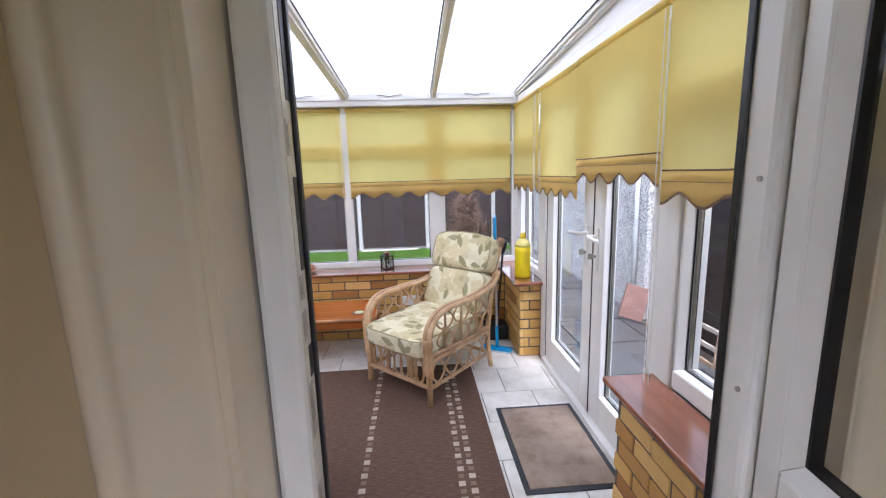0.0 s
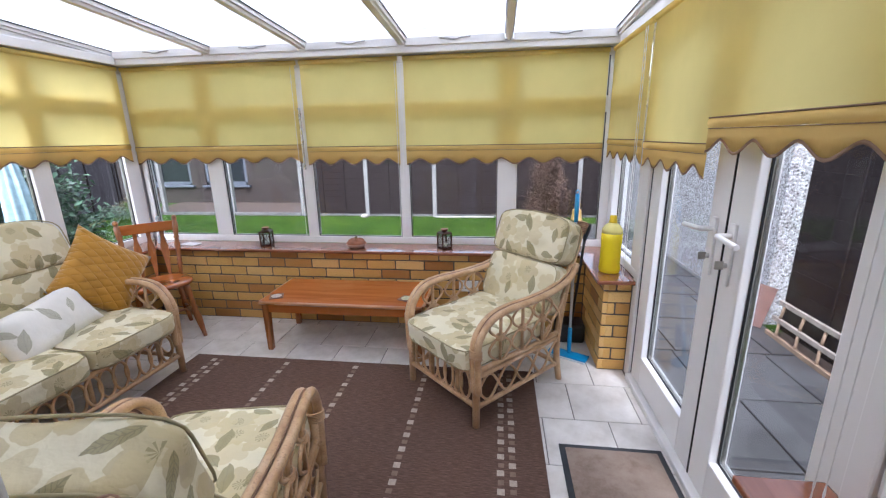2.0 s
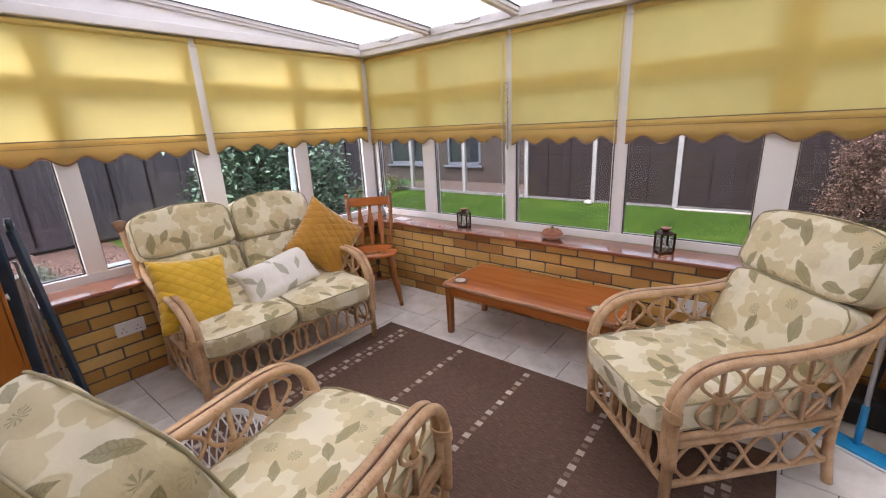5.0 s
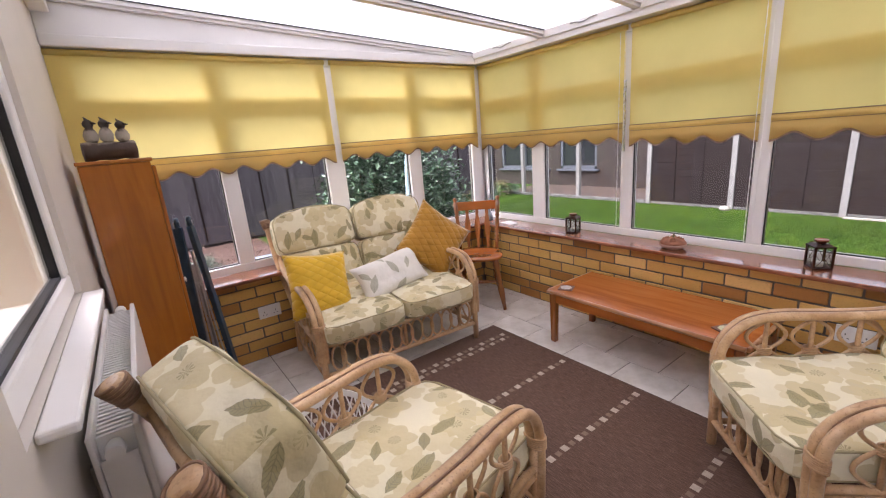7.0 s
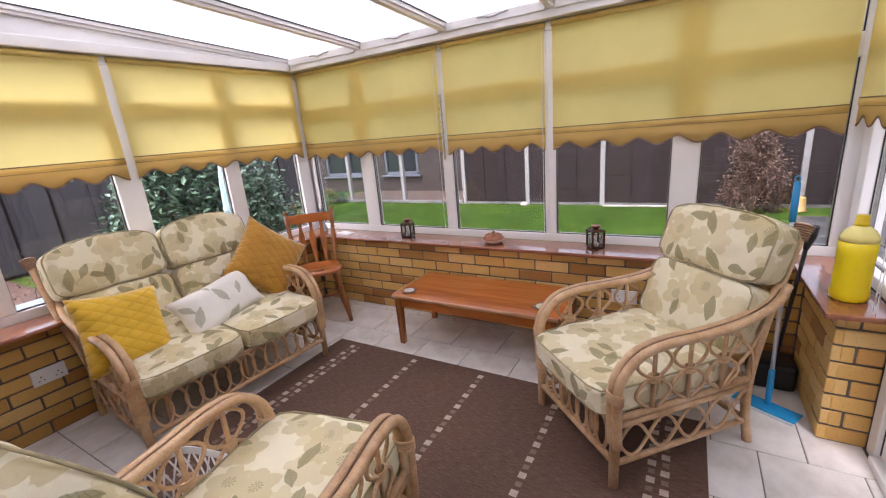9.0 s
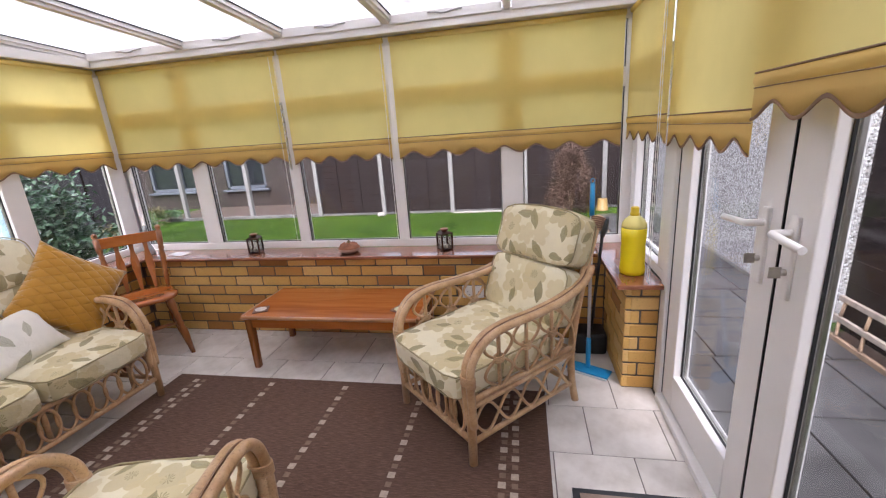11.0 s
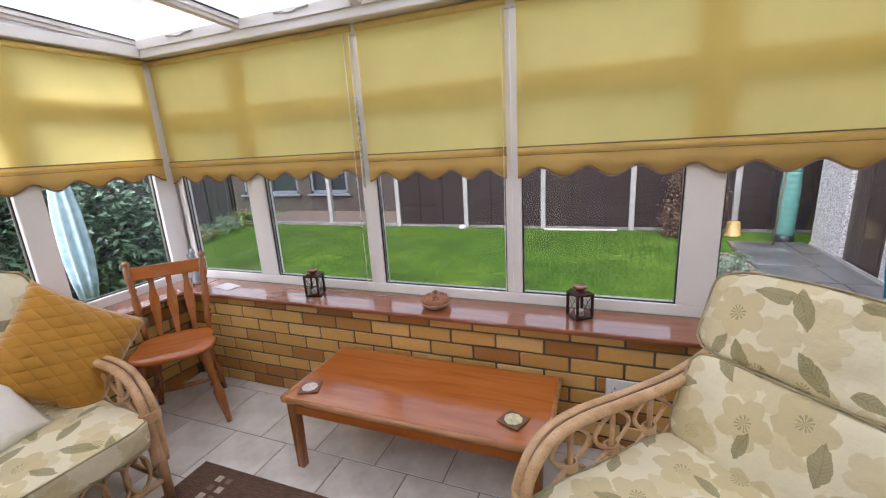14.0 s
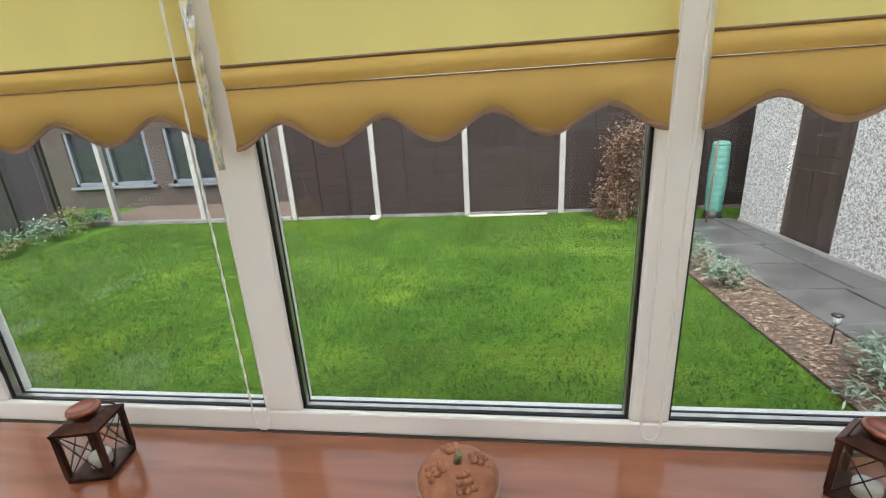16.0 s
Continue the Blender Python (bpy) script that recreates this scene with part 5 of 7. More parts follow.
def step_ladder():
    """A folded navy step ladder leaning beside the cabinet."""
    top = thing("step_ladder", "folded navy and silver step ladder leaning by the cabinet", "step ladder", m=pose(-2.125, 2.83, 0, 0, 0, 0))
    navy = plain("navy_plastic", (0.022, 0.050, 0.085), 0.35, 0.25, 20.0, 120.0, 0.1)
    alu = plain("brushed_aluminium", (0.62, 0.62, 0.63), 0.3, 0.15, 30.0, 260.0, 0.2, 1.0)

    def rail(nm, a, b, w, t, mat):
        bm = bmesh.new()
        a, b = Vector(a), Vector(b)
        box(bm, -w, w, -t, t, 0, (b - a).length, 0.004, Matrix.Translation(a) @ (b - a).to_track_quat("Z", "Y").to_matrix().to_4x4())
        return part(nm, bm, mat, top)

    for y in (0.0, 0.062):
        foot = -0.025 if y == 0.0 else 0.125
        rail("front_rail", (0.02, foot, 0.02), (-0.02, y - 0.005, 1.02), 0.022, 0.014, navy)
        rail("rear_rail", (-0.05, foot, 0.02), (-0.065, y - 0.005, 0.98), 0.018, 0.012, navy)
        bm = bmesh.new()
        lathe(bm, [(0.0, -0.012), (0.034, -0.012), (0.036, 0.0), (0.034, 0.012), (0.0, 0.012)], 20, m=pose(-0.03, y - 0.006, 1.04, 90))
        hub = part("hinge_disc", bm, navy, top, "round navy plastic hinge")
        bm = bmesh.new()
        tube(bm, [(-0.03, y - 0.022, 1.04), (-0.03, y + 0.010, 1.04)], 0.011, 12)
        part("rivet", bm, alu, hub)
    for k in range(4):
        rail("tread", (0.010, 0.050 - 0.004 * k, 0.06 + 0.21 * k), (-0.004, 0.046 - 0.004 * k, 0.25 + 0.21 * k), 0.004, 0.026 - 0.004 * k, alu)
    for y in (0.008, 0.034, 0.060, 0.086):
        rail("stay", (0.020, y, 0.06), (-0.012, 0.028 + (y - 0.047) * 0.35, 0.80), 0.006, 0.0045, alu)
    for x in (0.02, -0.05):
        for y in (-0.025, 0.125):
            bm = bmesh.new()
            box(bm, x - 0.022, x + 0.022, y - 0.014, y + 0.014, 0.0, 0.045, 0.006)
            part("rubber_foot", bm, navy, top)


step_ladder()


def socket(m, n):
    white = plain("socket_white" + n, (0.76, 0.75, 0.73), 0.3, 0.04)
    top = thing("wall_socket", "white double plug socket on the brick wall", "socket", "wall sockets", m=m)
    box_part("plate", white, top, (-0.073, 0.073, -0.012, 0.0, -0.043, 0.043), 0.004)
    for x in (-0.036, 0.036):
        for dx, dz, w, h in ((-0.011, -0.018, 0.004, 0.002), (0.011, -0.018, 0.004, 0.002), (0, 0.002, 0.0022, 0.0045)):
            box_part("pin_hole", RUBBER, top, (x + dx - w, x + dx + w, -0.0126, -0.0119, dz - h, dz + h), 0)
        box_part("rocker_switch", white, top, (x + 0.016 - 0.006, x + 0.016 + 0.006, -0.0155, -0.012, 0.016, 0.032), 0.001)


socket(pose(0.298, YF - 0.0085, 0.338), "")
socket(pose(XL + 0.0085, 3.245, 0.335, 0, 0, 90), "_side")


# ---- things on the window boards ----
def lantern(m, label):
    top = thing("lantern", label, "lantern", "lanterns", m=m)
    copper = plain("aged_copper", (0.075, 0.035, 0.025), 0.42, 0.5, 40.0, 200.0, 0.3, 0.9)
    a = 0.038
    box_part("base", copper, top, (-a - 0.004, a + 0.004, -a - 0.004, a + 0.004, 0.0, 0.010), 0.002)
    for x in (-a, a):
        for y in (-a, a):
            box_part("corner_post", copper, top, (x - 0.005, x + 0.005, y - 0.005, y + 0.005, 0.0105, 0.112), 0.001)
    bm = bmesh.new()
    r0 = [bm.verts.new((x, y, 0.112)) for x, y in ((-a - 0.006, -a - 0.006), (a + 0.006, -a - 0.006), (a + 0.006, a + 0.006), (-a - 0.006, a + 0.006))]
    r1 = [bm.verts.new((v.co.x, v.co.y, 0.118)) for v in r0]
    r2 = [bm.verts.new((v.co.x * 0.55, v.co.y * 0.55, 0.129)) for v in r0]
    for p, q in ((r0, r1), (r1, r2)):
        for k in range(4):
            bm.faces.new((p[k], p[(k + 1) % 4], q[(k + 1) % 4], q[k]))
    bm.faces.new(r0[::-1])
    bm.faces.new(r2)
    roof_part = part("lantern_roof", bm, copper, top)
    bm = bmesh.new()
    lathe(bm, [(0.019, 0.127), (0.019, 0.137), (0.027, 0.139), (0.029, 0.143), (0.028, 0.148), (0.023, 0.150), (0.021, 0.1475), (0.004, 0.1475)], 24)
    part("vent_cap", bm, plain("polished_copper", (0.30, 0.115, 0.075), 0.35, 0.4, 40.0, 200.0, 0.3, 0.8), roof_part, "round copper vent cap")
    for k in range(4):
        m4 = pose(0, 0, 0, 0, 0, 90 * k)
        bm = bmesh.new()
        box(bm, -a + 0.005, a - 0.005, -a - 0.0015, -a + 0.0005, 0.011, 0.111, m=m4)
        p = part("pane", bm, GLASS, top)
        p.visible_shadow = False
        bm = bmesh.new()
        for s in (-1, 1):
            tube(bm, [m4 @ Vector((-s * (a - 0.005), -a - 0.003, 0.013)), m4 @ Vector((s * (a - 0.005), -a - 0.003, 0.110))], 0.0013, 5)
        part("cross_wire", bm, copper, top)
    bm = bmesh.new()
    lathe(bm, [(0.019, 0.0105), (0.020, 0.03), (0.019, 0.034), (0.004, 0.033)], 16)
    part("candle", bm, plain("candle_wax", (0.70, 0.68, 0.62), 0.5, 0.05), top, "short white candle")
    bm = bmesh.new()
    tube(bm, [(0.036 * math.cos(t), 0.002 + 0.03, 0.125 + 0.036 * math.sin(t) * 0.2) for t in [k * math.pi / 10 for k in range(11)]], 0.0018, 6)
    part("handle", bm, copper, top)


lantern(pose(-1.342, 5.315, SILL + 0.001, 0, 0, 12), "small copper candle lantern with glass sides on the window board")
lantern(pose(0.104, 5.332, SILL + 0.001, 0, 0, 38), "small copper candle lantern with glass sides on the window board")


def clay_pot():
    top = thing("clay_pot", "small lidded terracotta pot with carved fruit on the window board", "pot", m=pose(-0.588, 5.300, SILL + 0.001) @ Matrix.Diagonal((1.0, 1.0, 0.88, 1.0)))
    clay = plain("terracotta", (0.34, 0.135, 0.068), 0.75, 0.3, 40.0, 300.0, 0.5)
    pale = plain("pale_clay", (0.40, 0.26, 0.20), 0.8, 0.25, 30.0, 300.0, 0.4)
    bm = bmesh.new()
    lathe(bm, [(0.045, 0), (0.066, 0.012), (0.077, 0.026), (0.078, 0.034), (0.072, 0.036)], 28)
    part("bowl", bm, pale, top)
    bm = bmesh.new()
    lathe(bm, [(0.074, 0.0365), (0.075, 0.042), (0.064, 0.058), (0.044, 0.071), (0.020, 0.078), (0.006, 0.079)], 28)
    lid = part("lid", bm, clay, top, "carved terracotta lid")
    for cluster in range(4):
        c = cluster * math.pi / 2 + 0.4
        for i in range(9):
            a, r = c + (i % 3 - 1) * 0.24, 0.030 + 0.012 * (i // 3)
            z = 0.0785 - 8.6 * (r - 0.01) ** 2
            bm = bmesh.new()
            lathe(bm, [(0.001, -0.004), (0.0066, -0.001), (0.0068, 0.002), (0.0036, 0.006), (0.0005, 0.007)], 8, (r * math.cos(a), r * math.sin(a), z + 0.003))
            part("berry", bm, clay, lid)
    bm = bmesh.new()
    tube(bm, [(0, 0, 0.076), (0.001, 0, 0.088), (0.004, 0.002, 0.099)], [0.009, 0.007, 0.008], 8)
    part("stalk_knob", bm, plain("olive_glaze", (0.16, 0.13, 0.05), 0.5, 0.3), lid, "olive stalk knob")


clay_pot()


def bottle():
    top = thing("bottle", "tall plastic bottle of bright yellow cleaner on the window board", "bottle", m=pose(1.196, 4.825, SILL + 0.001, 0, 0, 25) @ Matrix.Scale(1.05, 4))
    body = plain("yellow_liquid_plastic", (0.96, 0.76, 0.004), 0.22, 0.05, 10.0, 60.0, 0.05)
    neck = plain("clear_yellow_plastic", (0.90, 0.80, 0.26), 0.2, 0.06, 10.0, 60.0, 0.05)
    bm = bmesh.new()
    lathe(bm, [(0.052, 0), (0.059, 0.006), (0.060, 0.03), (0.057, 0.045), (0.057, 0.13), (0.055, 0.15), (0.057, 0.17), (0.058, 0.19), (0.058, 0.235)], 26)
    part("body", bm, body, top)
    bm = bmesh.new()
    lathe(bm, [(0.058, 0.2355), (0.056, 0.255), (0.044, 0.276), (0.027, 0.290), (0.021, 0.294)], 26)
    part("shoulder", bm, neck, top, "translucent pale yellow shoulder")
    bm = bmesh.new()
    lathe(bm, [(0.022, 0.2945), (0.022, 0.305), (0.019, 0.308), (0.019, 0.332), (0.017, 0.335)], 20)
    part("cap", bm, plain("yellow_cap", (0.78, 0.56, 0.01), 0.35, 0.05), top, "ribbed yellow cap")


bottle()


def flat_mop():
    top = thing("flat_mop", "blue flat mop with a silver handle leaning in the corner", "mop")
    blue = plain("bright_blue_plastic", (0.015, 0.27, 0.56), 0.35, 0.1, 20.0)
    silver = plain("painted_silver_tube", (0.62, 0.63, 0.64), 0.3, 0.08, 20.0, 100.0, 0.05, 0.4)
    a, b = Vector((0.995, 4.86, 0.05)), Vector((1.040, 5.165, 1.06))

    def at(f):
        return a.lerp(b, f)

    m = pose(0.985, 4.835, 0.0, 0, 0, -28)
    head = part("mop_head", (lambda bm: (box(bm, -0.13, 0.13, -0.045, 0.045, 0.012, 0.022, 0.004, m), bm)[1])(bmesh.new()), blue, top)
    part("pad", (lambda bm: (box(bm, -0.125, 0.125, -0.05, 0.05, 0.0, 0.0118, 0.004, m), bm)[1])(bmesh.new()),
         plain("white_microfibre", (0.6, 0.66, 0.7), 0.9, 0.15, 80.0, 400.0, 0.6), head, "white microfibre pad")
    for nm, f0, f1, r, mat in (("socket", -0.04, 0.13, 0.014, blue), ("handle", 0.13, 0.80, 0.0105, silver), ("grip", 0.80, 0.98, 0.015, blue)):
        bm = bmesh.new()
        tube(bm, [at(f0), at((f0 + f1) / 2), at(f1)], [r * 0.9, r, r * 0.92], 12)
        part(nm, bm, mat, top)
    bm = bmesh.new()
    tube(bm, spline([at(0.98) + Vector((dx, 0, dz)) for dx, dz in ((0, 0), (-0.012, 0.015), (0, 0.03), (0.012, 0.015))], 4, True), 0.003, 6, closed=True)
    part("hanging_loop", bm, blue, top)


flat_mop()


def hand_brush():
    top = thing("dustpan", "black long-handled dustpan standing behind the armchair", "dustpan")
    black = plain("black_plastic", (0.015, 0.015, 0.017), 0.45, 0.2)
    bm = bmesh.new()
    box(bm, 0.93, 1.13, 5.02, 5.19, 0.0, 0.14, 0.02)
    part("pan", bm, black, top)
    bm = bmesh.new()
    tube(bm, [(1.04, 5.08, 0.13), (1.055, 5.03, 0.45), (1.068, 4.97, 0.77)], [0.009, 0.009, 0.009], 8)
    stick = part("handle", bm, black, top)
    bm = bmesh.new()
    tube(bm, [(1.068, 4.97, 0.77), (1.075, 4.945, 0.83), (1.082, 4.92, 0.885)], [0.012, 0.019, 0.012], 10)
    part("grip", bm, plain("dark_grey_grip", (0.04, 0.05, 0.06), 0.4, 0.1), stick)


hand_brush()


def plastic_basket():
    top = thing("plastic_basket", "white slatted plastic basket on the floor behind the armchair", "basket", m=pose(-0.93, 3.17, 0.0, 0, 0, 12))
    white = plain("white_plastic", (0.78, 0.77, 0.75), 0.35, 0.05)
    hx, hy, h = 0.17, 0.14, 0.29

    def wall_pt(a, z):
        k = 0.82 + 0.18 * z / h
        c, s = math.cos(a), math.sin(a)
        r = (abs(c) ** 4 + abs(s) ** 4) ** -0.25
        return (hx * k * r * c, hy * k * r * s, z)

    angs = [2 * math.pi * i / 48 for i in range(48)]
    for nm, z0, z1 in (("rim", h - 0.03, h), ("base_band", 0.0, 0.035)):
        bm = bmesh.new()
        lo, hi = [[bm.verts.new(wall_pt(a, z)) for a in angs] for z in (z0, z1)]
        li, hj = [[bm.verts.new((v.co.x * 0.97, v.co.y * 0.97, v.co.z)) for v in r] for r in (lo, hi)]
        for k in range(48):
            j = (k + 1) % 48
            for q in ((lo[k], lo[j], hi[j], hi[k]), (li[j], li[k], hj[k], hj[j]), (hi[k], hi[j], hj[j], hj[k]), (lo[j], lo[k], li[k], li[j])):
                bm.faces.new(q)
        if z0 == 0:
            bm.faces.new(li[::-1])
        part(nm, bm, white, top)
    bm = bmesh.new()
    for sg in (-1, 1):
        for k in range(24):
            tube(bm, [wall_pt(2 * math.pi * k / 24 + sg * 0.5 * f, 0.03 + (h - 0.055) * f) for f in (0, 0.25, 0.5, 0.75, 1)], 0.0038, 5)
    part("lattice_side", bm, white, top)["kind"] = "stuff"


plastic_basket()


def sill_figure():
    top = thing("figurine", "small grey glass figurine in the corner of the window board", "ornament", m=pose(-2.30, 5.33, SILL + 0.001))
    grey_glass = plain("smoky_glass", (0.30, 0.32, 0.33), 0.12, 0.25, 40.0)
    bm = bmesh.new()
    lathe(bm, [(0.030, 0), (0.036, 0.01), (0.030, 0.04), (0.018, 0.07), (0.010, 0.10), (0.014, 0.13), (0.020, 0.16), (0.012, 0.19), (0.018, 0.205), (0.014, 0.225), (0.003, 0.235)], 14)
    part("body", bm, grey_glass, top)
    bm = bmesh.new()
    tube(bm, spline([(0.012, 0, 0.15), (0.035, 0.01, 0.16), (0.045, 0.012, 0.19)], 4), 0.004, 6)
    tube(bm, spline([(-0.012, 0, 0.15), (-0.03, -0.01, 0.17), (-0.035, -0.012, 0.20)], 4), 0.004, 6)
    part("arms", bm, grey_glass, top)


sill_figure()
bm = bmesh.new()
box(bm, -0.075, 0.075, -0.045, 0.045, 0, 0.003, 0.0008)
leaflet = tagged(part("leaflet", bm, plain("white_paper", (0.78, 0.78, 0.76), 0.6, 0.05)), "small white leaflet lying on the window board", "paper")
leaflet.matrix_world = pose(-2.02, 5.31, SILL + 0.001, 0, 0, -12)


def foil_strip(dims, label):
    """Crinkled silver tape down a post."""
    bm = bmesh.new()
    x0, x1, y, z0, z1 = dims
    n = 26
    rows = [[bm.verts.new((x0 + (x1 - x0) * u + random.uniform(-0.001, 0.001), y - 0.003 * random.random(), z0 + (z1 - z0) * k / n)) for u in (0, 0.35, 0.7, 1)] for k in range(n + 1)]
    for a, b in zip(rows, rows[1:]):
        for k in range(3):
            bm.faces.new((a[k], a[k + 1], b[k + 1], b[k]))
    ob = part("foil_tape", bm, plain("crinkled_foil", (0.72, 0.73, 0.75), 0.18, 0.2, 60.0, 200.0, 0.5, 1.0))
    return tagged(ob, label, "tape", "foil tapes")


foil_strip((-1.010, -0.988, 5.405, 1.20, 1.66), "crinkled silver tape strip hanging down a window post")

# ---- garden ----
GZ = -0.50


def lawn_material():
    m, nt, b = material("lawn_earth")
    v = coords(nt, "Object")
    tone = ramp(nt, noise_tex(nt, v, 0.9, 6, 0.65), [(0.36, (0.022, 0.055, 0.005)), (0.52, (0.038, 0.090, 0.007)), (0.66, (0.085, 0.14, 0.012))])
    tone = blend(nt, calc(nt, "MULTIPLY", noise_tex(nt, v, 60.0, 3), 0.5), tone, (0.03, 0.045, 0.012))
    nt.links.new(tone, b.inputs["Base Color"])
    b.inputs["Roughness"].default_value = 0.9
    b.inputs["Specular IOR Level"].default_value = 0.1
    bump(nt, b, noise_tex(nt, v, 40.0, 5), 0.8, 0.02)
    return m


def blade_material(name, stops, sheen=0.45, upright=False):
    m, nt, b = material(name)
    v = coords(nt, "Object")
    rnd = nt.nodes.new("ShaderNodeNewGeometry").outputs["Random Per Island"]
    patch = calc(nt, "MULTIPLY_ADD", noise_tex(nt, v, 5.5, 4, 0.65), 0.6, calc(nt, "MULTIPLY", noise_tex(nt, v, 1.1, 5), 0.4))
    mix = calc(nt, "MULTIPLY_ADD", patch, 0.66, calc(nt, "MULTIPLY", rnd, 0.38))
    nt.links.new(ramp(nt, mix, stops), b.inputs["Base Color"])
    b.inputs["Roughness"].default_value = sheen
    if upright:
        b.inputs["Specular IOR Level"].default_value = 0.12
        # thin blades shade like the turf that they form
        up = nt.nodes.new("ShaderNodeCombineXYZ")
        up.inputs[0].default_value, up.inputs[1].default_value, up.inputs[2].default_value = 0.05, -0.25, 1.0
        nt.links.new(up.outputs[0], b.inputs["Normal"])
    return m


tagged(box_part("ground", lawn_material(), None, (-80, 80, -60, 120, GZ - 0.3, GZ), 0), "mown green back-garden lawn", "lawn", kind="structure")


def grass():
    rng = np.random.default_rng(5)
    n = 130000
    y = 5.75 + (rng.random(n) ** 1.6) * 7.1
    x = -8.2 + rng.random(n) * 10.2
    ok = ~((x > 1.60 + 0.06 * np.sin(y * 3)) & (y < 10.9))
    x, y = x[ok], y[ok]
    n = len(x)
    a = rng.random(n) * 6.283
    h = 0.014 + rng.random(n) * 0.020
    w = 0.003 + 0.0025 * rng.random(n) + 0.0006 * (y - 5.7)
    lean = (rng.random((n, 2)) - 0.5) * 0.05
    co = np.zeros((n, 3, 3))
    co[:, 0] = np.stack([x - w * np.cos(a), y - w * np.sin(a), np.full(n, GZ - 0.002)], 1)
    co[:, 1] = np.stack([x + w * np.cos(a), y + w * np.sin(a), np.full(n, GZ - 0.002)], 1)
    co[:, 2] = np.stack([x + lean[:, 0], y + lean[:, 1], GZ + h], 1)
    me = bpy.data.meshes.new("grass")
    me.from_pydata(co.reshape(-1, 3).tolist(), [], np.arange(3 * n).reshape(-1, 3).tolist())
    me.materials.append(blade_material("grass_blades", [(0.40, (0.004, 0.018, 0.001)), (0.52, (0.018, 0.060, 0.003)), (0.64, (0.078, 0.125, 0.010))], 0.6, True))
    tagged(new("grass", me), "short green lawn grass", "grass", kind="stuff")


grass()

PAVE = plain("wet_paving", (0.076, 0.074, 0.074), 0.38, 0.5, 3.0, 120.0, 0.4, rough_var=0.35)
SOIL = plain("bark_soil", (0.075, 0.050, 0.038), 0.9, 0.5, 12.0, 90.0, 0.9)
FENCE_WOOD = wood("dark_fence_boards", (0.019, 0.014, 0.0135), (0.025, 0.019, 0.0185), (0.032, 0.025, 0.0245), 0.8, 0, 0.7, 0.4)
for fence_node in FENCE_WOOD.node_tree.nodes:
    if fence_node.type == "BSDF_PRINCIPLED":
        fence_node.inputs["Coat Weight"].default_value, fence_node.inputs["Specular IOR Level"].default_value = 0.0, 0.05
CONCRETE = plain("concrete_post", (0.22, 0.21, 0.20), 0.85, 0.2, 8.0, 150.0, 0.4)


# fence boards with the panes' pale purplish reflection haze put into their colour
SIDE_FENCE = wood("hazed_side_boards", (0.046, 0.038, 0.044), (0.065, 0.055, 0.063), (0.088, 0.076, 0.084), 0.75, 2, 0.7, 0.4)
GRAVEL_BOARD = plain("stained_gravel_board", (0.13, 0.125, 0.118), 0.9, 0.5, 5.0, 90.0, 0.5)


def paving():
    top = thing("paving", "grey wet concrete slab path and patio", "paving", kind="structure")
    for r in range(13):
        y0 = 2.3 + r * 0.72
        x = 1.44 if y0 < 6.4 else 2.12
        while x < 3.1:
            w = min(0.62 + 0.28 * random.random(), 3.205 - x)
            if w > 0.12:
                ob = box_part("slab", PAVE, top, (x + 0.008, x + w - 0.008, y0 + 0.008, y0 + 0.712, GZ - 0.02, GZ + 0.03), 0.006)
                ob.location.z = random.uniform(-0.004, 0.004)
            x += w
    box_part("bedding", SOIL, top, (1.43, 3.33, 2.25, 6.4, GZ - 0.02, GZ + 0.012), 0)
    box_part("bedding", SOIL, top, (2.11, 3.21, 6.4, 11.4, GZ - 0.02, GZ + 0.012), 0)


paving()
bm = bmesh.new()
box(bm, 1.56, 2.108, 6.5, 10.75, GZ - 0.02, GZ + 0.022)
tagged(part("flower_bed", bm, SOIL), "bare brown flower bed of soil and bark", "flower bed", kind="structure")


def chips():
    rng = np.random.default_rng(9)
    n = 2600
    x, y = 1.56 + rng.random(n) * 0.54, 6.55 + rng.random(n) * 4.3
    s = 0.008 + 0.018 * rng.random(n)
    a = rng.random(n) * 6.283
    co = np.zeros((n, 4, 3))
    for k in range(4):
        co[:, k] = np.stack([x + s * np.cos(a + k * 1.57), y + 0.6 * s * np.sin(a + k * 1.57), GZ + 0.026 + 0.012 * rng.random(n)], 1)
    me = bpy.data.meshes.new("bark_chips")
    me.from_pydata(co.reshape(-1, 3).tolist(), [], np.arange(4 * n).reshape(-1, 4).tolist())
    me.materials.append(blade_material("bark_chip", [(0.2, (0.05, 0.03, 0.02)), (0.5, (0.13, 0.085, 0.055)), (0.8, (0.30, 0.24, 0.18))], 0.8))
    tagged(new("bark_chips", me), "scattered brown bark chips and dead leaves", "bark chips", kind="stuff")


chips()


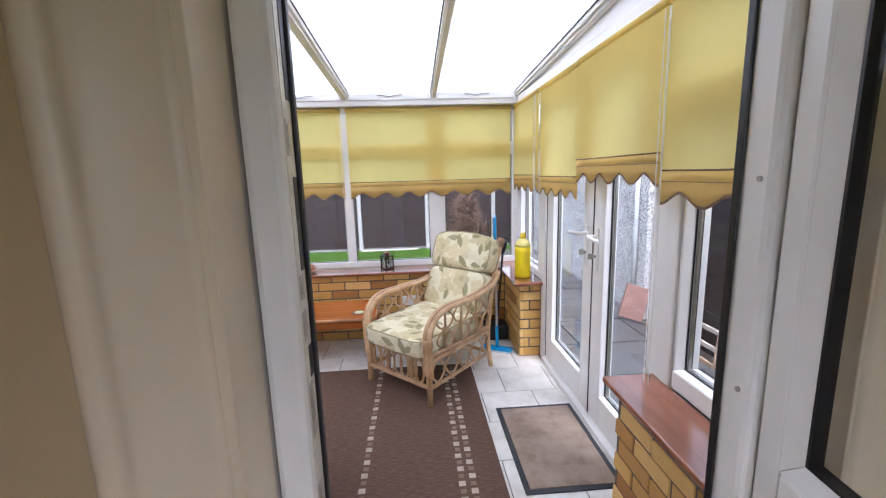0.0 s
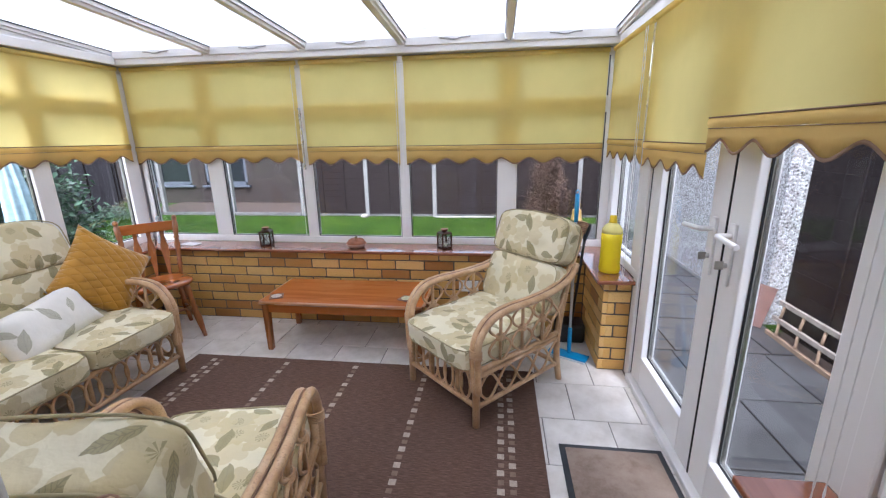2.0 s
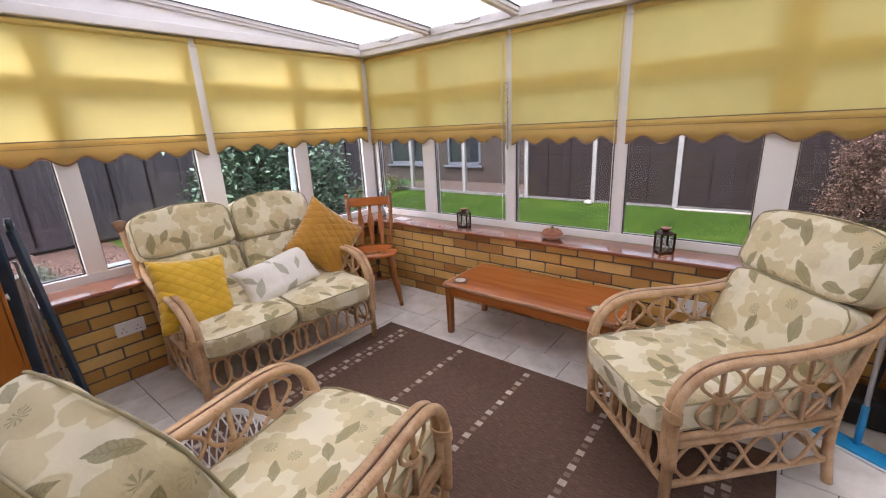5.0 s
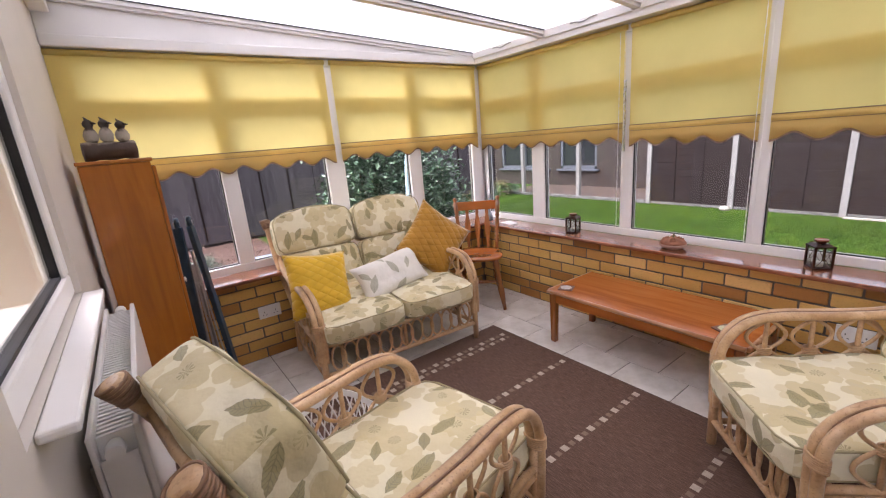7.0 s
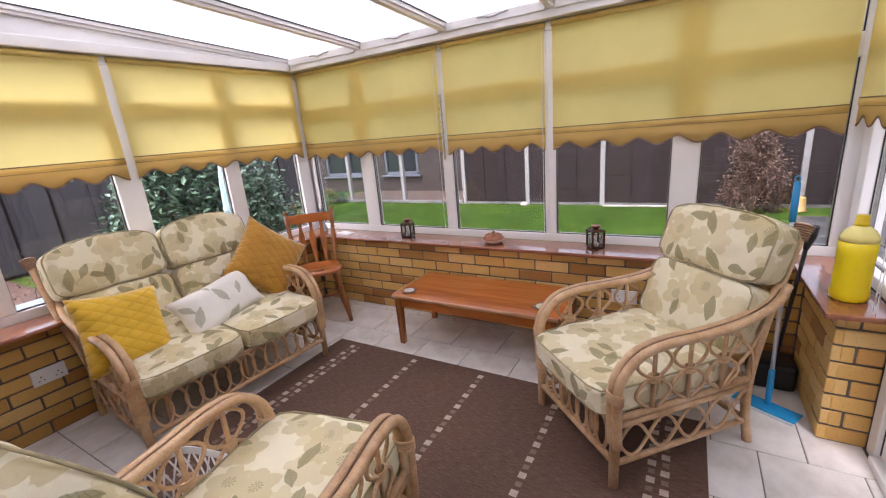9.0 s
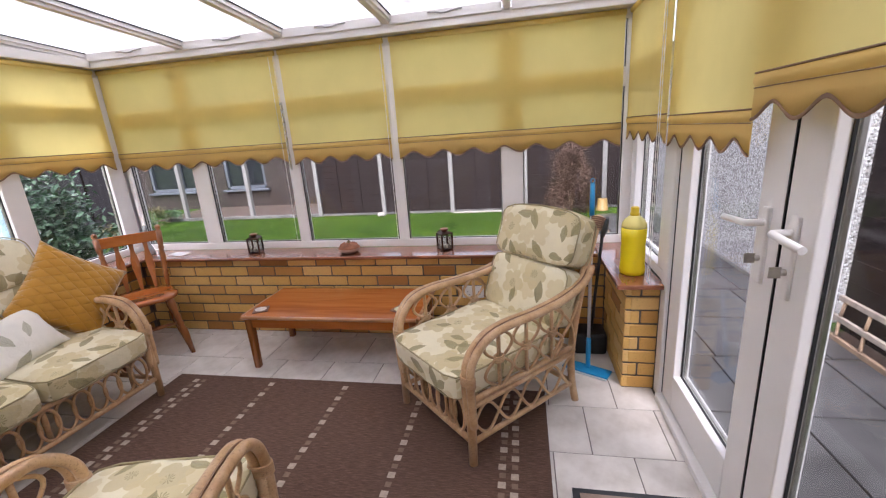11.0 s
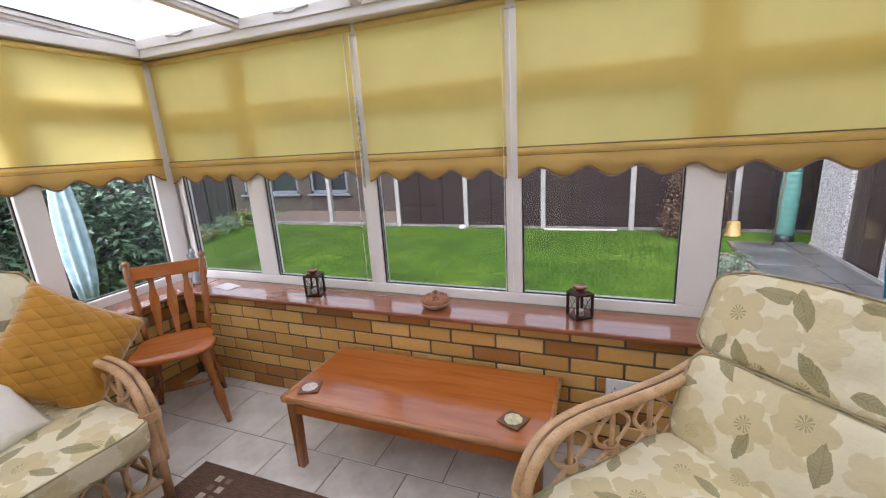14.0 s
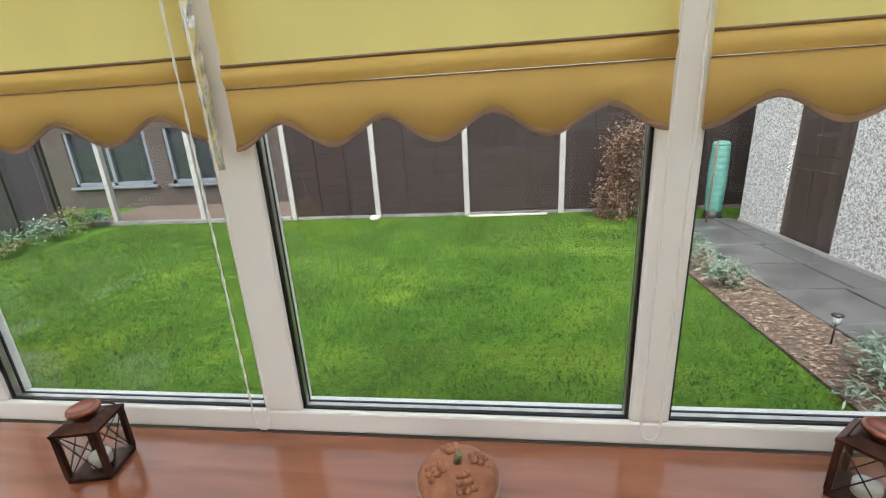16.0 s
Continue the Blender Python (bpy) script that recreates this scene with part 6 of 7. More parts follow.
def leafy(name, label, cat, at, size, n, leaf, mat, seed, trunk=0.03, group="", branches=7, flat=0.5, low=-0.2):
    """A shrub: forked stems and a crown of many small leaves with gaps and an uneven outline."""
    rng = random.Random(seed)
    top = thing(name, label, cat, group, m=pose(*at))
    bark = BARK
    clumps = []
    for k in range(branches):
        a = 6.283 * k / branches + rng.uniform(-0.4, 0.4)
        r = rng.uniform(0.25, 0.8)
        tip = Vector((size[0] * r * math.cos(a), size[1] * r * math.sin(a), size[2] * rng.uniform(0.45, 0.9)))
        bm = bmesh.new()
        tube(bm, spline([(0.02 * math.cos(a), 0.02 * math.sin(a), 0), tip * 0.35 + Vector((0, 0, size[2] * 0.1)), tip], 4), [trunk * (1 - 0.085 * i) for i in range(9)], 6)
        part("trunk" if k == 0 else "limb", bm, bark, top)
        clumps.append(tip)
    for _ in range(branches * 4):
        a, u = rng.uniform(0, 6.283), rng.uniform(low, 1)
        rr = math.sqrt(max(0.02, 1 - max(0, u) ** 2)) * rng.uniform(0.65, 1.0)
        clumps.append(Vector((size[0] * rr * math.cos(a), size[1] * rr * math.sin(a), size[2] * (0.42 + 0.52 * u))))
    verts, faces = [], []
    for k in range(n):
        c = clumps[rng.randrange(len(clumps))]
        p = c + Vector((rng.gauss(0, size[0] * 0.17), rng.gauss(0, size[1] * 0.17), rng.gauss(0, size[2] * 0.11)))
        if p.z < 0.02:
            p.z = 0.02 + 0.05 * rng.random()
        d = Vector((rng.gauss(0, 1), rng.gauss(0, 1), rng.gauss(0, 1) * flat - 0.1)).normalized()
        s = d.cross(Vector((rng.gauss(0, 0.5), rng.gauss(0, 0.5), 1))).normalized()
        up = s.cross(d)
        L, W = leaf[0] * rng.uniform(0.7, 1.2), leaf[1] * rng.uniform(0.7, 1.2)
        i = len(verts)
        verts += [p, p + d * L * 0.45 + s * W + up * W * 0.3, p + d * L, p + d * L * 0.45 - s * W + up * W * 0.3]
        faces += [(i, i + 1, i + 2), (i, i + 2, i + 3)]
    me = bpy.data.meshes.new("crown")
    me.from_pydata([tuple(v) for v in verts], [], faces)
    me.materials.append(mat)
    ob = new("crown", me)
    ob.parent = top
    return top


BARK = plain("twig_bark", (0.10, 0.065, 0.045), 0.85, 0.3, 20.0, 120.0, 0.5)
LAUREL = blade_material("laurel_leaves", [(0.3, (0.018, 0.045, 0.022)), (0.5, (0.055, 0.115, 0.060)), (0.7, (0.14, 0.22, 0.13))], 0.28)
RUSSET = blade_material("russet_leaves", [(0.2, (0.055, 0.028, 0.022)), (0.5, (0.12, 0.065, 0.045)), (0.8, (0.20, 0.13, 0.07))], 0.6)
GREY_GREEN = blade_material("grey_green_leaves", [(0.2, (0.05, 0.08, 0.055)), (0.5, (0.10, 0.14, 0.10)), (0.8, (0.17, 0.21, 0.15))], 0.6)
DRY = blade_material("dry_border_leaves", [(0.2, (0.05, 0.045, 0.02)), (0.5, (0.12, 0.11, 0.045)), (0.8, (0.22, 0.17, 0.07))], 0.7)

leafy("laurel_bush", "dense glossy green laurel bush by the dark fence", "bush", (-5.0, 5.50, GZ), (0.66, 0.62, 2.08), 8000, (0.10, 0.024), LAUREL, 3, 0.035)
leafy("laurel_bush", "dense glossy green laurel bush by the dark fence", "bush", (-4.75, 6.15, GZ), (0.62, 0.60, 1.88), 6500, (0.10, 0.024), LAUREL, 8, 0.03)
leafy("shrub", "twiggy russet shrub at the end of the lawn", "shrub", (1.63, 11.95, GZ), (0.43, 0.40, 1.40), 11000, (0.045, 0.013), RUSSET, 4, 0.02, branches=12, low=-0.78)
for k in range(9):
    y = 8.2 + 0.52 * k
    mat = (GREY_GREEN, DRY, LAUREL)[k % 3]
    leafy("border_plant", "low clump of winter border foliage beside the lawn", "plant", (-8.35 - 0.08 * k, y, GZ), (0.35, 0.33, 0.32 + 0.05 * (k % 4)), 500, (0.09, 0.012), mat, 20 + k, 0.008, "border plants", 4)
for k, (x, y, s) in enumerate(((1.80, 7.0, 0.26), (1.95, 7.35, 0.22), (1.75, 8.9, 0.2), (1.70, 9.35, 0.22), (1.85, 9.9, 0.2))):
    leafy("border_plant", "low grey-green clump in the bark bed", "plant", (x, y, GZ + 0.02), (s, s, 0.26), 420, (0.07, 0.009), GREY_GREEN, 40 + k, 0.006, "border plants", 4)
for k in range(7):
    leafy("border_plant", "dull russet heather clump below the fence", "plant", (-5.9, 2.3 + 0.45 * k, GZ), (0.4, 0.32, 0.62), 700, (0.05, 0.010), RUSSET, 60 + k, 0.008, "border plants", 4)


def panel_fence(name, label, along, plane, a0, a1, z_top, step, post_mat, board=0.14, front=-1, gravel=False):
    top = thing(name, label, "fence", kind="structure")

    def d(u0, u1, w0, w1, z0, z1):
        w0, w1 = sorted((plane + front * w0, plane + front * w1))
        return (u0, u1, w0, w1, z0, z1) if along == 0 else (w0, w1, u0, u1, z0, z1)

    u = a0
    while u < a1 - 0.01:
        e = min(u + step, a1)
        box_part("fence_post", post_mat, top, d(u - 0.05, u + 0.05, -0.05, 0.05, GZ - 0.02, z_top + 0.06), 0.006)
        box_part("gravel_board", GRAVEL_BOARD if gravel else FENCE_WOOD, top, d(u + 0.052, e - 0.052, -0.02, 0.02, GZ - 0.01, GZ + 0.06), 0.004)
        z = GZ + 0.061
        while z < z_top - 0.02:
            h = min(board, z_top - z)
            box_part("board", SIDE_FENCE if post_mat is SIDE_FENCE else FENCE_WOOD, top, d(u + 0.052, e - 0.052, -0.01 + random.uniform(-0.003, 0.003), 0.014, z, z + h - 0.001), 0.003)
            z += h
        for q in (0.33, 0.66):
            uu = u + (e - u) * q
            box_part("batten", FENCE_WOOD, top, d(uu - 0.02, uu + 0.02, 0.0145, 0.03, GZ + 0.13, z_top - 0.01), 0.003)
        u = e
    return top


panel_fence("fence_far", "dark brown timber fence panels between pale concrete posts", 0, 12.5, -4.51, 5.87, 1.42, 1.73, CONCRETE, 0.15, -1, True)
panel_fence("fence_side", "dark brown timber fence panels along the border", 1, -9.7, 0.5, 12.5, 1.40, 1.95, SIDE_FENCE, 0.16, 1)
panel_fence("fence_patio", "dark brown timber boards along the patio", 1, 3.36, -1.0, 6.56, 1.55, 1.90, FENCE_WOOD, 0.19, -1)
for x in (-8.50, -6.48):
    tagged(box_part("fence_post", CONCRETE, None, (x - 0.05, x + 0.05, 12.45, 12.55, GZ - 0.02, 1.45), 0.006), "pale concrete fence post at the lawn edge", "post", kind="structure")
tagged(box_part("kerb_edging", GRAVEL_BOARD, None, (-9.2, -4.57, 12.43, 12.52, GZ - 0.02, GZ + 0.08), 0.006), "pale concrete gravel board along the lawn edge", "kerb", kind="structure")


def lawn_edge_bits():
    pale = plain("pale_limestone", (0.36, 0.33, 0.29), 0.85, 0.25, 20.0, 120.0, 0.5)
    bm = bmesh.new()
    lathe(bm, [(0.02, 0.0), (0.085, 0.01), (0.10, 0.045), (0.075, 0.085), (0.02, 0.10)], 10)
    for v in bm.verts:
        v.co += v.co.normalized() * 0.018 * noise.noise(v.co * 14)
    ob = tagged(part("stone", bm, pale, smooth=True), "pale rounded stone at the foot of the fence", "stone")
    ob.matrix_world = pose(-2.80, 12.28, GZ)
    bm = bmesh.new()
    box(bm, -0.72, 0.72, -0.03, 0.03, 0.0, 0.03, 0.006)
    ob = tagged(part("timber_batten", bm, pale), "pale weathered batten lying along the lawn edge", "batten")
    ob.matrix_world = pose(-0.30, 12.36, GZ + 0.002, 0, 0, 1.5)


lawn_edge_bits()

GREY_FRAME = plain("weathered_grey_frame", (0.085, 0.095, 0.115), 0.6, 0.15)


def neighbour():
    top = thing("neighbouring_house", "low brown-brick house with white-silled windows behind the posts", "house")
    brown = plain("brown_brickwork", (0.034, 0.024, 0.020), 0.9, 0.3, 4.0, 60.0, 0.5)
    wins = [(-11.45, -9.15), (-8.65, -7.25)]
    xs = [-20.0] + [e for w in wins for e in w] + [-5.0]
    box_part("wall", brown, top, (-20, -5.0, 14.5, 14.7, GZ - 0.02, 0.08), 0)
    box_part("wall", brown, top, (-20, -5.0, 14.5, 14.7, 1.45, 2.6), 0)
    for i in range(0, len(xs), 2):
        box_part("wall", brown, top, (xs[i], xs[i + 1], 14.5, 14.7, 0.08, 1.45), 0)
    for a, b in wins:
        w = box_part("window", GREY_FRAME, top, (a, a + 0.09, 14.52, 14.6, 0.08, 1.45), 0.004)
        for dims in ((b - 0.09, b, 14.52, 14.6, 0.08, 1.45), ((a + b) / 2 - 0.05, (a + b) / 2 + 0.05, 14.52, 14.6, 0.08, 1.45), (a, b, 14.52, 14.6, 0.082, 0.18)):
            box_part("window_frame", GREY_FRAME, w, dims, 0.004)
        box_part("sill", GREY_FRAME, w, (a - 0.1, b + 0.1, 14.40, 14.52, 0.02, 0.08), 0.006)
        box_part("pane", plain("dark_glass", (0.02, 0.022, 0.026), 0.08, 0.2), w, (a + 0.05, b - 0.05, 14.60, 14.61, 0.10, 1.44), 0)
    bm = bmesh.new()
    vs = box(bm, -20.4, -4.7, 14.2, 19.0, 2.6, 2.7)
    for v in vs:
        if v.co.z > 2.65:
            v.co.z, v.co.y = 4.6, 16.6 + (0.2 if v.co.y > 16 else -0.2)
    part("roof", bm, plain("roof_tile_brown", (0.08, 0.05, 0.04), 0.85, 0.3), top)


neighbour()


def pebbledash():
    m, nt, b = material("pebbledash")
    v = coords(nt, "Object")
    vor = nt.nodes.new("ShaderNodeTexVoronoi")
    vor.inputs["Scale"].default_value = 52.0
    nt.links.new(v, vor.inputs["Vector"])
    sep = nt.nodes.new("ShaderNodeSeparateColor")
    nt.links.new(vor.outputs["Color"], sep.inputs[0])
    stone = ramp(nt, sep.outputs[0], [(0.0, (0.07, 0.062, 0.058)), (0.25, (0.22, 0.205, 0.20)), (0.5, (0.42, 0.41, 0.41)), (0.8, (0.62, 0.615, 0.62)), (1.0, (0.30, 0.25, 0.215))])
    gap = ramp(nt, vor.outputs["Distance"], [(0.35, (0, 0, 0)), (0.75, (0.75, 0.75, 0.75))])
    tone = blend(nt, gap, stone, (0.36, 0.34, 0.33))
    nt.links.new(tone, b.inputs["Base Color"])
    b.inputs["Roughness"].default_value = 0.8
    bump(nt, b, calc(nt, "SUBTRACT", 1.0, vor.outputs["Distance"]), 0.9, 0.012)
    return m


def garage():
    top = thing("garage", "pebbledashed garage with a dark brown side door beside the path", "garage")
    dash = pebbledash()
    dark = wood("dark_brown_door", (0.028, 0.017, 0.014), (0.042, 0.027, 0.023), (0.055, 0.036, 0.031), 0.5, 2)
    for dims in ((3.22, 3.42, 6.60, 9.67, GZ, 2.25), (3.22, 3.42, 10.62, 11.5, GZ, 2.25), (3.22, 3.42, 9.67, 10.62, 1.62, 2.25)):
        box_part("wall", dash, top, dims, 0.004)
    box_part("wall", dash, top, (3.421, 6.4, 6.60, 6.80, GZ, 2.25), 0.004)
    box_part("wall", dash, top, (3.421, 6.4, 11.3, 11.5, GZ, 2.25), 0.004)
    dr = box_part("door", dark, top, (3.26, 3.31, 9.69, 10.60, GZ + 0.03, 1.60), 0.004)
    for z0, z1 in ((GZ + 0.15, 0.45), (0.62, 1.45)):
        for y0, y1 in ((9.80, 10.09), (10.20, 10.49)):
            box_part("door_panel", dark, dr, (3.252, 3.2595, y0, y1, z0, z1), 0.003)
    box_part("door_step", CONCRETE, top, (3.20, 3.219, 6.7, 11.5, GZ + 0.0, GZ + 0.07), 0.004)
    box_part("roof", plain("felt_roof", (0.08, 0.08, 0.085), 0.9, 0.2), top, (3.09, 6.5, 6.47, 11.65, 2.252, 2.40), 0.01)
    bm = bmesh.new()
    tube(bm, [(3.185, 6.80, GZ + 0.04), (3.185, 6.80, 2.2)], 0.032, 12)
    part("downpipe", bm, plain("grey_downpipe", (0.42, 0.42, 0.43), 0.5, 0.15), top, "pale grey plastic downpipe")


garage()


RED_SOIL = plain("red_brown_soil", (0.105, 0.058, 0.044), 0.95, 0.5, 7.0, 70.0, 0.9)
tagged(box_part("soil_bed", RED_SOIL, None, (-9.62, -2.9, 0.7, 4.75, GZ - 0.05, GZ + 0.012), 0.004), "bare red-brown soil bed beside the conservatory", "flower bed", kind="structure")
tagged(box_part("soil_bed", SOIL, None, (-9.6, -4.57, 12.53, 14.5, GZ - 0.05, GZ + 0.03), 0.004), "bare brown border under the neighbouring house", "flower bed", kind="structure")


def water_butt():
    top = thing("water_butt", "pale green ribbed plastic water butt beside the garage", "water butt", m=pose(2.97, 11.80, GZ) @ Matrix.Diagonal((0.56, 0.56, 1.0, 1.0)))
    green = plain("pale_green_plastic", (0.075, 0.20, 0.17), 0.55, 0.15, 5.0, 60.0, 0.1)
    prof = [(0.20, 0.12)]
    for k in range(10):
        z = 0.16 + k * 0.10
        r = 0.205 + 0.03 * math.sin(math.pi * (k + 0.5) / 10)
        prof += [(r, z), (r + 0.012, z + 0.03), (r + 0.012, z + 0.06), (r, z + 0.09)]
    bm = bmesh.new()
    lathe(bm, prof, 24)
    part("barrel", bm, green, top)
    bm = bmesh.new()
    lathe(bm, [(0.215, 1.151), (0.225, 1.17), (0.17, 1.21), (0.05, 1.22)], 24)
    part("lid", bm, green, top)
    bm = bmesh.new()
    lathe(bm, [(0.23, 0.0), (0.25, 0.02), (0.22, 0.119)], 16)
    part("stand", bm, RUBBER, top)
    st = tagged((lambda b: (tube(b, [(2.70, 11.40, GZ + 0.002), (2.83, 11.62, 0.75)], 0.014, 8), part("garden_cane", b, BARK))[1])(bmesh.new()), "thin brown garden stake leaning on the water butt", "stake")
    return st


water_butt()


def yellow_bucket():
    top = thing("bucket", "upturned pale yellow plastic bucket by the shrub", "bucket", m=pose(2.33, 12.15, GZ + 0.002) @ Matrix.Scale(0.85, 4))
    bm = bmesh.new()
    lathe(bm, [(0.15, 0.0), (0.15, 0.03), (0.142, 0.035), (0.118, 0.29), (0.112, 0.30)], 24)
    part("body", bm, plain("faded_yellow_plastic", (0.34, 0.22, 0.075), 0.5, 0.1), top)
    bm = bmesh.new()
    tube(bm, [(0.153 * math.cos(a), 0.153 * math.sin(a), 0.018) for a in [k * math.pi / 12 for k in range(24)]], 0.006, 6, closed=True)
    part("rim", bm, plain("yellow_rim", (0.32, 0.20, 0.07), 0.5, 0.1), top)


yellow_bucket()


def wooden_ladder():
    """Two painted ladder sections lying on edge against the patio fence."""
    paint = plain("flaking_cream_paint", (0.36, 0.30, 0.25), 0.75, 0.3, 15.0, 160.0, 0.4)
    raw = plain("weathered_timber", (0.30, 0.20, 0.13), 0.8, 0.3, 15.0, 160.0, 0.4)
    top = thing("ladder", "old cream-painted wooden ladder lying on edge by the fence", "ladder")
    for z, x in ((GZ + 0.045, 3.13), (GZ + 0.195, 3.17), (GZ + 0.35, 3.21)):
        box_part("stile", paint if z > GZ + 0.1 else raw, top, (x - 0.016, x + 0.016, 3.7, 6.35, z - 0.022, z + 0.022), 0.004)
    for k in range(10):
        y = 3.85 + k * 0.262
        bm = bmesh.new()
        tube(bm, [(3.13, y, GZ + 0.066), (3.17, y + 0.05, GZ + 0.174)], 0.013, 8)
        part("rung", bm, raw, top)
        bm = bmesh.new()
        tube(bm, [(3.17, y + 0.05, GZ + 0.216), (3.21, y + 0.08, GZ + 0.329)], 0.013, 8)
        part("rung", bm, raw, top)


wooden_ladder()
bm = bmesh.new()
box(bm, -0.15, 0.15, -0.02, 0.02, 0, 0.42, 0.006)
slab = tagged(part("paving_slab", bm, plain("pink_slab", (0.20, 0.105, 0.085), 0.85, 0.3, 8.0, 120.0, 0.4)), "spare pink paving slab propped up on the patio", "paving slab")
slab.matrix_world = pose(2.98, 6.46, GZ + 0.078, -12, 18, -8)


def closed_parasol():
    top = thing("rotary_dryer", "folded rotary clothes dryer in a pale blue cover", "clothes dryer", m=pose(-3.76, 5.44, GZ))
    cloth = plain("pale_blue_cover", (0.44, 0.60, 0.66), 0.7, 0.3, 14.0, 90.0, 0.3)
    bm = bmesh.new()
    tube(bm, [(0, 0, 0), (0, 0, 1.0)], 0.02, 10)
    part("pole", bm, STEEL, top)
    bm = bmesh.new()
    n, rows = 56, []
    for z, r in ((0.84, 0.055), (1.0, 0.075), (1.25, 0.09), (1.55, 0.08), (1.85, 0.05), (2.0, 0.02)):
        rows.append([bm.verts.new((r * (1 + 0.26 * math.sin(8 * t + z * 1.5)) * math.cos(t), r * (1 + 0.26 * math.sin(8 * t + z * 1.5)) * math.sin(t), z)) for t in [2 * math.pi * k / n for k in range(n)]])
    for a, b in zip(rows, rows[1:]):
        for k in range(n):
            bm.faces.new((a[k], a[(k + 1) % n], b[(k + 1) % n], b[k])).smooth = True
    bm.faces.new(rows[0][::-1])
    bm.faces.new(rows[-1])
    part("cover", bm, cloth, top)


closed_parasol()


def planter():
    top = thing("planter", "white round planter with grey-green heather", "planter", m=pose(-5.15, 3.2, GZ + 0.002))
    bm = bmesh.new()
    lathe(bm, [(0.16, 0), (0.19, 0.03), (0.23, 0.40), (0.25, 0.43), (0.25, 0.47), (0.235, 0.475), (0.22, 0.43)], 28)
    part("bowl", bm, plain("white_glazed_pot", (0.62, 0.63, 0.62), 0.5, 0.1), top)
    leafy("pot_plant", "bushy grey-green heather in the white planter", "plant", (-5.15, 3.2, GZ + 0.40), (0.2, 0.2, 0.30), 900, (0.05, 0.007), GREY_GREEN, 77, 0.006)


planter()


def garden_table():
    top = thing("garden_table", "small weathered pale blue garden table", "table", m=pose(-4.75, 3.82, GZ + 0.002))
    blue = plain("weathered_blue_paint", (0.25, 0.31, 0.36), 0.5, 0.2, 8.0)
    for k in range(4):
        box_part("slat", blue, top, (-0.24 + 0.122 * k, -0.126 + 0.122 * k, -0.25, 0.25, 0.60, 0.62), 0.003)
    for x in (-0.2, 0.2):
        for y in (-0.2, 0.2):
            box_part("leg", blue, top, (x - 0.02, x + 0.02, y - 0.02, y + 0.02, 0.0, 0.599), 0.003)


garden_table()


def solar_light(x, y):
    top = thing("solar_light", "small black solar stake light in the bark bed", "garden light", "solar lights", m=pose(x, y, GZ + 0.02))
    bm = bmesh.new()
    tube(bm, [(0, 0, 0), (0, 0, 0.17)], 0.006, 6)
    part("stake", bm, RUBBER, top)
    bm = bmesh.new()
    lathe(bm, [(0.022, 0.17), (0.03, 0.23)], 10)
    part("lens", bm, plain("clear_lens", (0.45, 0.47, 0.47), 0.2, 0.1), top)
    bm = bmesh.new()
    lathe(bm, [(0.036, 0.2305), (0.037, 0.242), (0.02, 0.252)], 10)
    part("cap", bm, RUBBER, top)


solar_light(1.93, 7.75)
solar_light(1.77, 9.05)

# ---- floor tiles and bricks, piece by piece ----


def piece_mesh(name, sx, sy, sz, bev, mat, dents=0.0):
    bm = bmesh.new()
    box(bm, -sx / 2, sx / 2, -sy / 2, sy / 2, -sz / 2, sz / 2)
    bmesh.ops.bevel(bm, geom=list(bm.edges), offset=bev, segments=1, affect="EDGES")
    for v in bm.verts:
        v.co += Vector([random.uniform(-dents, dents) for _ in range(3)])
    me = bpy.data.meshes.new(name)
    bm.to_mesh(me)
    bm.free()
    me.materials.append(mat)
    return me


def lay(name, me, at, rz, parent, tilt=0.0):
    ob = new(name, me)
    ob.parent = parent
    ob.matrix_local = pose(*at, random.uniform(-tilt, tilt), random.uniform(-tilt, tilt), rz + random.uniform(-tilt, tilt))
    return ob


floor = thing("floor", "pale beige ceramic floor tiles in running bond", "floor", kind="structure")
cache = {}
P = 0.3333


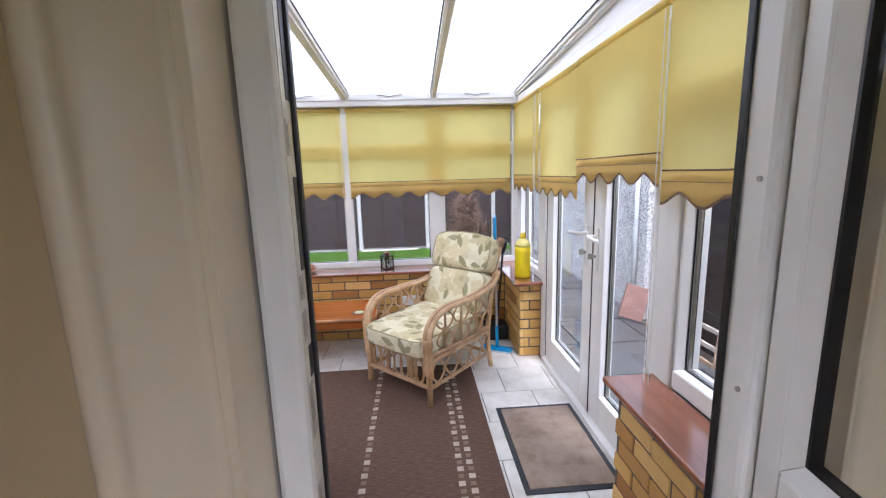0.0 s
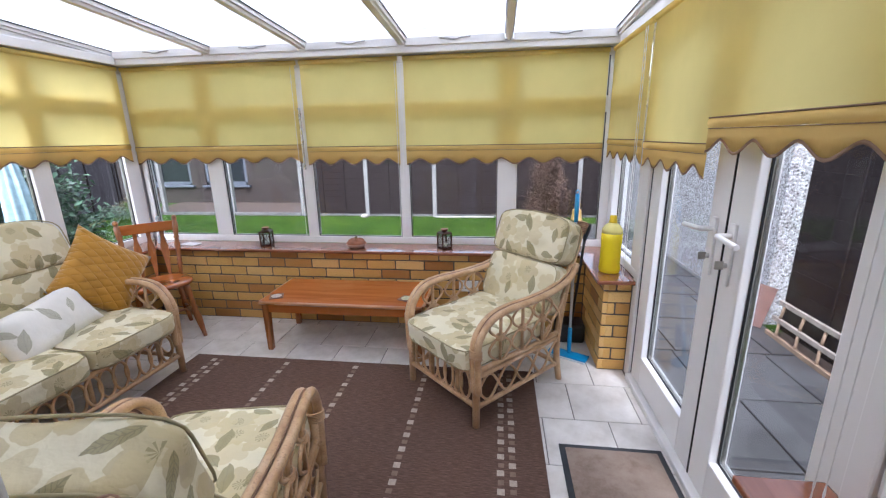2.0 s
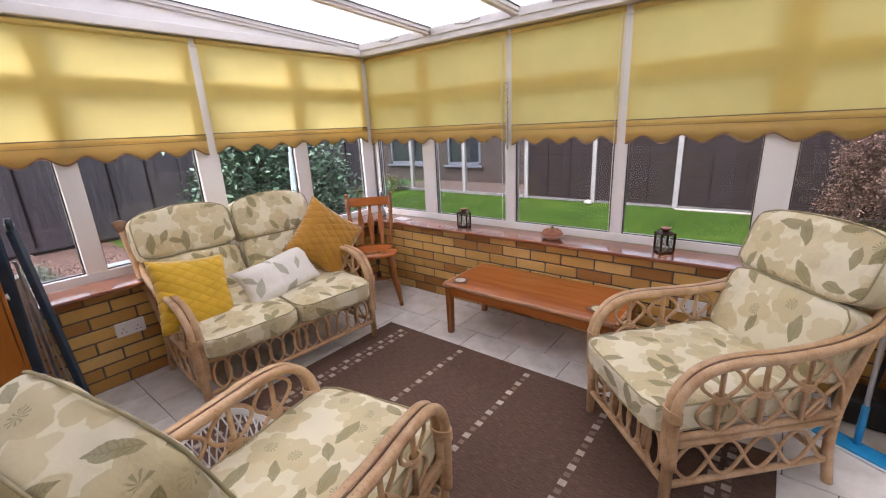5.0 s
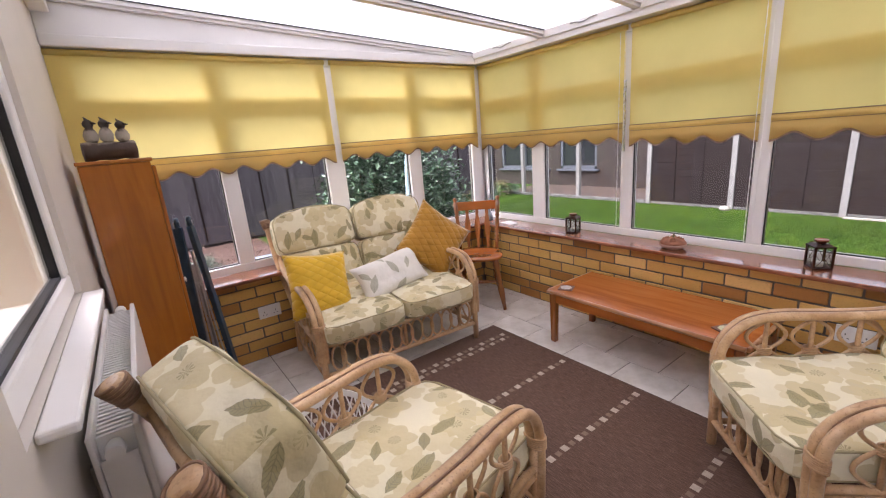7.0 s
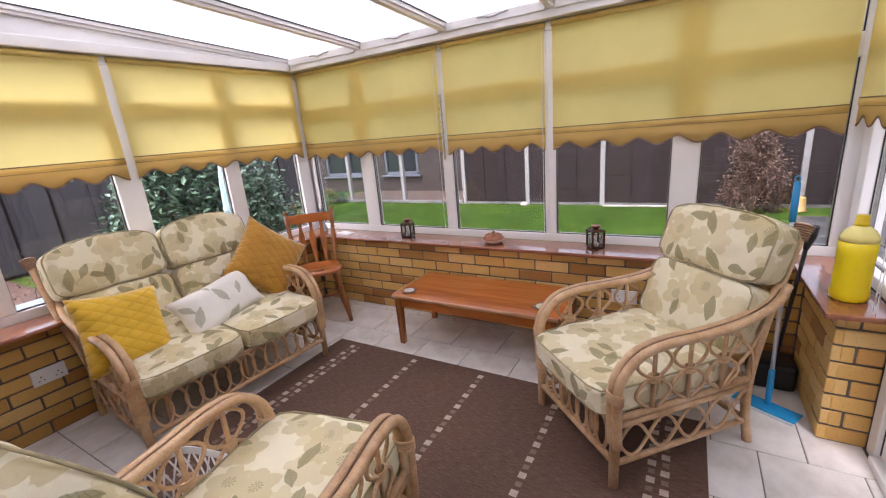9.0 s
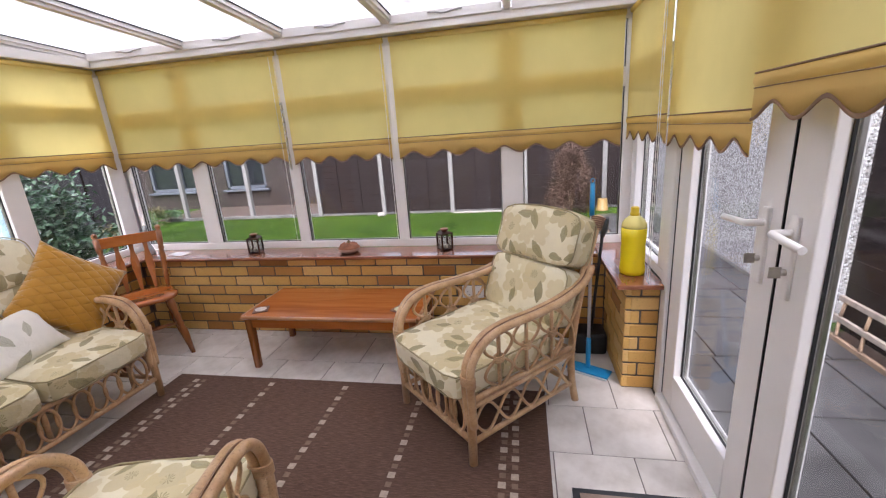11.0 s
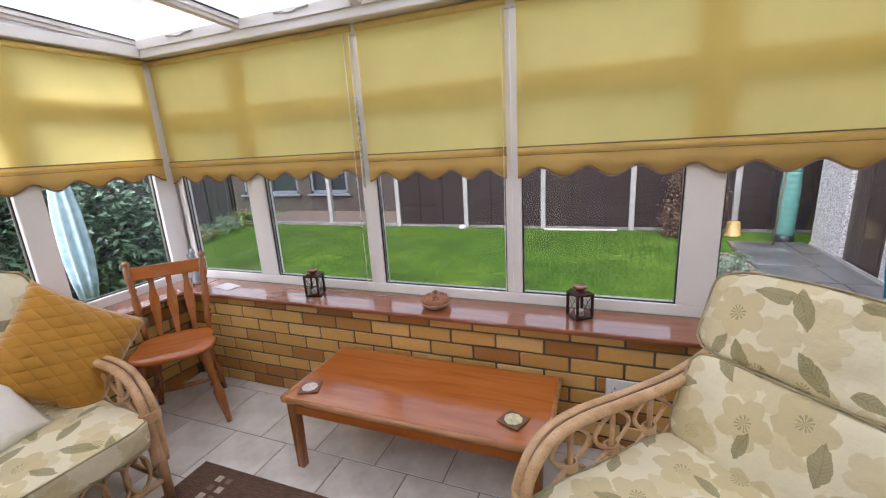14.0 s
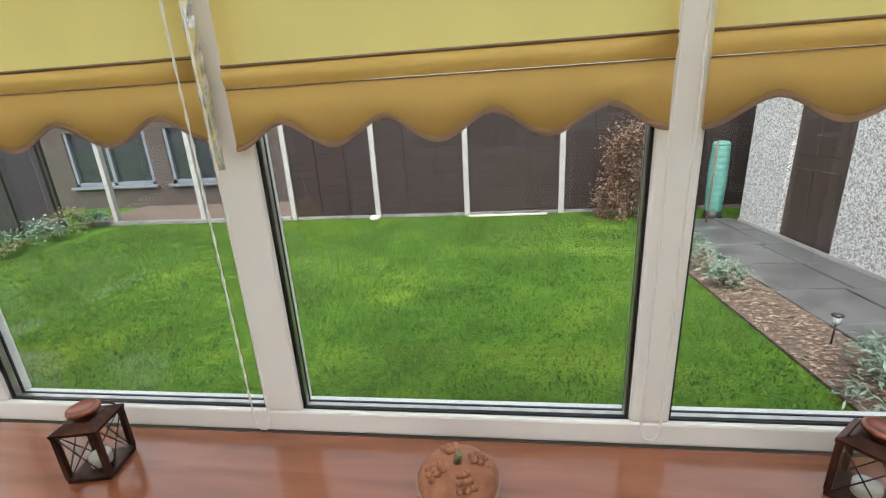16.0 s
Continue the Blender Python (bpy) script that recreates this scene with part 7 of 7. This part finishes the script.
def tiles():
    rows = [4.835 - 0.328 * k for k in range(-2, 9)]
    for k, y0 in enumerate(rows):
        y_lo, y_hi = max(y0, 2.21), min(y0 + 0.328, YF + 0.02)
        if y_hi - y_lo < 0.03:
            continue
        x = (0.92 if k % 2 == 0 else 1.087) - 12 * P
        while x < 1.30:
            a, b = max(x, XL - 0.02), min(x + P, 1.295)
            if b - a > 0.02:
                key = (round(b - a, 3), round(y_hi - y_lo, 3))
                if key not in cache:
                    cache[key] = piece_mesh("tile", key[0] - 0.005, key[1] - 0.005, 0.012, 0.0015, TILE)
                lay("tile", cache[key], ((a + b) / 2, (y_lo + y_hi) / 2, -0.0062 + random.uniform(-0.0003, 0.0002)), 0, floor, 0.04)
            x += P


tiles()

BL, BH, J = 0.215, 0.065, 0.010
variants = {}


def brick_mesh(length, height, v):
    key = (round(length, 3), round(height, 3), v)
    if key not in variants:
        variants[key] = piece_mesh("brick", length, 0.05, height, 0.0035, BRICK, 0.0012)
    return variants[key]


def brick_face(parent, along, plane, a0, a1, out, start=0.0, ends=False):
    """Stretcher bond on one face; out is the way the face looks along its normal axis."""
    top = SILL - 0.027
    for c in range(8):
        z0 = c * (BH + J) + 0.004
        h = min(BH, top - z0)
        if h < 0.015:
            continue
        u = a0 - (0.1125 if c % 2 else 0.0) + start
        while u < a1:
            p, q = max(u, a0), min(u + BL, a1)
            if q - p > 0.025:
                w = plane + out * (-0.025 + random.uniform(-0.0015, 0.0015))
                me = brick_mesh(q - p, h, random.randint(0, 2))
                mid = (p + q) / 2
                lay("brick", me, (mid, w, z0 + h / 2) if along == 0 else (w, mid, z0 + h / 2), 0 if along == 0 else 90, parent, 0.35)
            u += BL + J


far = bpy.data.objects["wall_far"]
brick_face(far, 0, YF, XL + 0.004, 1.135, -1, 0.02)
side_wall = bpy.data.objects["wall_side"]
brick_face(side_wall, 1, XL, YH + 0.005, YF - 0.004, 1, 0.06)
pf = bpy.data.objects["wall_pier_far"]
brick_face(pf, 1, 1.14, 4.692, YF - 0.004, -1, 0.0)
brick_face(pf, 0, 4.690, 1.168, 1.30, -1, -0.06)
pn = bpy.data.objects["wall_pier_near"]
brick_face(pn, 1, 1.14, YH + 0.005, 3.148, -1, 0.0)
brick_face(pn, 0, 3.150, 1.168, 1.30, 1, -0.06)
